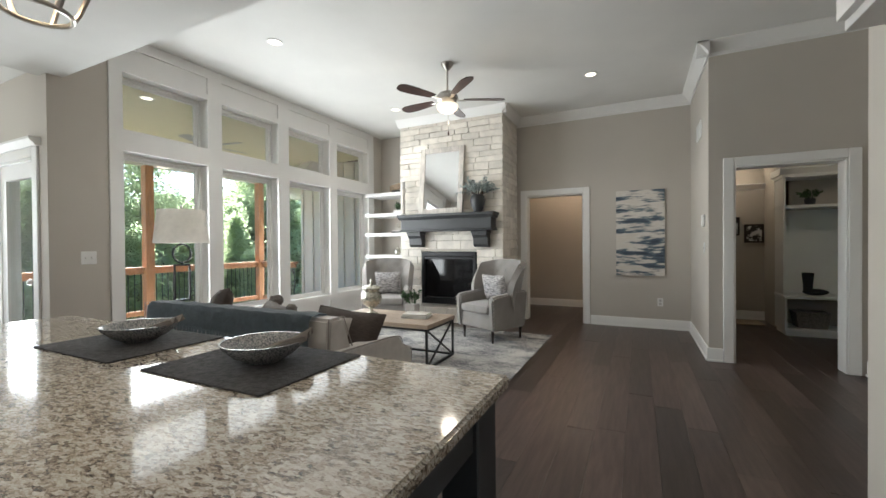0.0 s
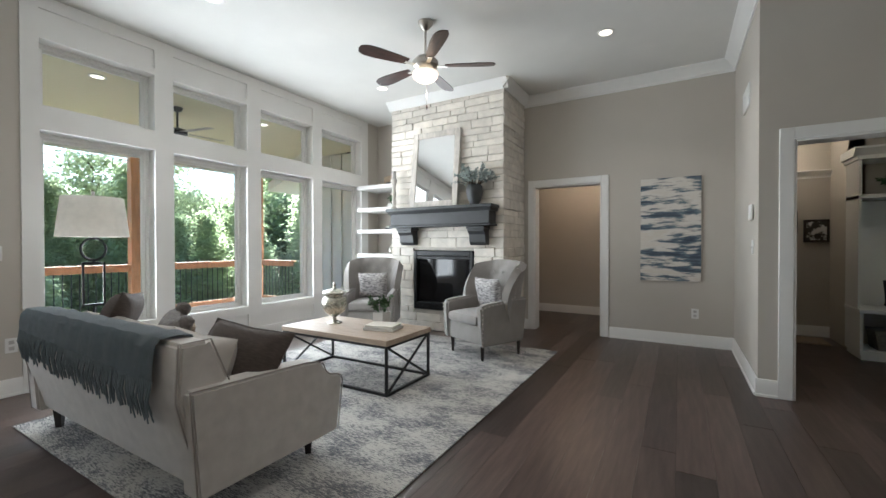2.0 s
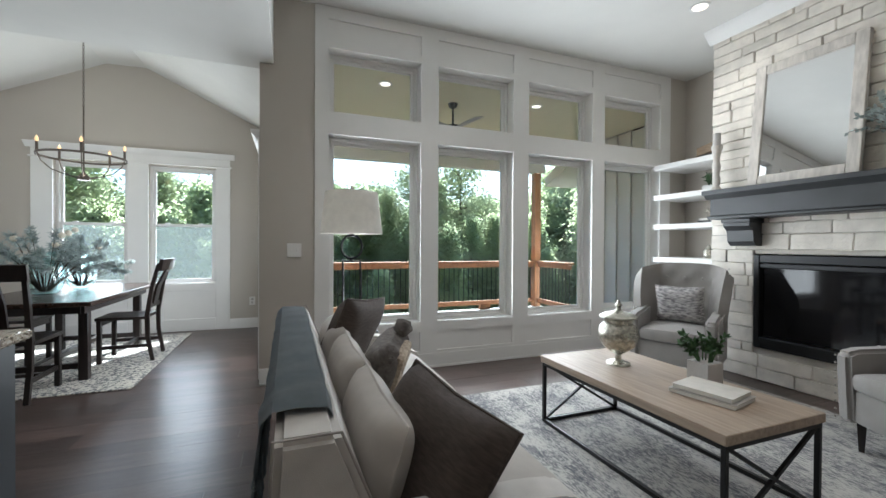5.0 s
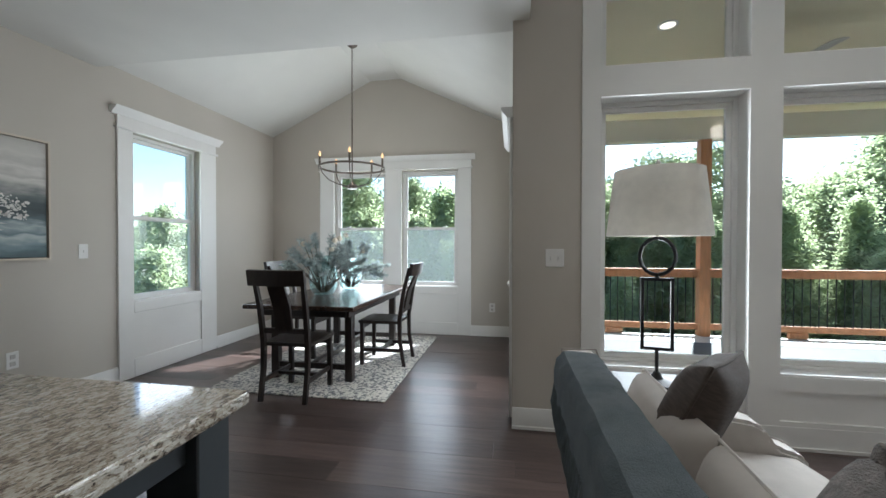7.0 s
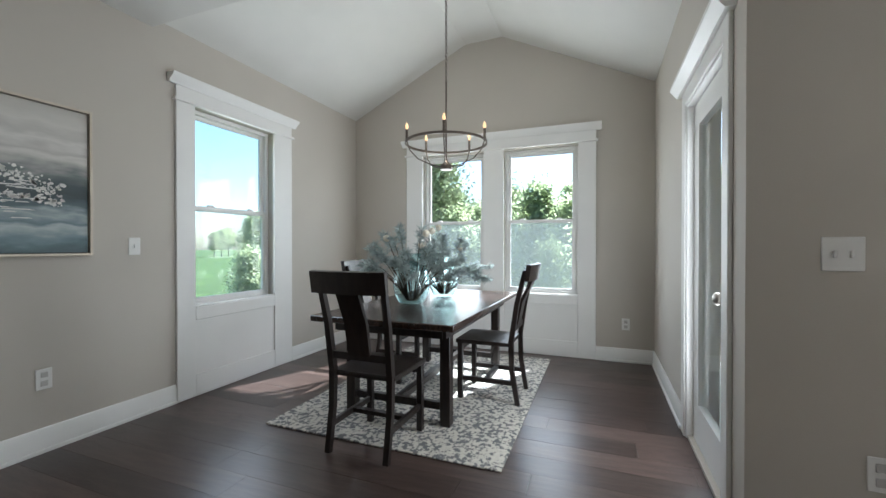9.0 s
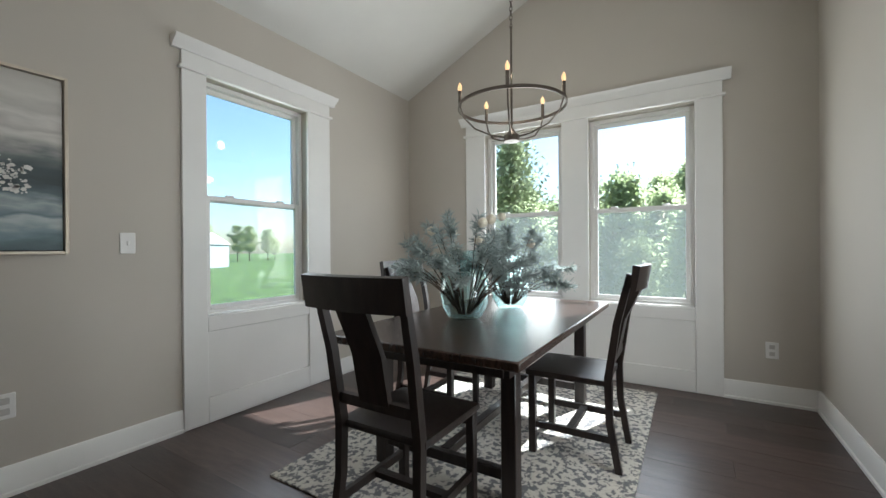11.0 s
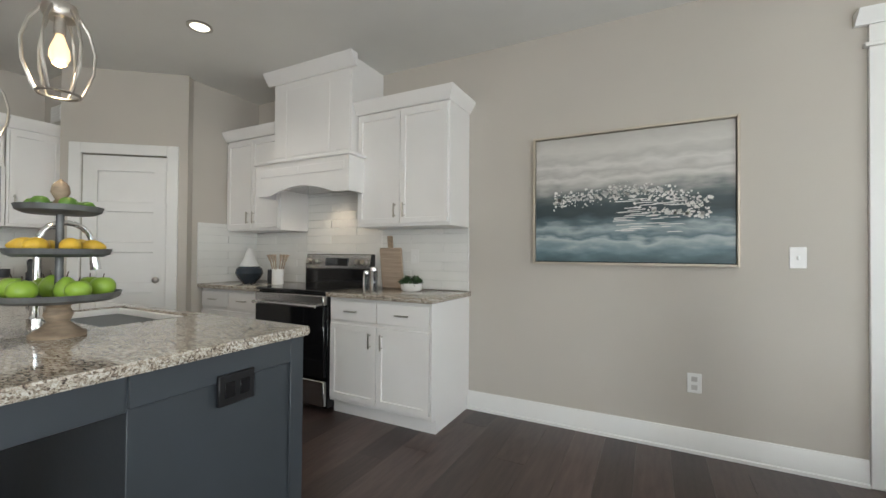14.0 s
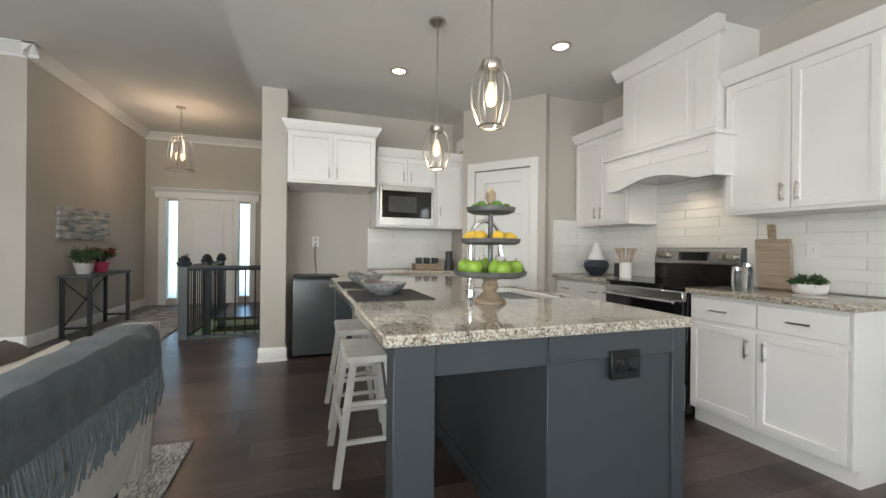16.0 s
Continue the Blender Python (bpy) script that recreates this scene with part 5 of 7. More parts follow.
ART1 = two_scale("abstract_blue_white_paint", [(0.38, (0.035, 0.05, 0.075)), (0.445, (0.07, 0.095, 0.13)), (0.478, (0.15, 0.20, 0.23)), (0.495, (0.48, 0.44, 0.40)), (0.53, (0.66, 0.63, 0.585)), (0.60, (0.62, 0.57, 0.50)), (0.70, (0.70, 0.68, 0.64))], (1.55, (0.95, 1, 5.2)), (6, (0.7, 1, 8)), 0.16, 0.55, 0.12)
SEA = layered("grey_seascape_paint", [(0.0, (0.07, 0.11, 0.125)), (0.05, (0.10, 0.155, 0.175)), (0.11, (0.20, 0.27, 0.29)), (0.16, (0.42, 0.46, 0.47)), (0.20, (0.11, 0.165, 0.185)), (0.26, (0.34, 0.39, 0.40)), (0.31, (0.08, 0.12, 0.135)), (0.38, (0.03, 0.045, 0.05)), (0.46, (0.045, 0.065, 0.07)), (0.54, (0.13, 0.15, 0.15)), (0.60, (0.40, 0.385, 0.36)), (0.66, (0.60, 0.58, 0.545)), (0.70, (0.44, 0.42, 0.395)), (0.76, (0.62, 0.595, 0.56)), (0.81, (0.47, 0.45, 0.42)), (0.88, (0.58, 0.555, 0.515)), (1.0, (0.46, 0.44, 0.405))], 0.21, 0.5, (2.3, 1, 7), 2.2, 0.85)
ART2 = ramp_of(material("grey_seascape_paint", (0.5, 0.5, 0.5), 0.5, scale=3, stretch=(1, 1, 7), bump=0.2), [(0.35, (0.10, 0.13, 0.14)), (0.5, (0.35, 0.35, 0.34)), (0.62, (0.6, 0.58, 0.55))])
canvas("abstract_painting", pose(0.515, NY, 1.41, 0, 0, 0), 0.65, 1.27, ART1, "tall abstract canvas in blue, grey and white")
pic = canvas("seascape_painting", pose(-3.22, SY, 1.575, 0, 0, 180), 1.17, 0.85, SEA, "grey and white seascape with pale blossoms, thin frame", material("champagne_frame", (0.55, 0.49, 0.40), 0.45, metal=0.3))

def blossoms():
    g = random.Random(77)
    bm = bmesh.new()
    def dab(x, z, s):
        vs = [bm.verts.new((x + s * math.cos(a) * g.uniform(0.6, 1.2), -0.0315, z + s * math.sin(a) * g.uniform(0.5, 1.1))) for a in [2 * math.pi * q / 7 for q in range(7)]]
        bm.faces.new(vs[::-1])
    for k in range(520):
        t = g.uniform(-1, 1)
        x = t * 0.46
        z = 0.035 - 0.10 * max(0, t) ** 1.6 - 0.05 * max(0, -t) + g.gauss(0, 0.026)
        dab(x, z, abs(g.gauss(0.0042, 0.0036)) + 0.0015)
    for k in range(70):
        t = g.uniform(0.05, 0.46)
        dab(t, -0.075 - (t - 0.05) * 0.16 + g.gauss(0, 0.012), abs(g.gauss(0.006, 0.004)) + 0.0015)
    for k in range(40):
        x0, z0, l = g.uniform(-0.1, 0.25), g.uniform(-0.24, -0.02), g.uniform(0.04, 0.16)
        vs = [bm.verts.new(p) for p in ((x0, -0.0312, z0), (x0 + l, -0.0312, z0 + 0.002), (x0 + l * 0.8, -0.0312, z0 + 0.007), (x0 + l * 0.1, -0.0312, z0 + 0.006))]
        bm.faces.new(vs)
    part("brushwork", bm, material("white_blossom_paint", (0.74, 0.72, 0.69), 0.6), pic, "thick white blossom dabs")["kind"] = "stuff"


blossoms()


def plate(m, kind):
    e = thing("light_switch" if kind else "wall_outlet", m, "white wall switch plate" if kind else "white wall outlet plate", "switch" if kind else "outlet")
    w = 0.038 if kind < 2 else 0.06
    part("cover_plate", B(-w, -0.006, -0.06, w, 0, 0.06, bevel=0.003), PLASTIC, e)
    if kind:
        for x in ((0,) if kind == 1 else (-0.024, 0.024)):
            part("toggle", B(x - 0.006, -0.014, -0.012, x + 0.006, -0.006, 0.012, bevel=0.002), PLASTIC, e)
    else:
        for z in (-0.025, 0.025):
            part("socket", B(-0.016, -0.0085, z - 0.015, 0.016, -0.006, z + 0.015, bevel=0.002), STONEPOT, e)


plate(pose(WX, 2.53, 1.16, 0, 0, 90), 2)
plate(pose(WX, 2.635, 0.41, 0, 0, 90), 0)
plate(pose(0.78, NY, 0.39), 0)
plate(pose(-1.378, NY, 1.17), 1)
plate(pose(-4.09, SY, 1.187, 0, 0, 180), 1)
plate(pose(-3.60, SY, 0.42, 0, 0, 180), 0)
plate(pose(DX, 1.987, 0.387, 0, 0, 90), 0)
plate(pose(JX, 5.96, 1.2, 0, 0, -90), 1)
e = thing("wall_vent", pose(JX, 6.35, 2.60, 0, 0, -90), "white slatted return air grille high on the wall", "vent")
part("vent_frame", B(-0.20, -0.012, -0.10, 0.20, 0, 0.10, bevel=0.004), WHITE, e)
for k in range(7):
    part("slat", B(-0.18, -0.016, -0.078 + k * 0.024, 0.18, -0.012, -0.066 + k * 0.024), PLASTIC, e)
e = thing("thermostat", pose(JX, 5.96, 1.50, 0, 0, -90), "small white thermostat on the wall", "thermostat")
part("housing", B(-0.05, -0.03, -0.07, 0.05, 0, 0.07, bevel=0.01), PLASTIC, e)

# ---- dining room ----
RUG2 = ramp_of(material("floral_dining_rug", (0.5, 0.5, 0.5), 0.97, scale=38, bump=0.5, bump_scale=300), [(0.42, (0.16, 0.16, 0.165)), (0.46, (0.22, 0.21, 0.21)), (0.50, (0.55, 0.52, 0.46)), (0.70, (0.62, 0.59, 0.53))])
drug = setting("dining_rug", B(-6.60, -0.33, 0.001, -4.34, 1.265, 0.011, bevel=0.003), RUG2, "cream rug with grey floral scrolls under the dining table", "rug")
drug["kind"] = "thing"


def dining_table():
    e = thing("dining_table", pose(-5.405, 0.445, 0.011), "dark brown wooden dining table", "table")
    part("tabletop", B(-0.945, -0.51, 0.675, 0.945, 0.51, 0.715, bevel=0.006), TABLEWOOD, e)
    for s in (-1, 1):
        part("apron_side", B(-0.80, s * 0.40 - 0.012, 0.60, 0.80, s * 0.40 + 0.012, 0.675), ESPRESSO, e)
        part("apron_end", B(s * 0.80 - 0.012, -0.388, 0.60, s * 0.80 + 0.012, 0.388, 0.675), ESPRESSO, e)
        for t in (-1, 1):
            x, y = s * 0.66, t * 0.36
            part("leg", B(x - 0.035, y - 0.035, 0, x + 0.035, y + 0.035, 0.675, bevel=0.004), ESPRESSO, e)
        part("end_stretcher", B(s * 0.66 - 0.02, -0.325, 0.10, s * 0.66 + 0.02, 0.325, 0.15, bevel=0.004), ESPRESSO, e)
    part("long_stretcher", B(-0.64, -0.025, 0.10, 0.64, 0.025, 0.15, bevel=0.004), ESPRESSO, e)


dining_table()


def dining_chair():
    # front towards -y; back legs at y = +0.22
    e = thing("dining_chair", I4, "espresso wooden dining chair with wide splat back", "chair", "chairs round the dining table")
    part("seat", soft(bmesh.new(), -0.225, -0.24, 0.425, 0.225, 0.20, 0.462, 0.012), ESPRESSO, e)
    for s in (-1, 1):
        pts = [(s * 0.20, 0.255, 0.0), (s * 0.20, 0.21, 0.25), (s * 0.20, 0.205, 0.46), (s * 0.205, 0.25, 0.75), (s * 0.215, 0.315, 1.0)]
        part("back_leg", tube(bmesh.new(), pts, [0.024, 0.025, 0.027, 0.025, 0.022], 4), ESPRESSO, e)
        part("front_leg", B(s * 0.195 - 0.02, -0.225, 0, s * 0.195 + 0.02, -0.185, 0.43, bevel=0.003), ESPRESSO, e)
        part("side_stretcher", B(s * 0.195 - 0.011, -0.185, 0.14, s * 0.195 + 0.011, 0.21, 0.175), ESPRESSO, e)
    part("cross_stretcher", B(-0.185, -0.02, 0.145, 0.185, 0.02, 0.17), ESPRESSO, e)
    part("front_apron", B(-0.18, -0.22, 0.37, 0.18, -0.195, 0.428), ESPRESSO, e)
    rows = []
    bm = bmesh.new()
    for i in range(9):
        u = i / 4 - 1
        y = 0.33 + 0.03 * (1 - u * u)
        rows.append([bm.verts.new((u * 0.25, y + d, z)) for d, z in ((-0.014, 0.92), (0.014, 0.92), (0.035, 1.04), (0.0, 1.045))])
    for a, b in zip(rows, rows[1:]):
        for j in range(4):
            bm.faces.new((a[j], b[j], b[(j + 1) % 4], a[(j + 1) % 4]))
    bm.faces.new(rows[0])
    bm.faces.new(rows[-1][::-1])
    part("top_rail", bm, ESPRESSO, e, "curved top rail")
    part("splat", prism(bmesh.new(), [(0.205, 0.56), (0.23, 0.56), (0.27, 0.75), (0.362, 0.94), (0.338, 0.94), (0.245, 0.75)], "x", -0.075, 0.075), ESPRESSO, e, "wide centre splat")
    part("lower_back_rail", B(-0.19, 0.203, 0.535, 0.19, 0.228, 0.575), ESPRESSO, e)
    return e


dc = dining_chair()
dc.matrix_basis = pose(-4.42, 0.49, 0.011, 0, 0, -90)
for ch in (dc, copy_thing(dc, pose(-5.43, 0.93, 0.011, 0, 0, 0)), copy_thing(dc, pose(-5.53, -0.06, 0.011, 0, 0, 180))):
    ch.scale = (0.94, 0.97, 1.0)


def chandelier():
    e = thing("chandelier", pose(-5.72, 0.43, 0.025), "bronze ring chandelier with five candle bulbs, lit", "chandelier")
    part("ceiling_canopy", lathe(bmesh.new(), [(0.065, 3.535), (0.06, 3.505), (0.02, 3.475)], 20), BRONZE, e)
    bm = bmesh.new()
    for k in range(27):
        c = Vector((0, 0, 2.66 + k * 0.031))
        ax = Vector((1, 0, 0)) if k % 2 else Vector((0, 1, 0))
        pts = [c + ax * 0.010 * math.cos(a) + Vector((0, 0, 0.020 * math.sin(a))) for a in [2 * math.pi * q / 10 for q in range(11)]]
        tube(bm, pts, 0.0028, 5, False)
    part("chain", bm, BRONZE, e)
    part("stem", tube(bmesh.new(), [(0, 0, 1.90), (0, 0, 2.66)], 0.008), BRONZE, e)
    bm = bmesh.new()
    lathe(bm, [(0.366, 2.09), (0.374, 2.09), (0.374, 2.112), (0.366, 2.112), (0.366, 2.09)], 56, closed=False)
    part("ring_band", bm, BRONZE, e)
    part("hub", lathe(bmesh.new(), [(0.012, 1.855), (0.055, 1.86), (0.055, 1.90), (0.03, 1.92), (0.012, 1.95)], 20), BRONZE, e)
    for k in range(5):
        a = radians(k * 72 + 18)
        c, s = math.cos(a), math.sin(a)
        arm = part("arm", tube(bmesh.new(), [(c * r, s * r, z) for r, z in ((0.03, 1.885), (0.14, 1.90), (0.26, 1.945), (0.335, 2.02), (0.362, 2.10), (0.362, 2.13))], 0.006, 6), BRONZE, e)
        part("candle_sleeve", lathe(bmesh.new(), [(0.012, 2.10), (0.012, 2.20)], 12, c * 0.362, s * 0.362), BRONZE, e)
        part("bulb", lathe(bmesh.new(), [(0.007, 2.20), (0.015, 2.217), (0.014, 2.235), (0.002, 2.262)], 12, c * 0.362, s * 0.362), BULB, e, "lit candle bulb")
    lamp("chandelier_light", "POINT", (-5.72, 0.43, 2.36), 1.0, radius=0.05)


chandelier()


def eucalyptus_vase(x, y, s, seed):
    e = thing("flower_vase", pose(x, y, 0.727), "aqua glass vase of dusty blue-green branches and cream puffs", "vase", "vases on the dining table")
    bm = bmesh.new()
    prof = [(0.05, 0.0), (0.085, 0.012), (0.118, 0.07), (0.130, 0.15), (0.118, 0.24), (0.085, 0.31), (0.072, 0.34), (0.078, 0.36)]
    lathe(bm, [(r * s, z * s) for r, z in prof], 30, closed=False)
    bm.faces.new([v for v in bm.verts[:30]][::-1])
    bmesh.ops.recalc_face_normals(bm, faces=bm.faces[:])
    bmesh.ops.solidify(bm, geom=bm.faces[:], thickness=0.003)
    part("glass_vase", bm, AQUA, e).visible_shadow = True
    leaf_mesh("f", e, DUSTYLEAF, 40, 84, 0.47, 0.68, 0.062, seed, 0.03, 0.035, 0.66, 0.19, 0.64)
    g = random.Random(seed)
    for k in range(5):
        a = g.uniform(0, 6.28)
        part("flower_puff", blob(bmesh.new(), (0.2 * math.cos(a), 0.2 * math.sin(a), g.uniform(0.42, 0.62)), 0.028, 0.028, 0.028, 8, 0.15), PUFF, e, "cream round flower")


eucalyptus_vase(-5.18, 0.34, 1.12, 21)
eucalyptus_vase(-5.70, 0.415, 1.0, 22)


# ---- kitchen ----
def shaker(parent, x0, x1, z0, z1, y, handle=None, mat=None, bar="v"):
    """A shaker door or drawer front in the plane y (front towards -y) with a bar handle."""
    mat = mat or CABINET
    f = 0.055 if min(x1 - x0, z1 - z0) > 0.25 else 0.03
    bm = bmesh.new()
    g = 0.003
    x0, x1, z0, z1 = x0 + g, x1 - g, z0 + g, z1 - g
    if z1 - z0 > 0.2:
        box(bm, x0, y - 0.02, z0, x1, y, z1)
        bm.normal_update()
        face = [q for q in bm.faces if q.normal.y < -0.9]
        bmesh.ops.inset_region(bm, faces=face, thickness=f, depth=0)
        bmesh.ops.inset_region(bm, faces=face, thickness=0.004, depth=-0.010)
        d = part("door", bm, mat, parent)
    else:
        box(bm, x0, y - 0.02, z0, x1, y, z1, 0.003)
        d = part("drawer_front", bm, mat, parent)
    if handle:
        hx, hz = handle
        hb = bmesh.new()
        if bar == "v":
            box(hb, hx - 0.005, y - 0.05, hz - 0.055, hx + 0.005, y - 0.04, hz + 0.055, 0.002)
            for s in (-0.04, 0.04):
                box(hb, hx - 0.004, y - 0.042, hz + s - 0.004, hx + 0.004, y - 0.018, hz + s + 0.004)
        else:
            box(hb, hx - 0.055, y - 0.05, hz - 0.005, hx + 0.055, y - 0.04, hz + 0.005, 0.002)
            for s in (-0.04, 0.04):
                box(hb, hx + s - 0.004, y - 0.042, hz - 0.004, hx + s + 0.004, y - 0.018, hz + 0.004)
        part("handle", hb, NICKEL, d, "brushed nickel bar handle")
    return d


def cornice(parent, x0, x1, y0, y1, z, s=0.05, left=True, right=True):
    """Flared crown on top of a cabinet; the front is at y0 (towards -y)."""
    a, b = (x0 - s if left else x0), (x1 + s if right else x1)
    bm = bmesh.new()
    lo = [(x0 - (0.006 if left else 0), y0 - 0.006, z), (x1 + (0.006 if right else 0), y0 - 0.006, z), (x1 + (0.006 if right else 0), y1, z), (x0 - (0.006 if left else 0), y1, z)]
    hi = [(a, y0 - s, z + 0.07), (b, y0 - s, z + 0.07), (b, y1, z + 0.07), (a, y1, z + 0.07)]
    tp = [(p[0], p[1], z + 0.09) for p in hi]
    rows = [[bm.verts.new(p) for p in r] for r in (lo, hi, tp)]
    for r, q in zip(rows, rows[1:]):
        for i in range(4):
            bm.faces.new((r[i], r[(i + 1) % 4], q[(i + 1) % 4], q[i]))
    bm.faces.new(rows[0][::-1])
    bm.faces.new(rows[2])
    part("cornice", bm, CABINET, parent)


def upper(m, w, z0, z1, depth, doors, label, crown_sides=(True, True), handle_z=0.12):
    """Wall cabinet; local x across (centred), back at y = 0, front at y = -depth."""
    e = thing("wall_cabinet", m, label, "cabinet", "kitchen wall cabinets")
    part("body", B(-w / 2, -depth + 0.021, z0, w / 2, 0, z1, bevel=0.002), CABINET, e)
    dw_ = w / doors
    for k in range(doors):
        x0 = -w / 2 + k * dw_
        if doors == 1:
            hx = x0 + 0.04
        else:
            hx = x0 + dw_ - 0.04 if k % 2 == 0 else x0 + 0.04
        shaker(e, x0 + (0.012 if k == 0 else 0), x0 + dw_ - (0.012 if k == doors - 1 else 0), z0 + 0.02, z1 - 0.02, -depth + 0.02, (hx, z0 + handle_z))
    cornice(e, -w / 2, w / 2, -depth, 0, z1, left=crown_sides[0], right=crown_sides[1])
    return e


SM = lambda x: pose(x, SY, 0, 0, 0, 180)       # against the south wall: local +x is world -x
EM = lambda y: pose(KX, y, 0, 0, 0, -90)       # against the kitchen's east wall
upper(SM((-1.28 - 2.10) / 2), 0.82, 1.40, 2.29, 0.36, 2, "white two-door shaker wall cabinet", (False, True))
upper(SM((0.335 - 0.40) / 2), 0.735, 1.40, 2.27, 0.36, 2, "white two-door shaker wall cabinet beside the hood", (False, False))


def hood():
    e = thing("range_hood", SM(-0.84), "white panelled wooden range hood up to the ceiling", "range hood")
    part("chimney", B(-0.435, -0.42, 1.95, 0.435, 0, HK - 0.002, bevel=0.003), CABINET, e)
    for x0, x1 in ((-0.42, -0.28), (-0.21, 0.21), (0.28, 0.42)):
        part("panel_moulding", B(x0, -0.428, 2.02, x1, -0.42, HK - 0.16, bevel=0.004), CABINET, e)
    prism_ = prism(bmesh.new(), [(-0.42, HK - 0.10), (-0.44, HK - 0.10), (-0.50, HK - 0.02), (-0.50, HK - 0.002), (-0.42, HK - 0.002)], "x", -0.49, 0.49)
    part("cornice", prism_, CABINET, e)
    n = 14
    top = [(-0.505, 1.94), (0.505, 1.94)]
    arch = [(0.505 - 1.01 * k / n, 1.67 + (0.07 * math.sin(math.pi * (k - 2) / (n - 4)) if 2 <= k <= n - 2 else 0)) for k in range(n + 1)]
    part("arched_valance", prism(bmesh.new(), top + arch, "y", -0.53, -0.50), CABINET, e)
    for s in (-1, 1):
        part("side_cheek", B(*sorted((s * 0.505, s * 0.475))[:1], -0.50, 1.67, max(s * 0.505, s * 0.475), 0, 1.94), CABINET, e)
        part("panel_moulding", B(*sorted((s * 0.02, s * 0.46))[:1], -0.535, 1.83, max(s * 0.02, s * 0.46), -0.53, 1.90, bevel=0.003), CABINET, e)
    part("ledge", B(-0.53, -0.555, 1.94, 0.53, 0, 1.965, bevel=0.006), CABINET, e)
    part("liner", B(-0.47, -0.49, 1.76, 0.47, -0.01, 1.77), STEEL, e, "steel hood liner")


hood()
lamp("hood_light", "SPOT", SM(-0.84) @ Vector((0, -0.25, 1.74)), 0.7, (1.0, 0.74, 0.48), 0.05, spread=140)


def base_unit(m, w, label, cols=2, end=False):
    e = thing("base_cabinet", m, label, "cabinet", "kitchen base cabinets")
    part("body", B(-w / 2, -0.58, 0.10, w / 2, 0, 0.868, bevel=0.002), CABINET, e)
    part("toe_kick", B(-w / 2, -0.53, 0.0, w / 2, 0, 0.10), CABINET, e)
    if end:
        part("end_panel", B(w / 2, -0.60, 0.10, w / 2 + 0.006, 0, 0.868), CABINET, e)
    for k in range(cols):
        x0 = -w / 2 + k * w / cols
        x1 = x0 + w / cols
        a, b = x0 + (0.014 if k == 0 else 0.001), x1 - (0.014 if k == cols - 1 else 0.001)
        shaker(e, a, b, 0.70, 0.85, -0.58, ((x0 + x1) / 2, 0.775), bar="h")
        shaker(e, a, b, 0.13, 0.68, -0.58, ((x1 - 0.05) if k % 2 == 0 else (x0 + 0.05), 0.58))
    return e


base_unit(SM((-1.225 - 2.10) / 2), 0.875, "white base cabinet with two drawers over two doors", 2, True)
base_unit(SM((0.335 - 0.455) / 2), 0.79, "white base cabinet with two drawers", 2)
base_unit(EM(0.585), 1.05, "white base cabinet under the microwave", 2)


def slab(name, m, x0, x1, y0, y1, z0, z1, label):
    return solo(name, B(x0, y0, z0, x1, y1, z1, bevel=0.006, seg=2), GRANITE, m, label, "countertop")


slab("countertop", I4, -2.125, -1.222, SY + 0.001, -0.62, 0.87, 0.905, "speckled granite worktop beside the range")
slab("countertop", I4, -0.452, 0.338, SY + 0.001, -0.62, 0.87, 0.905, "speckled granite worktop in the corner")
slab("countertop", I4, 0.98, KX - 0.001, 0.06, 1.12, 0.87, 0.905, "speckled granite worktop under the microwave")


def cooker():
    e = thing("range_cooker", SM(-0.838), "stainless steel electric range with black glass top", "oven")
    part("body", B(-0.378, -0.60, 0.03, 0.378, -0.02, 0.89, bevel=0.004), GLOSSBLACK, e)
    part("cooktop", B(-0.378, -0.63, 0.89, 0.378, -0.02, 0.912, bevel=0.006), GLOSSBLACK, e, "black ceramic cooktop")
    part("oven_door", B(-0.375, -0.64, 0.26, 0.375, -0.60, 0.80, bevel=0.008), GLOSSBLACK, e)
    d = part("door_band", B(-0.375, -0.645, 0.80, 0.375, -0.60, 0.875, bevel=0.006), STEEL, e, "stainless band")
    bm = bmesh.new()
    tube(bm, [(-0.34, -0.69, 0.80), (0.34, -0.69, 0.80)], 0.012)
    for x in (-0.32, 0.32):
        tube(bm, [(x, -0.64, 0.80), (x, -0.69, 0.80)], 0.009)
    part("oven_handle", bm, STEEL, e)
    part("drawer", B(-0.375, -0.635, 0.05, 0.375, -0.60, 0.24, bevel=0.006), STEEL, e)
    part("back_guard", prism(bmesh.new(), [(-0.02, 0.91), (-0.09, 0.91), (-0.09, 1.06), (-0.07, 1.185), (-0.02, 1.185)], "x", -0.378, 0.378), GLOSSBLACK, e)
    face = part("control_panel", prism(bmesh.new(), [(-0.094, 1.05), (-0.098, 1.06), (-0.076, 1.18), (-0.07, 1.18)], "x", -0.375, 0.375), STEEL, e, "stainless control panel")
    part("display", prism(bmesh.new(), [(-0.099, 1.08), (-0.0925, 1.15), (-0.088, 1.15), (-0.09, 1.08)], "x", -0.13, 0.13), GLOSSBLACK, face)
    for x in (-0.32, -0.25, 0.25, 0.32):
        part("knob", tube(bmesh.new(), [(x, -0.085, 1.115), (x, -0.125, 1.12)], [0.026, 0.022], 16), NICKEL, face)


cooker()


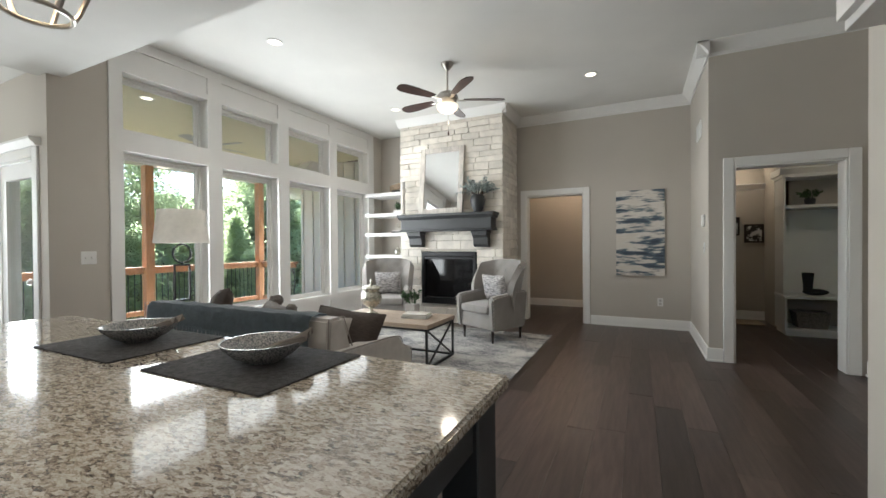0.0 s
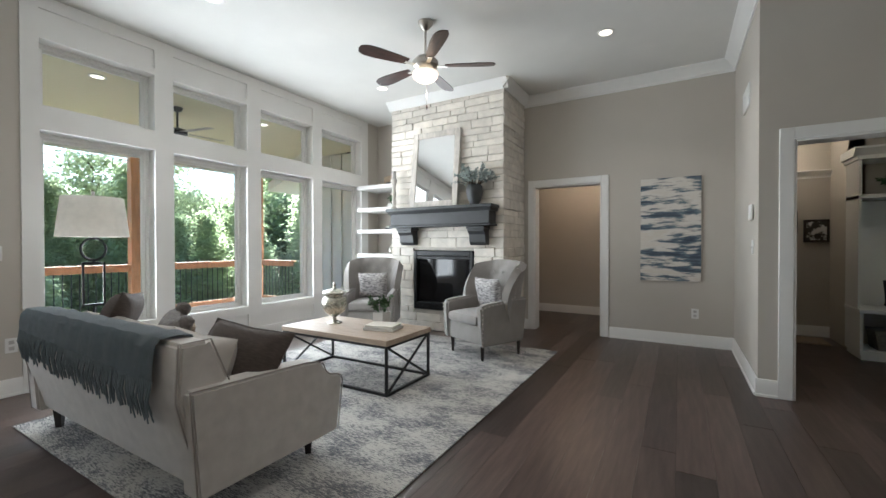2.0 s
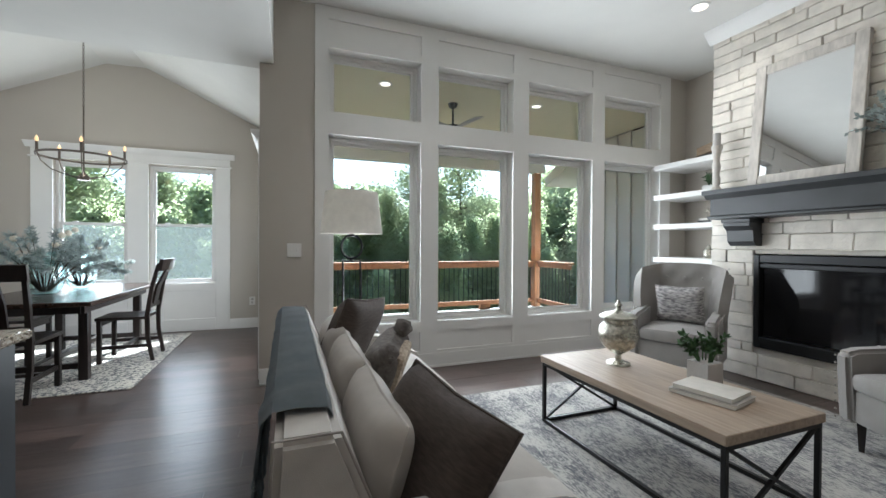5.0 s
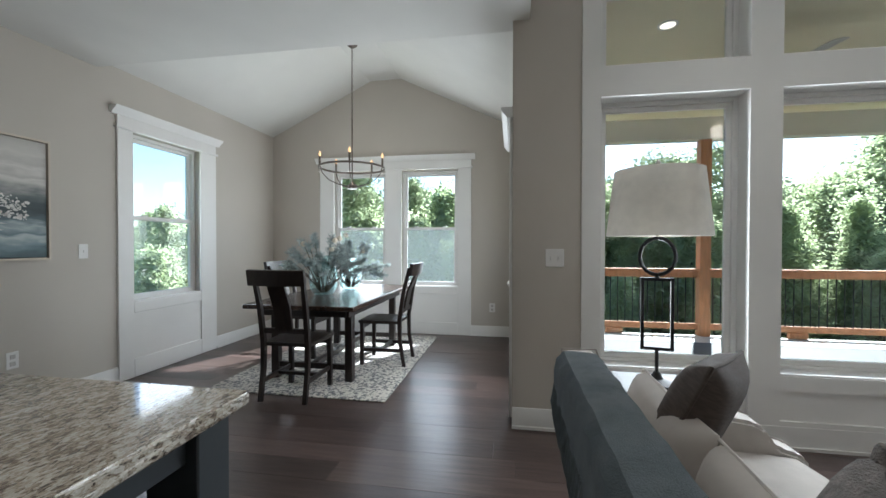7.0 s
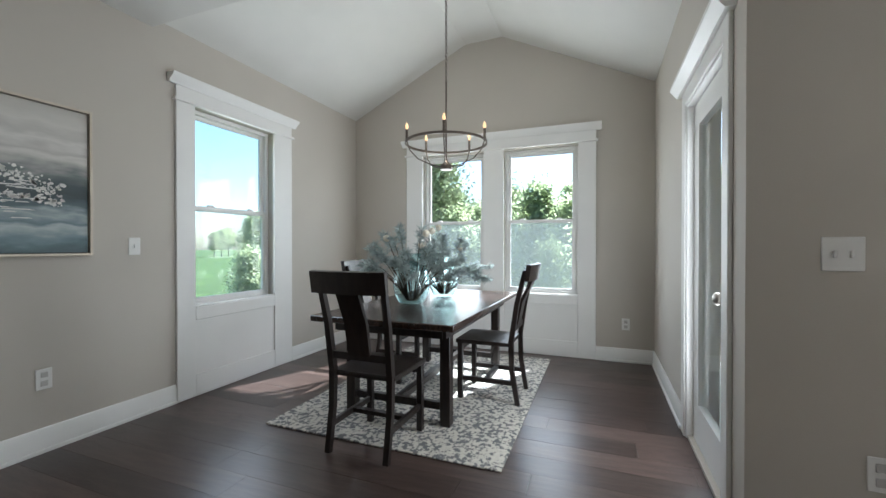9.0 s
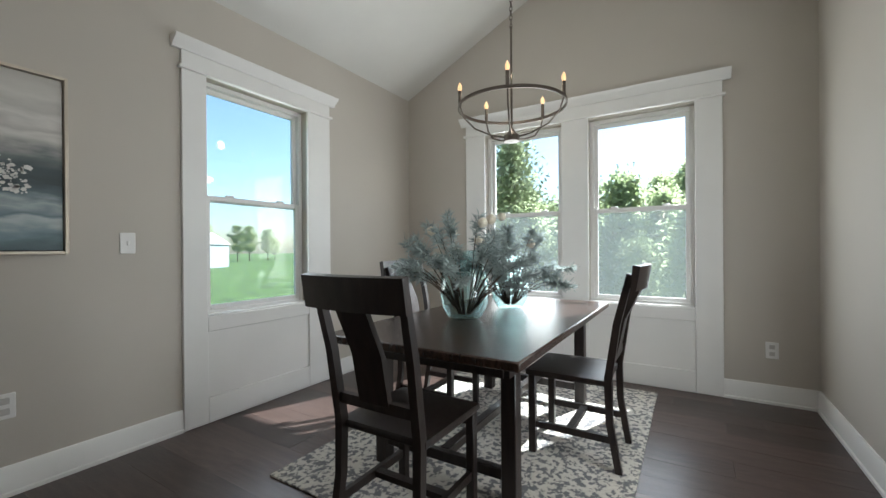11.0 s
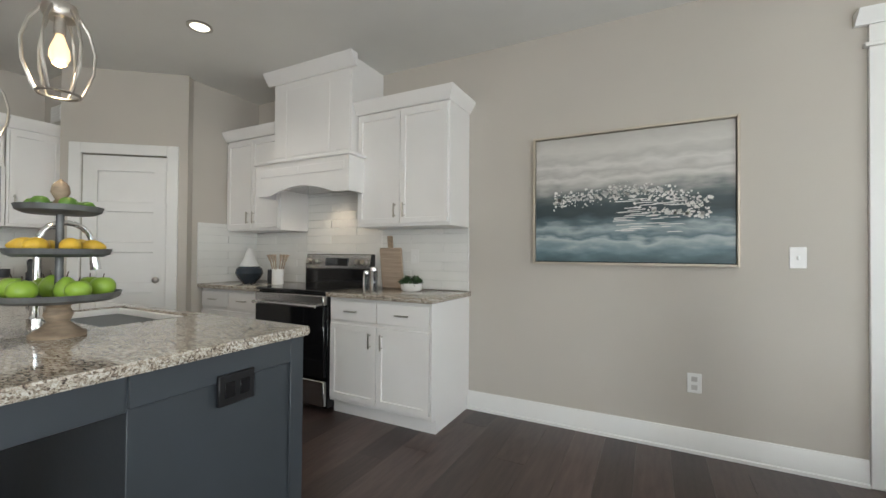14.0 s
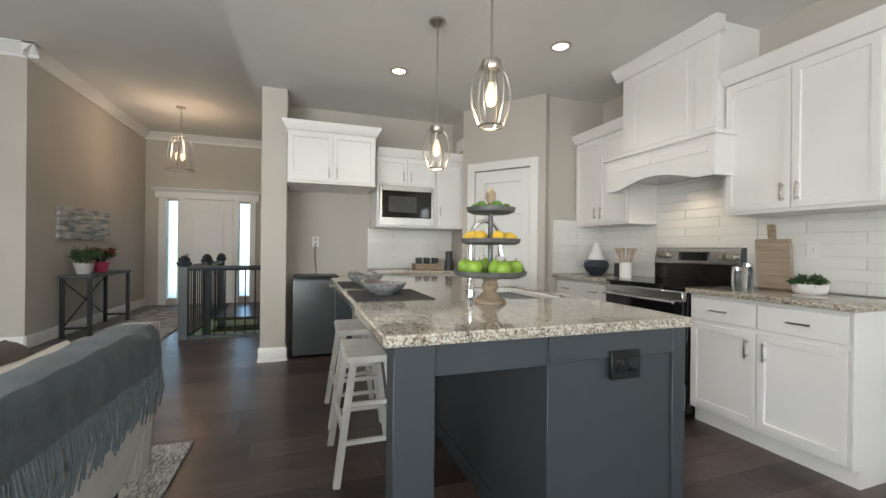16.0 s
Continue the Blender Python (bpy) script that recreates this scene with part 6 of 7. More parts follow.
def microwave_bank():
    upper(EM(1.575), 0.87, 1.80, 2.32, 0.66, 2, "white two-door cabinet over the refrigerator space", (True, True), 0.11)
    upper(EM(0.745), 0.69, 1.86, 2.18, 0.44, 2, "white two-door cabinet over the microwave", (False, False), 0.1)
    upper(EM(0.215), 0.35, 1.39, 2.18, 0.44, 1, "narrow white wall cabinet beside the microwave", (False, False), 0.2)
    e = thing("microwave_cabinet", EM(0.745), "white open cabinet box round the microwave", "cabinet")
    for q in ((-0.345, 1.39, -0.32, 1.858), (0.32, 1.39, 0.345, 1.858), (-0.32, 1.39, 0.32, 1.41)):
        part("side_panel", B(q[0], -0.44, q[1], q[2], 0, q[3]), CABINET, e)
    e = thing("microwave", EM(0.745), "built-in stainless steel microwave with black window", "microwave")
    part("body", B(-0.318, -0.43, 1.412, 0.318, -0.05, 1.856), GLOSSBLACK, e)
    bm = bmesh.new()
    for q in ((-0.318, 1.412, -0.285, 1.856), (0.285, 1.412, 0.318, 1.856), (-0.285, 1.412, 0.285, 1.50), (-0.285, 1.80, 0.285, 1.856)):
        box(bm, q[0], -0.455, q[1], q[2], -0.43, q[3], 0.003)
    part("trim_frame", bm, STEEL, e, "stainless trim")
    part("door_glass", B(-0.28, -0.445, 1.51, 0.28, -0.432, 1.79, bevel=0.003), GLOSSBLACK, e)
    part("window", B(-0.21, -0.448, 1.56, 0.11, -0.445, 1.74), material("microwave_mesh_window", (0.05, 0.05, 0.055), 0.2), e)


microwave_bank()
e = thing("mini_fridge", pose(1.16, 1.72, 0, 0, 0, -90), "small dark grey refrigerator in the alcove", "refrigerator")
DARKSTEEL = material("dark_grey_enamel", (0.10, 0.105, 0.11), 0.35, metal=0.3, vary=0.06)
part("body", B(-0.23, 0.04, 0.02, 0.23, 0.44, 0.83, bevel=0.012, seg=2), DARKSTEEL, e)
part("door", B(-0.23, -0.02, 0.03, 0.23, 0.035, 0.815, bevel=0.012, seg=2), DARKSTEEL, e)
part("top_cap", B(-0.23, -0.02, 0.832, 0.23, 0.44, 0.85, bevel=0.005), BLACK, e)
part("badge", B(0.13, -0.024, 0.74, 0.19, -0.0205, 0.76), STEEL, e)
for q in ((-0.2, 0.06), (0.2, 0.06), (-0.2, 0.4), (0.2, 0.4)):
    part("foot", lathe(bmesh.new(), [(0.015, 0), (0.015, 0.03)], 10, *q), BLACK, e)
plate(pose(KX, 1.72, 1.22, 0, 0, -90), 0)
solo("power_cord", tube(bmesh.new(), [(KX - 0.015, 1.72, 1.19), (KX - 0.03, 1.73, 1.05), (KX - 0.02, 1.71, 0.9), (KX - 0.02, 1.72, 0.6)], 0.004, 6), BLACK, I4, "black power cord of the fridge", "cable")
e = thing("wall_vent", pose(1.36, 0.033, 2.42, 0, 0, 180), "small white wall grille by the pantry", "vent")
part("vent_frame", B(-0.1, -0.012, -0.07, 0.1, 0, 0.07, bevel=0.004), WHITE, e)
for k in range(4):
    part("slat", B(-0.085, -0.016, -0.05 + k * 0.026, 0.085, -0.012, -0.036 + k * 0.026), PLASTIC, e)


def kitchen_island():
    e = thing("kitchen_island", I4, "slate blue kitchen island with corner legs", "island")
    x0, x1, y0, y1 = -2.165, 0.185, 0.455, 1.635
    part("cabinet_body", B(x0 + 0.06, y0 + 0.03, 0.0, x1 - 0.06, 1.05, 0.868), SLATE, e)
    for x, s in ((x0 + 0.04, -1), (x1 - 0.04, 1)):
        a, b = sorted((x, x - s * 0.02))
        part("end_panel", B(a, y0 + 0.012, 0.0, b, 1.07, 0.868, bevel=0.002), SLATE, e)
        a2, b2 = sorted((x + s * 0.012, x))
        part("end_stile", B(a2, y0 + 0.012, 0.0, b2, y0 + 0.075, 0.868, bevel=0.002), SLATE, e)
        part("end_rail", B(a2, y0 + 0.075, 0.775, b2, 1.07, 0.868, bevel=0.002), SLATE, e)
        lx0, lx1 = sorted((x + s * 0.012, x - s * 0.085))
        part("leg", B(lx0, 1.47, 0.0, lx1, 1.60, 0.868, bevel=0.004), SLATE, e)
        part("apron_end", B(a, 1.07, 0.765, b, 1.47, 0.868, bevel=0.002), SLATE, e)
    part("apron", B(x0 + 0.13, 1.55, 0.79, x1 - 0.13, 1.575, 0.868), SLATE, e)
    part("baseboard", B(x0 + 0.05, 1.05, 0, x1 - 0.05, 1.062, 0.09), SLATE, e)
    part("back_panel", B(x0 + 0.06, 1.05, 0.09, x1 - 0.06, 1.055, 0.868), SLATE, e)
    for x in (-0.9, -0.2):
        shaker(e, x - 0.3, x + 0.3, 0.12, 0.85, y0 + 0.03, None, SLATE)
    o = part("power_outlet", B(x0 + 0.012, 0.70, 0.70, x0 + 0.026, 0.83, 0.80, bevel=0.003), BLACK, e, "black double outlet on the end panel")
    for y in (0.738, 0.792):
        part("socket", B(x0 + 0.009, y - 0.018, 0.725, x0 + 0.012, y + 0.018, 0.775, bevel=0.001), GLOSSBLACK, o)
    # top with the sink cut out
    sx0, sx1, sy0, sy1 = -1.50, -0.85, y0 + 0.06, 0.86
    bm = bmesh.new()
    for q in ((x0, y0, sx0, y1), (sx1, y0, x1, y1), (sx0, y0, sx1, sy0), (sx0, sy1, sx1, y1)):
        box(bm, q[0], q[1], 0.87, q[2], q[3], 0.905)
    bmesh.ops.remove_doubles(bm, verts=bm.verts[:], dist=0.0005)
    inner = [f for f in bm.faces if abs(f.normal.z) < 0.5 and sum(1 for g in bm.faces if g is not f and (g.calc_center_median() - f.calc_center_median()).length < 1e-4)]
    bmesh.ops.delete(bm, geom=inner, context="FACES")
    es = [ed for ed in bm.edges if len(ed.link_faces) == 2 and ed.calc_face_angle(0) > 1]
    bmesh.ops.bevel(bm, geom=es, offset=0.007, segments=3, affect="EDGES")
    solo("island_top", bm, GRANITE, I4, "polished speckled granite island worktop", "countertop")
    s = thing("sink", pose((sx0 + sx1) / 2, (sy0 + sy1) / 2, 0.70), "white fireclay sink set in the island", "sink")
    w, d = (sx1 - sx0) / 2, (sy1 - sy0) / 2
    bm = bmesh.new()
    box(bm, -w, -d, 0, w, d, 0.015)
    for q in ((-w, -d, -w + 0.02, d), (w - 0.02, -d, w, d), (-w + 0.02, -d, w - 0.02, -d + 0.02), (-w + 0.02, d - 0.02, w - 0.02, d)):
        box(bm, q[0], q[1], 0.015, q[2], q[3], 0.196, 0.004)
    part("basin", bm, CERAMIC, s)
    part("drain", lathe(bmesh.new(), [(0.04, 0.016), (0.04, 0.019)], 16), STEEL, s)
    f = thing("faucet", pose(-1.17, 0.95, 0.905), "chrome gooseneck pull-down kitchen faucet", "faucet")
    part("base", lathe(bmesh.new(), [(0.028, 0), (0.028, 0.02), (0.02, 0.03), (0.018, 0.10), (0.015, 0.12)], 18), CHROME, f)
    pts = [(0, 0, 0.1), (0, 0, 0.32)] + [(0, -0.09 + 0.09 * math.cos(a), 0.32 + 0.09 * math.sin(a)) for a in [math.pi * k / 10 for k in range(1, 11)]] + [(0, -0.185, 0.29)]
    part("spout", tube(bmesh.new(), pts, 0.012, 12), CHROME, f)
    part("spray_head", tube(bmesh.new(), [(0, -0.183, 0.30), (0, -0.195, 0.21)], [0.016, 0.02], 14), CHROME, f)
    part("lever", tube(bmesh.new(), [(0.02, 0, 0.07), (0.06, 0, 0.09), (0.10, 0, 0.10)], 0.006, 8), CHROME, f)


kitchen_island()


def bar_stool(x, y):
    e = thing("bar_stool", pose(x, y, 0), "white painted wooden saddle-seat bar stool", "stool", "stools at the island")
    bm = bmesh.new()
    n = 10
    rows = []
    for i in range(n + 1):
        u = 2 * i / n - 1
        z = 0.60 + 0.018 * u * u
        rows.append([bm.verts.new((u * 0.215, s * 0.12, z + dz)) for s, dz in ((-1, -0.035), (1, -0.035), (1, 0), (-1, 0))])
    for a, b in zip(rows, rows[1:]):
        for j in range(4):
            bm.faces.new((a[j], b[j], b[(j + 1) % 4], a[(j + 1) % 4]))
    bm.faces.new(rows[0]); bm.faces.new(rows[-1][::-1])
    bmesh.ops.recalc_face_normals(bm, faces=bm.faces[:])
    bmesh.ops.bevel(bm, geom=[ed for ed in bm.edges if ed.calc_face_angle(0) > 0.6], offset=0.008, segments=2, affect="EDGES")
    part("seat", bm, WHITEWOOD, e)
    for sx in (-1, 1):
        for sy in (-1, 1):
            part("leg", tube(bmesh.new(), [(sx * 0.225, sy * 0.165, 0), (sx * 0.175, sy * 0.085, 0.58)], 0.024, 4), WHITEWOOD, e)
        part("side_rung", tube(bmesh.new(), [(sx * 0.207, -0.14, 0.20), (sx * 0.207, 0.14, 0.20)], 0.014, 4), WHITEWOOD, e)
        part("side_rung", tube(bmesh.new(), [(sx * 0.192, -0.11, 0.38), (sx * 0.192, 0.11, 0.38)], 0.014, 4), WHITEWOOD, e)
    for sy in (-1, 1):
        part("long_rung", tube(bmesh.new(), [(-0.20, sy * 0.135, 0.25), (0.20, sy * 0.135, 0.25)], 0.014, 4), WHITEWOOD, e)


WHITEWOOD = material("worn_white_painted_wood", (0.72, 0.70, 0.66), 0.5, vary=0.06, scale=8, bump=0.1, bump_scale=40)
bar_stool(-1.07, 1.525)
bar_stool(-0.40, 1.51)


def pendant(x, y):
    e = thing("pendant_lamp", pose(x, y, HK - 0.04), "nickel cage pendant with lit bulb over the island", "pendant light", "pendants over the island")
    part("canopy", lathe(bmesh.new(), [(0.06, 0.04), (0.06, 0.025), (0.045, 0.01), (0.012, -0.005)], 24), NICKEL, e)
    part("rod", tube(bmesh.new(), [(0, 0, 0.0), (0, 0, -0.70)], 0.006), NICKEL, e)
    part("cap", lathe(bmesh.new(), [(0.012, -0.69), (0.045, -0.70), (0.05, -0.73), (0.042, -0.745)], 24), NICKEL, e)
    for k in range(6):
        a = radians(15 + 60 * k)
        pts = [(r * math.cos(a), r * math.sin(a), z) for r, z in ((0.045, -0.72), (0.075, -0.77), (0.092, -0.84), (0.088, -0.91), (0.065, -0.98), (0.055, -1.0))]
        part("cage_rib", tube(bmesh.new(), pts, 0.0055, 6), NICKEL, e)
    bm = ring(bmesh.new(), 0.055, -1.0, 0.005, 28)
    part("cage_ring", bm, NICKEL, e)
    part("socket", lathe(bmesh.new(), [(0.016, -0.745), (0.016, -0.80)], 14), NICKEL, e)
    part("bulb", lathe(bmesh.new(), [(0.01, -0.80), (0.026, -0.85), (0.028, -0.875), (0.018, -0.90), (0.003, -0.908)], 16), BULB, e, "lit warm bulb")
    lamp("pendant_light", "POINT", (x, y, HK - 0.97), 0.6, (1.0, 0.72, 0.42), 0.03)


pendant(-0.58, 0.97)
pendant(-1.60, 1.04)


# things on the island
def setting_for_one(x, y, rz):
    solo("placemat", B(-0.24, -0.19, 0, 0.24, 0.19, 0.005, bevel=0.002), PLACEMAT, pose(x, y, 0.905, 0, 0, rz), "charcoal woven placemat on the island", "placemat", "place settings")
    e = thing("bowl", pose(x + 0.01, y + 0.02, 0.910), "blue and white patterned bowl on a placemat", "bowl", "place settings")
    bm = bmesh.new()
    lathe(bm, [(0.06, 0.0), (0.065, 0.006), (0.10, 0.02), (0.135, 0.05), (0.145, 0.066), (0.139, 0.066), (0.125, 0.046), (0.09, 0.02), (0.0005, 0.012)], 36, closed=False)
    part("dish", bm, BOWLGLAZE, e)
    bm = bmesh.new()
    rows = []
    for i in range(13):
        u = i / 12
        rows.append([bm.verts.new((-0.03 + 0.19 * u, -0.055 + 0.11 * v / 8 * (0.75 + 0.35 * u), 0.022 + 0.052 * u + 0.011 * math.sin(v * 1.9 + u * 3) * (0.4 + u) + 0.02 * max(0, u - 0.75))) for v in range(9)])
    for a, b in zip(rows, rows[1:]):
        for v in range(8):
            bm.faces.new((a[v], b[v], b[v + 1], a[v + 1]))
    bmesh.ops.solidify(bm, geom=bm.faces[:], thickness=0.012)
    n = part("napkin", bm, NAPKIN, e, "folded linen napkin")
    n.matrix_basis = pose(0, 0, 0.004, 0, 0, 30)
    e.scale = (0.84, 0.84, 0.92)


BOWLGLAZE = ramp_of(material("blue_white_glaze", (0.6, 0.6, 0.6), 0.25, scale=190), [(0.42, (0.12, 0.13, 0.15)), (0.5, (0.30, 0.30, 0.30)), (0.6, (0.46, 0.45, 0.43))])
setting_for_one(-0.53, 1.43, 0)
setting_for_one(-1.17, 1.425, 0)


def fruit_stand():
    e = thing("tiered_stand", pose(-1.57, 1.02, 0.905), "three-tier zinc stand on a turned wood foot", "fruit stand")
    part("foot", lathe(bmesh.new(), [(0.075, 0), (0.075, 0.012), (0.05, 0.03), (0.03, 0.05), (0.04, 0.075), (0.03, 0.10), (0.045, 0.115), (0.02, 0.12)], 24), WOODTRAY, e)
    for r, z in ((0.165, 0.12), (0.135, 0.27), (0.11, 0.415)):
        part("tray", lathe(bmesh.new(), [(r - 0.02, z), (r, z + 0.01), (r + 0.006, z + 0.028), (r, z + 0.028), (r - 0.022, z + 0.008), (0.002, z + 0.008)], 36), ZINC, e)
    part("post", lathe(bmesh.new(), [(0.012, 0.12), (0.011, 0.44)], 12), ZINC, e)
    part("finial", lathe(bmesh.new(), [(0.02, 0.43), (0.028, 0.445), (0.014, 0.465), (0.026, 0.49), (0.022, 0.515), (0.004, 0.535)], 16), WOODTRAY, e)
    g = random.Random(9)
    def fruit(name, n, r, z, size, mat, label, lo, stretch=1.0):
        for k in range(n):
            a = 2 * math.pi * k / n + g.uniform(-0.1, 0.1)
            s = size * g.uniform(0.92, 1.08)
            ob = thing(name, pose(-1.57 + r * math.cos(a), 1.02 + r * math.sin(a), 0.905 + z, 0, 0, math.degrees(a)), label, name, name + "s on the stand")
            bm = bmesh.new()
            vs = bmesh.ops.create_uvsphere(bm, u_segments=18, v_segments=12, radius=1)["verts"]
            for v in vs:
                q = v.co.copy()
                t = q.z
                k2 = 1.0
                if name == "pear":
                    k2 = 1 - 0.28 * max(0, t) ** 1.2
                    v.co = Vector((q.x * s * k2, q.y * s * k2, s + t * s * 1.25))
                elif name == "lemon":
                    tip = 1 + 0.25 * abs(q.x) ** 8
                    v.co = Vector((q.x * s * 1.3 * tip, q.y * s, s + q.z * s))
                else:
                    dent = 0.16 * math.exp(-((q.x ** 2 + q.y ** 2) * 12)) * (1 if t > 0 else 0.5)
                    v.co = Vector((q.x * s, q.y * s, s * 0.95 + (t * (1 - dent)) * s * 0.95))
            part("flesh", bm, mat, ob)
            if name in ("apple", "pear"):
                part("stalk", tube(bmesh.new(), [(0, 0, s * (1.62 if name == "apple" else 2.15)), (0.004, 0.003, s * (1.62 if name == "apple" else 2.15) + 0.02)], 0.0018, 5), BARK, ob)
    fruit("apple", 6, 0.115, 0.128, 0.038, APPLE, "green apple on the tiered stand", 0)
    fruit("pear", 2, 0.05, 0.128, 0.036, APPLE, "green pear on the tiered stand", 0)
    fruit("lemon", 6, 0.085, 0.278, 0.027, LEMON, "yellow lemon on the tiered stand", 0)
    fruit("lime", 6, 0.07, 0.423, 0.024, LIME, "dark green lime on the tiered stand", 0)


fruit_stand()

# things on the worktops
e = thing("succulent_planter", pose(-1.72, -1.02, 0.905), "green succulents in an oval white bowl", "plant")
bm = lathe(bmesh.new(), [(0.07, 0), (0.085, 0.01), (0.095, 0.06), (0.088, 0.06), (0.08, 0.045), (0.001, 0.045)], 28)
for v in bm.verts:
    v.co.y *= 0.65
part("bowl", bm, CERAMIC, e)
leaf_mesh("f", e, HOUSEPLANT, 26, 10, 0.085, 0.07, 0.032, 31, 0.045, 0.045, 0.3, 0.5)
e = thing("cutting_board", pose(-1.43, SY + 0.055, 0.905, -7, 0, 0), "wooden cutting boards leaning on the tiles", "cutting board")
part("board", B(-0.11, -0.01, 0, 0.11, 0.01, 0.34, bevel=0.006), OAK, e)
part("handle", B(-0.025, -0.01, 0.34, 0.025, 0.01, 0.44, bevel=0.006), WOODTRAY, e)
for x, h in ((-1.36, 0.15), (-1.29, 0.12)):
    e = thing("glass_canister", pose(x, -1.02, 0.905), "small clear glass canister with metal lid", "jar", "canisters on the worktop")
    part("jar", lathe(bmesh.new(), [(0.03, 0), (0.033, 0.01), (0.033, h - 0.02), (0.028, h)], 18), GLASS, e)
    part("lid", lathe(bmesh.new(), [(0.03, h), (0.03, h + 0.02), (0.01, h + 0.03)], 18), CHROME, e)
e = thing("utensil_crock", pose(-0.33, -0.95, 0.905), "white crock with wooden spoons", "utensil holder")
part("crock", lathe(bmesh.new(), [(0.05, 0), (0.052, 0.005), (0.052, 0.14), (0.046, 0.14), (0.046, 0.02), (0.001, 0.02)], 24), CERAMIC, e)
for k in range(6):
    a = k * 1.05
    sp = tube(bmesh.new(), [(0.02 * math.cos(a), 0.02 * math.sin(a), 0.02), (0.06 * math.cos(a), 0.06 * math.sin(a), 0.20), (0.085 * math.cos(a), 0.085 * math.sin(a), 0.27)], [0.005, 0.006, 0.016], 8)
    part("spoon", sp, OAK, e)
e = thing("vase", pose(0.10, -0.98, 0.905), "teardrop vase, dark blue below and cream above", "vase")
part("body", lathe(bmesh.new(), [(0.06, 0), (0.10, 0.04), (0.125, 0.09), (0.115, 0.135), (0.09, 0.155)], 32), material("navy_vase_glaze", (0.03, 0.042, 0.058), 0.2), e)
part("neck", lathe(bmesh.new(), [(0.0895, 0.156), (0.055, 0.22), (0.025, 0.31), (0.018, 0.33)], 32), CERAMIC, e, "cream upper half")
solo("knife_block", B(-0.05, -0.04, 0, 0.05, 0.04, 0.13, bevel=0.008), CHARCOAL, pose(-0.16, -1.05, 0.905), "small black block on the worktop", "knife block")
e = thing("storage_basket", pose(1.36, 0.45, 0.905), "rustic wooden caddy with dark mugs", "basket")
part("box", B(-0.10, -0.16, 0, 0.10, 0.16, 0.07, bevel=0.005), WOODTRAY, e)
for y in (-0.1, 0.0, 0.1):
    part("mug", lathe(bmesh.new(), [(0.035, 0.07), (0.04, 0.10), (0.04, 0.14), (0.036, 0.14), (0.034, 0.09), (0.001, 0.09)], 18, 0, y), CHARCOAL, e)
solo("coffee_grinder", lathe(bmesh.new(), [(0.05, 0), (0.05, 0.10), (0.04, 0.12), (0.045, 0.2), (0.03, 0.22)], 20), CHARCOAL, pose(1.35, 0.17, 0.905), "dark coffee pot on the worktop", "coffee pot")
plate(pose(-1.62, SY + 0.012, 1.17, 0, 0, 180), 1)


# ---- entry ----
e = thing("front_door", pose(FX, 3.66, 0, 0, 0, -90), "white panelled front door between frosted sidelights", "door")
part("leaf", B(-0.44, -0.04, 0.01, 0.44, -0.002, 2.08, bevel=0.004), WHITE, e)
part("panel_moulding", B(-0.27, -0.052, 1.05, 0.27, -0.04, 1.85, bevel=0.008), WHITE, e)
part("panel_moulding", B(-0.27, -0.052, 0.2, 0.27, -0.04, 0.9, bevel=0.008), WHITE, e)
for q in ((-0.54, -0.441), (0.441, 0.545), (-0.86, -0.73), (0.75, 0.86)):
    part("jamb_board", B(q[0], -0.025, 0.0, q[1], -0.0015, 2.09), WHITE, e)
part("head_board", B(-0.92, -0.03, 2.09, 0.92, -0.0015, 2.22, bevel=0.003), WHITE, e)
part("crown", prism(bmesh.new(), [(-0.001, 2.22), (-0.04, 2.22), (-0.085, 2.27), (-0.085, 2.29), (-0.001, 2.29)], "x", -0.97, 0.97), WHITE, e)
part("door_knob", blob(bmesh.new(), (-0.36, -0.075, 0.98), 0.03, 0.03, 0.03), NICKEL, e)
FROST = glass("frosted_sidelight_glass", (0.85, 0.93, 0.95), 0.35)
for y, w in ((3.01, 0.20), (4.296, 0.186)):
    s = setting("window_12" if y < 3 else "window_13", B(FX + 0.05, y - w / 2, 0.12, FX + 0.06, y + w / 2, 2.05), FROST, "tall frosted sidelight beside the front door", "window")
    s.visible_shadow = False
e = thing("entry_lantern", pose(4.1, 3.70, HL), "nickel cage lantern with candle bulbs, lit", "pendant light")
part("canopy", lathe(bmesh.new(), [(0.07, 0), (0.06, -0.02), (0.01, -0.03)], 20), NICKEL, e)
part("rod", tube(bmesh.new(), [(0, 0, -0.02), (0, 0, -0.95)], 0.007), NICKEL, e)
for k in range(6):
    a = math.pi * k / 3
    part("cage_rib", tube(bmesh.new(), [(r * math.cos(a), r * math.sin(a), z) for r, z in ((0.02, -0.45), (0.12, -0.50), (0.17, -0.60), (0.18, -0.75), (0.18, -1.0))], 0.006, 6), NICKEL, e)
part("cage_ring", ring(bmesh.new(), 0.19, -1.0, 0.012, 32), NICKEL, e)
for k in range(3):
    a = 2 * math.pi * k / 3
    part("bulb", lathe(bmesh.new(), [(0.008, -0.84), (0.02, -0.80), (0.016, -0.76), (0.003, -0.73)], 12, 0.06 * math.cos(a), 0.06 * math.sin(a)), BULB, e, "lit candle bulb")
    part("candle_sleeve", lathe(bmesh.new(), [(0.014, -0.94), (0.014, -0.84)], 10, 0.06 * math.cos(a), 0.06 * math.sin(a)), NICKEL, e)
lamp("entry_light", "POINT", (4.1, 3.70, HL - 0.68), 2.6, (1.0, 0.66, 0.40), 0.06)
canvas("landscape_painting", pose(3.70, EY, 1.44, 0, 0, 0), 1.40, 0.42, ART2, "long pale misty landscape canvas over the console")
e = thing("console_table", pose(3.55, 4.53, 0), "dark wood and black metal console table", "table")
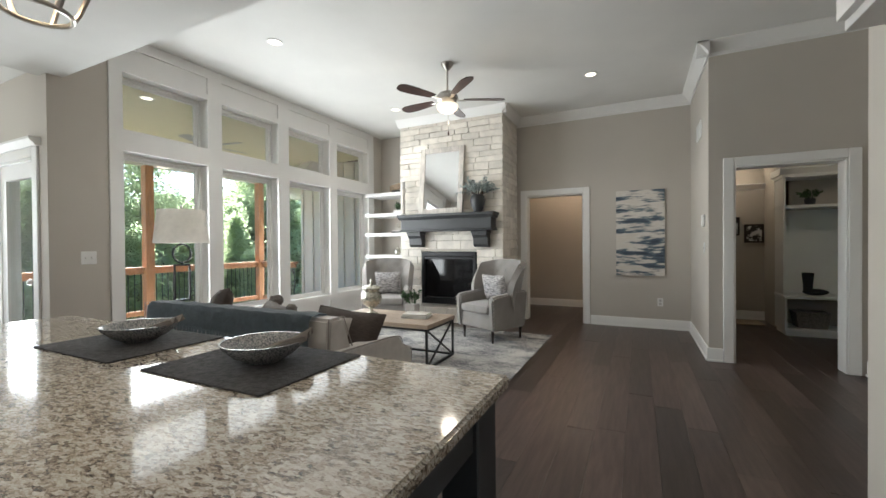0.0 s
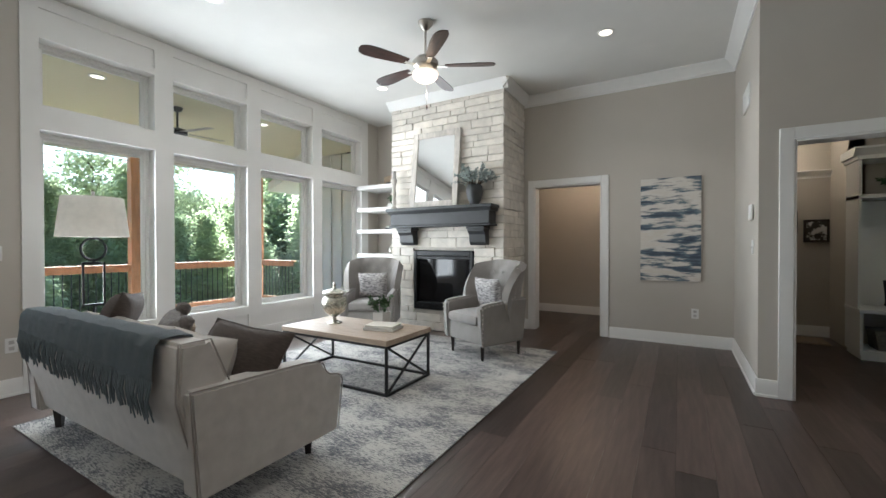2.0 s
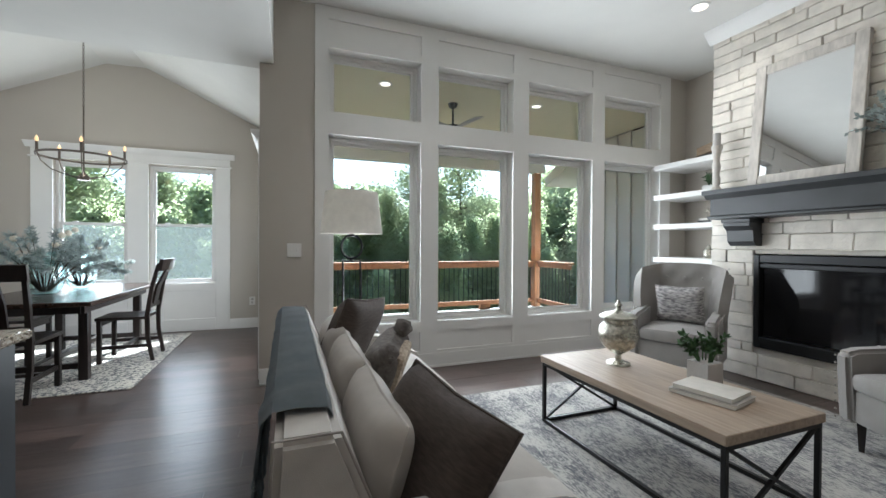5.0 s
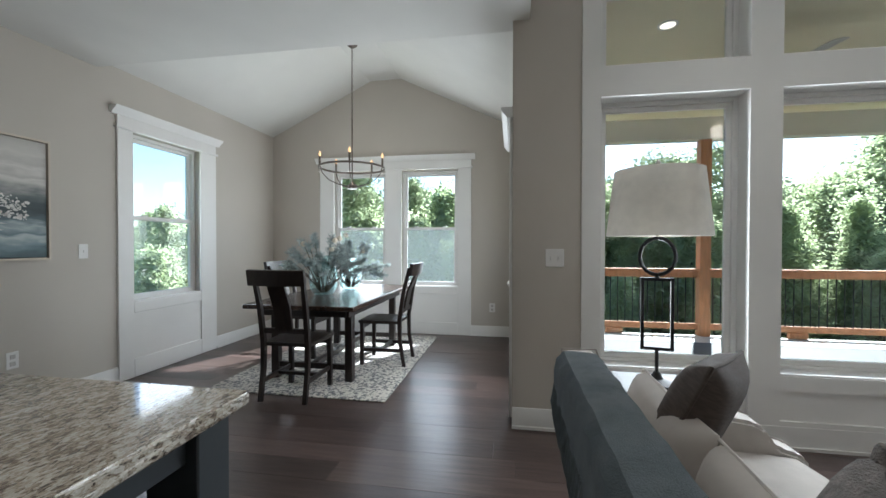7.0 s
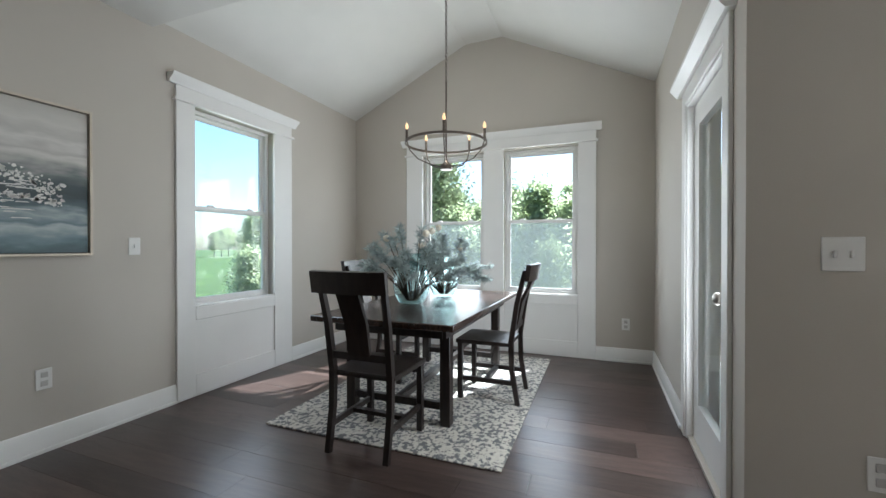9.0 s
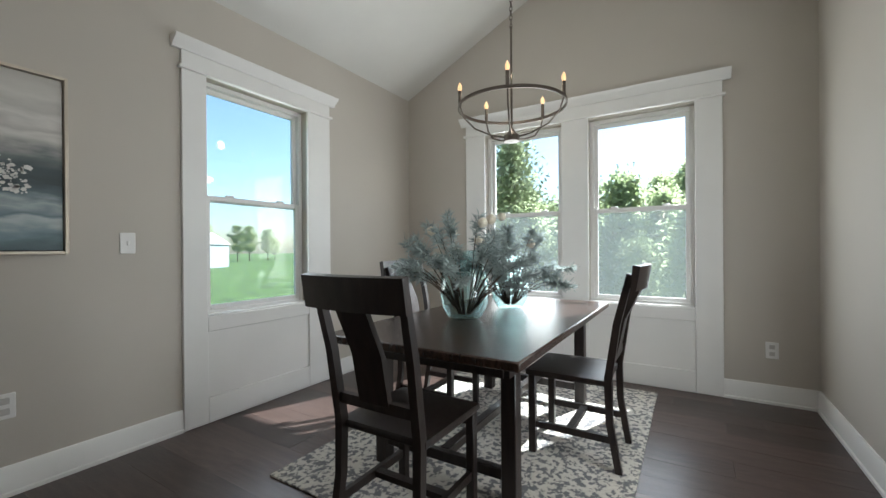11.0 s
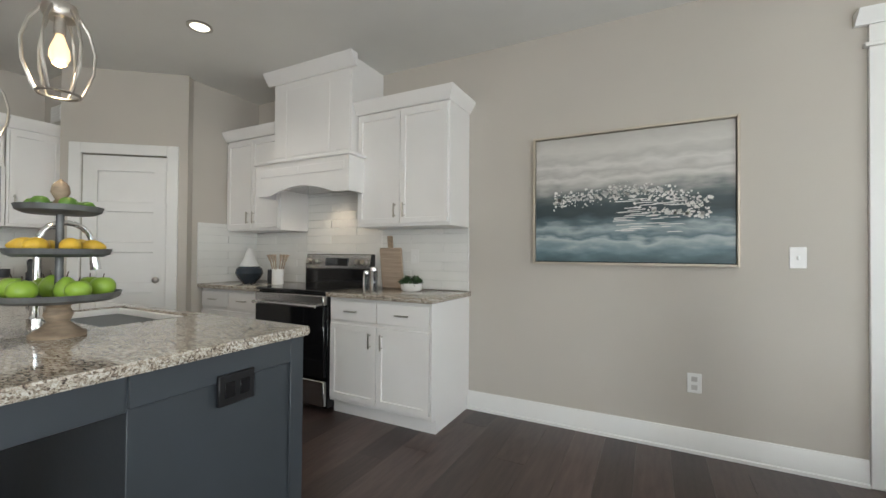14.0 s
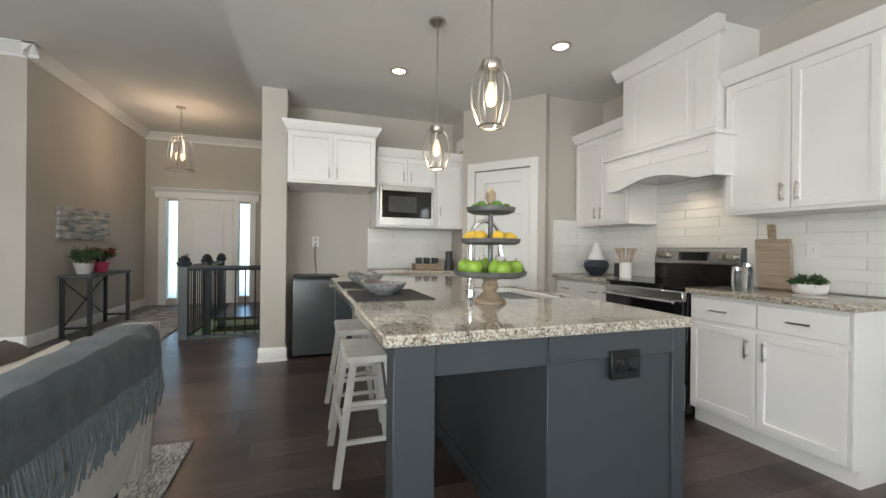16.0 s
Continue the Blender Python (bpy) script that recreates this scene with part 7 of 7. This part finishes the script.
part("tabletop", B(-0.62, -0.17, 0.74, 0.62, 0.17, 0.78, bevel=0.004), CHARCOAL, e)
for x in (-0.58, 0.58):
    for y in (-0.14, 0.14):
        part("leg", B(x - 0.02, y - 0.02, 0, x + 0.02, y + 0.02, 0.74), BLACK, e)
    part("end_rail", B(x - 0.012, -0.12, 0.10, x + 0.012, 0.12, 0.125), BLACK, e)
for s in (-1, 1):
    part("cross_brace", tube(bmesh.new(), [(-s * 0.56, 0.14, 0.12), (s * 0.56, 0.14, 0.70)], 0.008, 6), BLACK, e)
for x, r, mat, seed, label in ((3.15, 0.16, HOUSEPLANT, 41, "spiky green plant in a grey pot on the console"), (3.60, 0.17, HOUSEPLANT, 42, "red flowering plant in a pink pot on the console")):
    e = thing("potted_plant", pose(x, 4.53, 0.78), label, "plant")
    part("pot", lathe(bmesh.new(), [(0.07, 0), (0.11, 0.14), (0.10, 0.14), (0.001, 0.12)], 20), STONEPOT if x < 3.4 else material("pink_pot_glaze", (0.6, 0.07, 0.14), 0.4), e)
    leaf_mesh("f", e, mat, 26, 9, 0.20, 0.24, 0.07, seed, 0.12, 0.03, 0.3, 0.3)
    if x > 3.4:
        leaf_mesh("g", e, material("dark_red_petal", (0.30, 0.03, 0.02), 0.6, vary=0.3), 22, 8, 0.17, 0.24, 0.05, 43, 0.14, 0.03, 0.2, 0.7, 0.7)
RUG3 = ramp_of(material("entry_runner_wool", (0.4, 0.4, 0.4), 0.97, scale=7, bump=0.5, bump_scale=300), [(0.4, (0.25, 0.25, 0.26)), (0.55, (0.48, 0.47, 0.46))])
solo("entry_rug", B(2.5, 3.5, 0.001, 5.3, 4.45, 0.01, bevel=0.003), RUG3, I4, "pale grey entry runner rug", "rug")


def stair_rail():
    e = thing("stair_railing", I4, "charcoal stair railing with black balusters and square newels", "railing")
    def newel(x, y):
        n = part("newel_post", B(x - 0.05, y - 0.05, -0.3, x + 0.05, y + 0.05, 0.90, bevel=0.004), SLATE, e)
        part("newel_cap", lathe(bmesh.new(), [(0.065, 0.90), (0.085, 0.93), (0.085, 0.95), (0.06, 0.965), (0.07, 0.99), (0.03, 1.03), (0.002, 1.04)], 4, x, y), SLATE, n)
    newel(2.50, 3.25)
    newel(3.75, 3.25)
    newel(4.9, 3.25)
    for (a, b) in (((2.50, 3.20), (2.50, 2.27)), ((2.55, 3.25), (3.70, 3.25)), ((3.80, 3.25), (4.85, 3.25))):
        a, b = Vector((*a, 0.88)), Vector((*b, 0.88))
        part("handrail", tube(bmesh.new(), [a, b], 0.032, 8), SLATE, e)
        n = int((b - a).length / 0.105)
        for k in range(n):
            p = a.lerp(b, (k + 0.5) / n)
            part("baluster", tube(bmesh.new(), [(p.x, p.y, -0.02), (p.x, p.y, 0.87)], 0.008, 6), BLACK, e)
        lo, hi = Vector((min(a.x, b.x), min(a.y, b.y), 0)), Vector((max(a.x, b.x), max(a.y, b.y), 0))
        part("shoe_rail", B(lo.x - 0.03, lo.y - 0.03, 0.002, hi.x + 0.03, hi.y + 0.03, 0.03), SLATE, e)
    part("handrail", tube(bmesh.new(), [(3.75, 2.4, 0.88), (2.6, 2.4, 0.12)], 0.03, 8), SLATE, e)
    for k in range(9):
        x = 3.7 - k * 0.13
        part("baluster", tube(bmesh.new(), [(x, 2.4, 0.0 - k * 0.086), (x, 2.4, 0.86 - k * 0.086)], 0.008, 6), BLACK, e)


stair_rail()
for k in range(7):
    setting("stair_tread", B(3.85 - k * 0.26, 2.27, -0.19 - k * 0.19, 4.13 - k * 0.26, 3.2, -0.15 - k * 0.19, bevel=0.006), PLANK, "dark wooden stair tread", "stairs")
setting("floor_landing", B(4.1, 0.45, -0.05, FX, 3.22, -0.003), PLANK, "dark wooden landing", "floor")
wall("wall_well_front", "x", FX, T, 0.3, EY, -1.6, 0)
wall("wall_well_west", "x", 2.45, -0.08, 2.255, 3.28, -1.6, -0.013)


# ---- mudroom and hall ----
wall("wall_mud_return", "x", 2.32, 0.10, 7.90, 8.7, 0, 2.7)
def lockers():
    e = thing("mudroom_lockers", pose(2.26, 7.90, 0), "white built-in mudroom bench with cubbies above and below", "cabinet")
    w, d = 1.55, 0.45
    for x in (0, w / 2 - 0.012, w - 0.025):
        part("upright", B(x, -d, 0.10, x + 0.025, 0, 0.50), WHITE, e)
        part("upright", B(x, -0.38, 1.75, x + 0.025, 0, 2.12), WHITE, e)
    part("side_panel", B(0, -0.38, 0.54, 0.022, 0, 1.75), WHITE, e)
    part("bench", B(-0.01, -d - 0.02, 0.50, w + 0.01, 0, 0.54, bevel=0.005), WHITE, e)
    part("bottom_shelf", B(0, -d, 0.06, w, 0, 0.10), WHITE, e)
    part("plinth", B(0.02, -d + 0.03, 0.0, w, 0, 0.06), WHITE, e)
    part("cubby_shelf", B(0, -0.40, 1.71, w, 0, 1.75, bevel=0.004), WHITE, e)
    part("top", B(-0.02, -0.42, 2.12, w, 0, 2.16), WHITE, e)
    part("cornice", prism(bmesh.new(), [(0, 2.16), (-0.40, 2.16), (-0.46, 2.23), (-0.46, 2.25), (0, 2.25)], "x", -0.05, w), WHITE, e)
    part("hook_rail", B(0.03, -0.03, 1.42, w, -0.002, 1.70), WHITE, e)
    part("back_panel", B(0.022, -0.012, 0.54, w, -0.003, 1.42), WHITE, e)
    for x in (0.2, 0.95):
        b = thing("storage_basket", pose(2.26 + x + 0.12, 7.67, 0.10), "grey woven storage basket in a cubby", "basket")
        bm = prism(bmesh.new(), [(-0.15, 0), (0.15, 0), (0.18, 0.2), (-0.18, 0.2)], "y", -0.13, 0.13)
        part("basket_body", bm, TEDDY, b)
        part("rim", B(-0.185, -0.135, 0.19, 0.185, 0.135, 0.215, bevel=0.006), TEDDY, b)
    for x, s in ((0.33, 5), (1.05, 6)):
        p = thing("potted_plant", pose(2.26 + x, 7.70, 1.75), "small green plant in a cubby", "plant")
        part("pot", lathe(bmesh.new(), [(0.05, 0), (0.065, 0.09), (0.05, 0.09)], 16), CHARCOAL, p)
        leaf_mesh("f", p, HOUSEPLANT, 20, 9, 0.13, 0.15, 0.05, s, 0.08, 0.03, 0.3, 0.4)
    b = thing("rubber_boots", pose(2.26 + 0.28, 7.60, 0.54, 0, 0, 90), "black rubber boot on the bench", "boots")
    part("shaft", lathe(bmesh.new(), [(0.05, 0.03), (0.052, 0.15), (0.065, 0.30), (0.058, 0.30), (0.045, 0.16)], 18), BLACK, b)
    part("foot", blob(bmesh.new(), (0.0, -0.08, 0.045), 0.052, 0.14, 0.045, 10), BLACK, b)


lockers()
ART3 = ramp_of(material("black_white_print", (0.5, 0.5, 0.5), 0.6, scale=14), [(0.47, (0.02, 0.02, 0.02)), (0.53, (0.6, 0.6, 0.58))])
for x, z in ((1.86, 1.52), (2.18, 1.40)):
    e = thing("framed_print", pose(x, 8.7, z), "black and white framed print", "picture", "prints in the mudroom")
    part("frame", B(-0.13, -0.03, -0.15, 0.13, 0, 0.15, bevel=0.004), ESPRESSO, e)
    part("print", B(-0.10, -0.034, -0.12, 0.10, -0.03, 0.12), ART3, e)
crown("y", 8.7, -1, 1.33, 2.32, 2.2, 0.08)
solo("bath_mat", B(1.6, 8.1, 0.001, 2.2, 8.5, 0.02, bevel=0.008), OATMEAL, I4, "pale mat on the floor beyond the mudroom", "rug")
# Fill lights added to brighten the back rooms; no fitting belongs to them.
for q in ((1.8, 8.3), (3.0, 6.6)):
    lamp("back_room_fill", "POINT", (q[0], q[1], 2.45), 0.8, (1.0, 0.78, 0.55), 0.12)
# Added warm fill for the hall, hung from nothing.
lamp("hall_fill", "POINT", (-0.7, 8.3, 2.45), 1.9, (1.0, 0.70, 0.45), 0.12)

# deck ceiling fittings
e = thing("deck_fan", pose(-5.36, 4.55, 3.12), "grey outdoor ceiling fan under the porch ceiling", "ceiling fan")
part("downrod", tube(bmesh.new(), [(0, 0, 0), (0, 0, -0.30)], 0.014), CHARCOAL, e)
part("canopy", lathe(bmesh.new(), [(0.07, 0), (0.05, -0.05), (0.015, -0.06)], 18), CHARCOAL, e)
part("motor_housing", lathe(bmesh.new(), [(0.04, -0.28), (0.12, -0.31), (0.12, -0.37), (0.06, -0.40)], 22), CHARCOAL, e)
for k in range(5):
    bl = part("blade", prism(bmesh.new(), [(0.12, -0.05), (0.6, -0.07), (0.62, 0.0), (0.6, 0.07), (0.12, 0.05)], "z", -0.004, 0.004), STONEPOT, e)
    bl.matrix_basis = pose(0, 0, -0.34, 0, 0, k * 72 + 10) @ pose(0, 0, 0, 10, 0, 0)
for x, y in ((-5.03, 3.55), (-5.03, 5.65)):
    e = thing("downlight", pose(x, y, 3.12), "recessed white porch downlight, lit", "ceiling light", "recessed downlights")
    part("trim_ring", lathe(bmesh.new(), [(0.058, 0.0), (0.082, 0.0), (0.082, -0.006), (0.062, -0.008), (0.058, 0.0)], 24, closed=False), WHITE, e)
    part("lens", lathe(bmesh.new(), [(0.06, -0.003), (0.06, -0.0045)], 20), CANLIGHT, e)


# ---- small repeated pieces ----
def planks():
    r = random.Random(5)
    protos = []
    for k in range(3):
        bm = B(-0.5, -0.5, -0.012, 0.5, 0.5, 0.0)
        protos.append(finish(bm, "plank", PLANK, False))
    w = 0.185
    rest = bmesh.new()
    count = 0
    x = DX
    lots = []
    while x < 2.44:
        y = SY - r.uniform(0, 1.2)
        while y < 9.2:
            l = r.uniform(1.1, 2.1)
            y0, y1 = max(y, SY), min(y + l, 9.2)
            if y1 - y0 > 0.05 and not (x + w < WX - 0.2 and y0 > CY):
                if x + w < WX - 0.2:
                    y1 = min(y1, CY)
                lots.append((x, y0, y1))
            y += l
        x += w
    lots.sort(key=lambda q: abs(q[0] + 1.6) * 0.8 + abs((q[1] + q[2]) / 2 - 2.3))
    for i, (x, y0, y1) in enumerate(lots):
        if i < 290:
            o = new("plank", protos[i % 3])
            o.parent = floor
            o.location = (x + w / 2, (y0 + y1) / 2, r.uniform(-0.0008, 0))
            o.scale = (w - 0.0012, y1 - y0 - 0.0015, 1)
        else:
            box(rest, x, y0, -0.012, x + w - 0.003, y1 - 0.003, 0.0)
    if rest.verts:
        part("plank_field", rest, PLANK, floor)["kind"] = "stuff"


planks()
stones()


def tiles():
    """White subway courses on the backsplash, stacked long tiles with recessed joints."""
    r = random.Random(3)
    def field(name, m, w, z0, z1):
        e = thing(name, m, "white glazed long-format tile backsplash", "backsplash", "", "structure")
        part("grout_bed", B(0, -0.006, z0, w, -0.001, z1), GROUT, e)
        z, row = z0, 0
        while z < z1 - 0.02:
            h = min(0.075, z1 - z)
            x = -0.30 if row % 2 else 0.0
            while x < w:
                a, b = max(0, x), min(w, x + 0.60)
                if b - a > 0.02:
                    part("tile", B(a + 0.0015, -0.012, z + 0.0015, b - 0.0015, -0.005, z + h - 0.0015, bevel=0.0015), TILE, e)
                x += 0.60
            z += h
            row += 1
    field("backsplash_range", pose(-0.40, SY, 0, 0, 0, 180), 0.88, 0.906, 1.76)
    field("backsplash_south", pose(-1.28, SY, 0, 0, 0, 180), 0.825, 0.906, 1.40)
    field("backsplash_corner", pose(0.34, SY, 0, 0, 0, 180), 0.74, 0.906, 1.40)
    field("backsplash_return", pose(0.34, -0.615, 0, 0, 0, -90), 0.63, 0.906, 1.47)
    field("backsplash_east", pose(KX, 1.12, 0, 0, 0, -90), 1.08, 0.906, 1.39)


tiles()
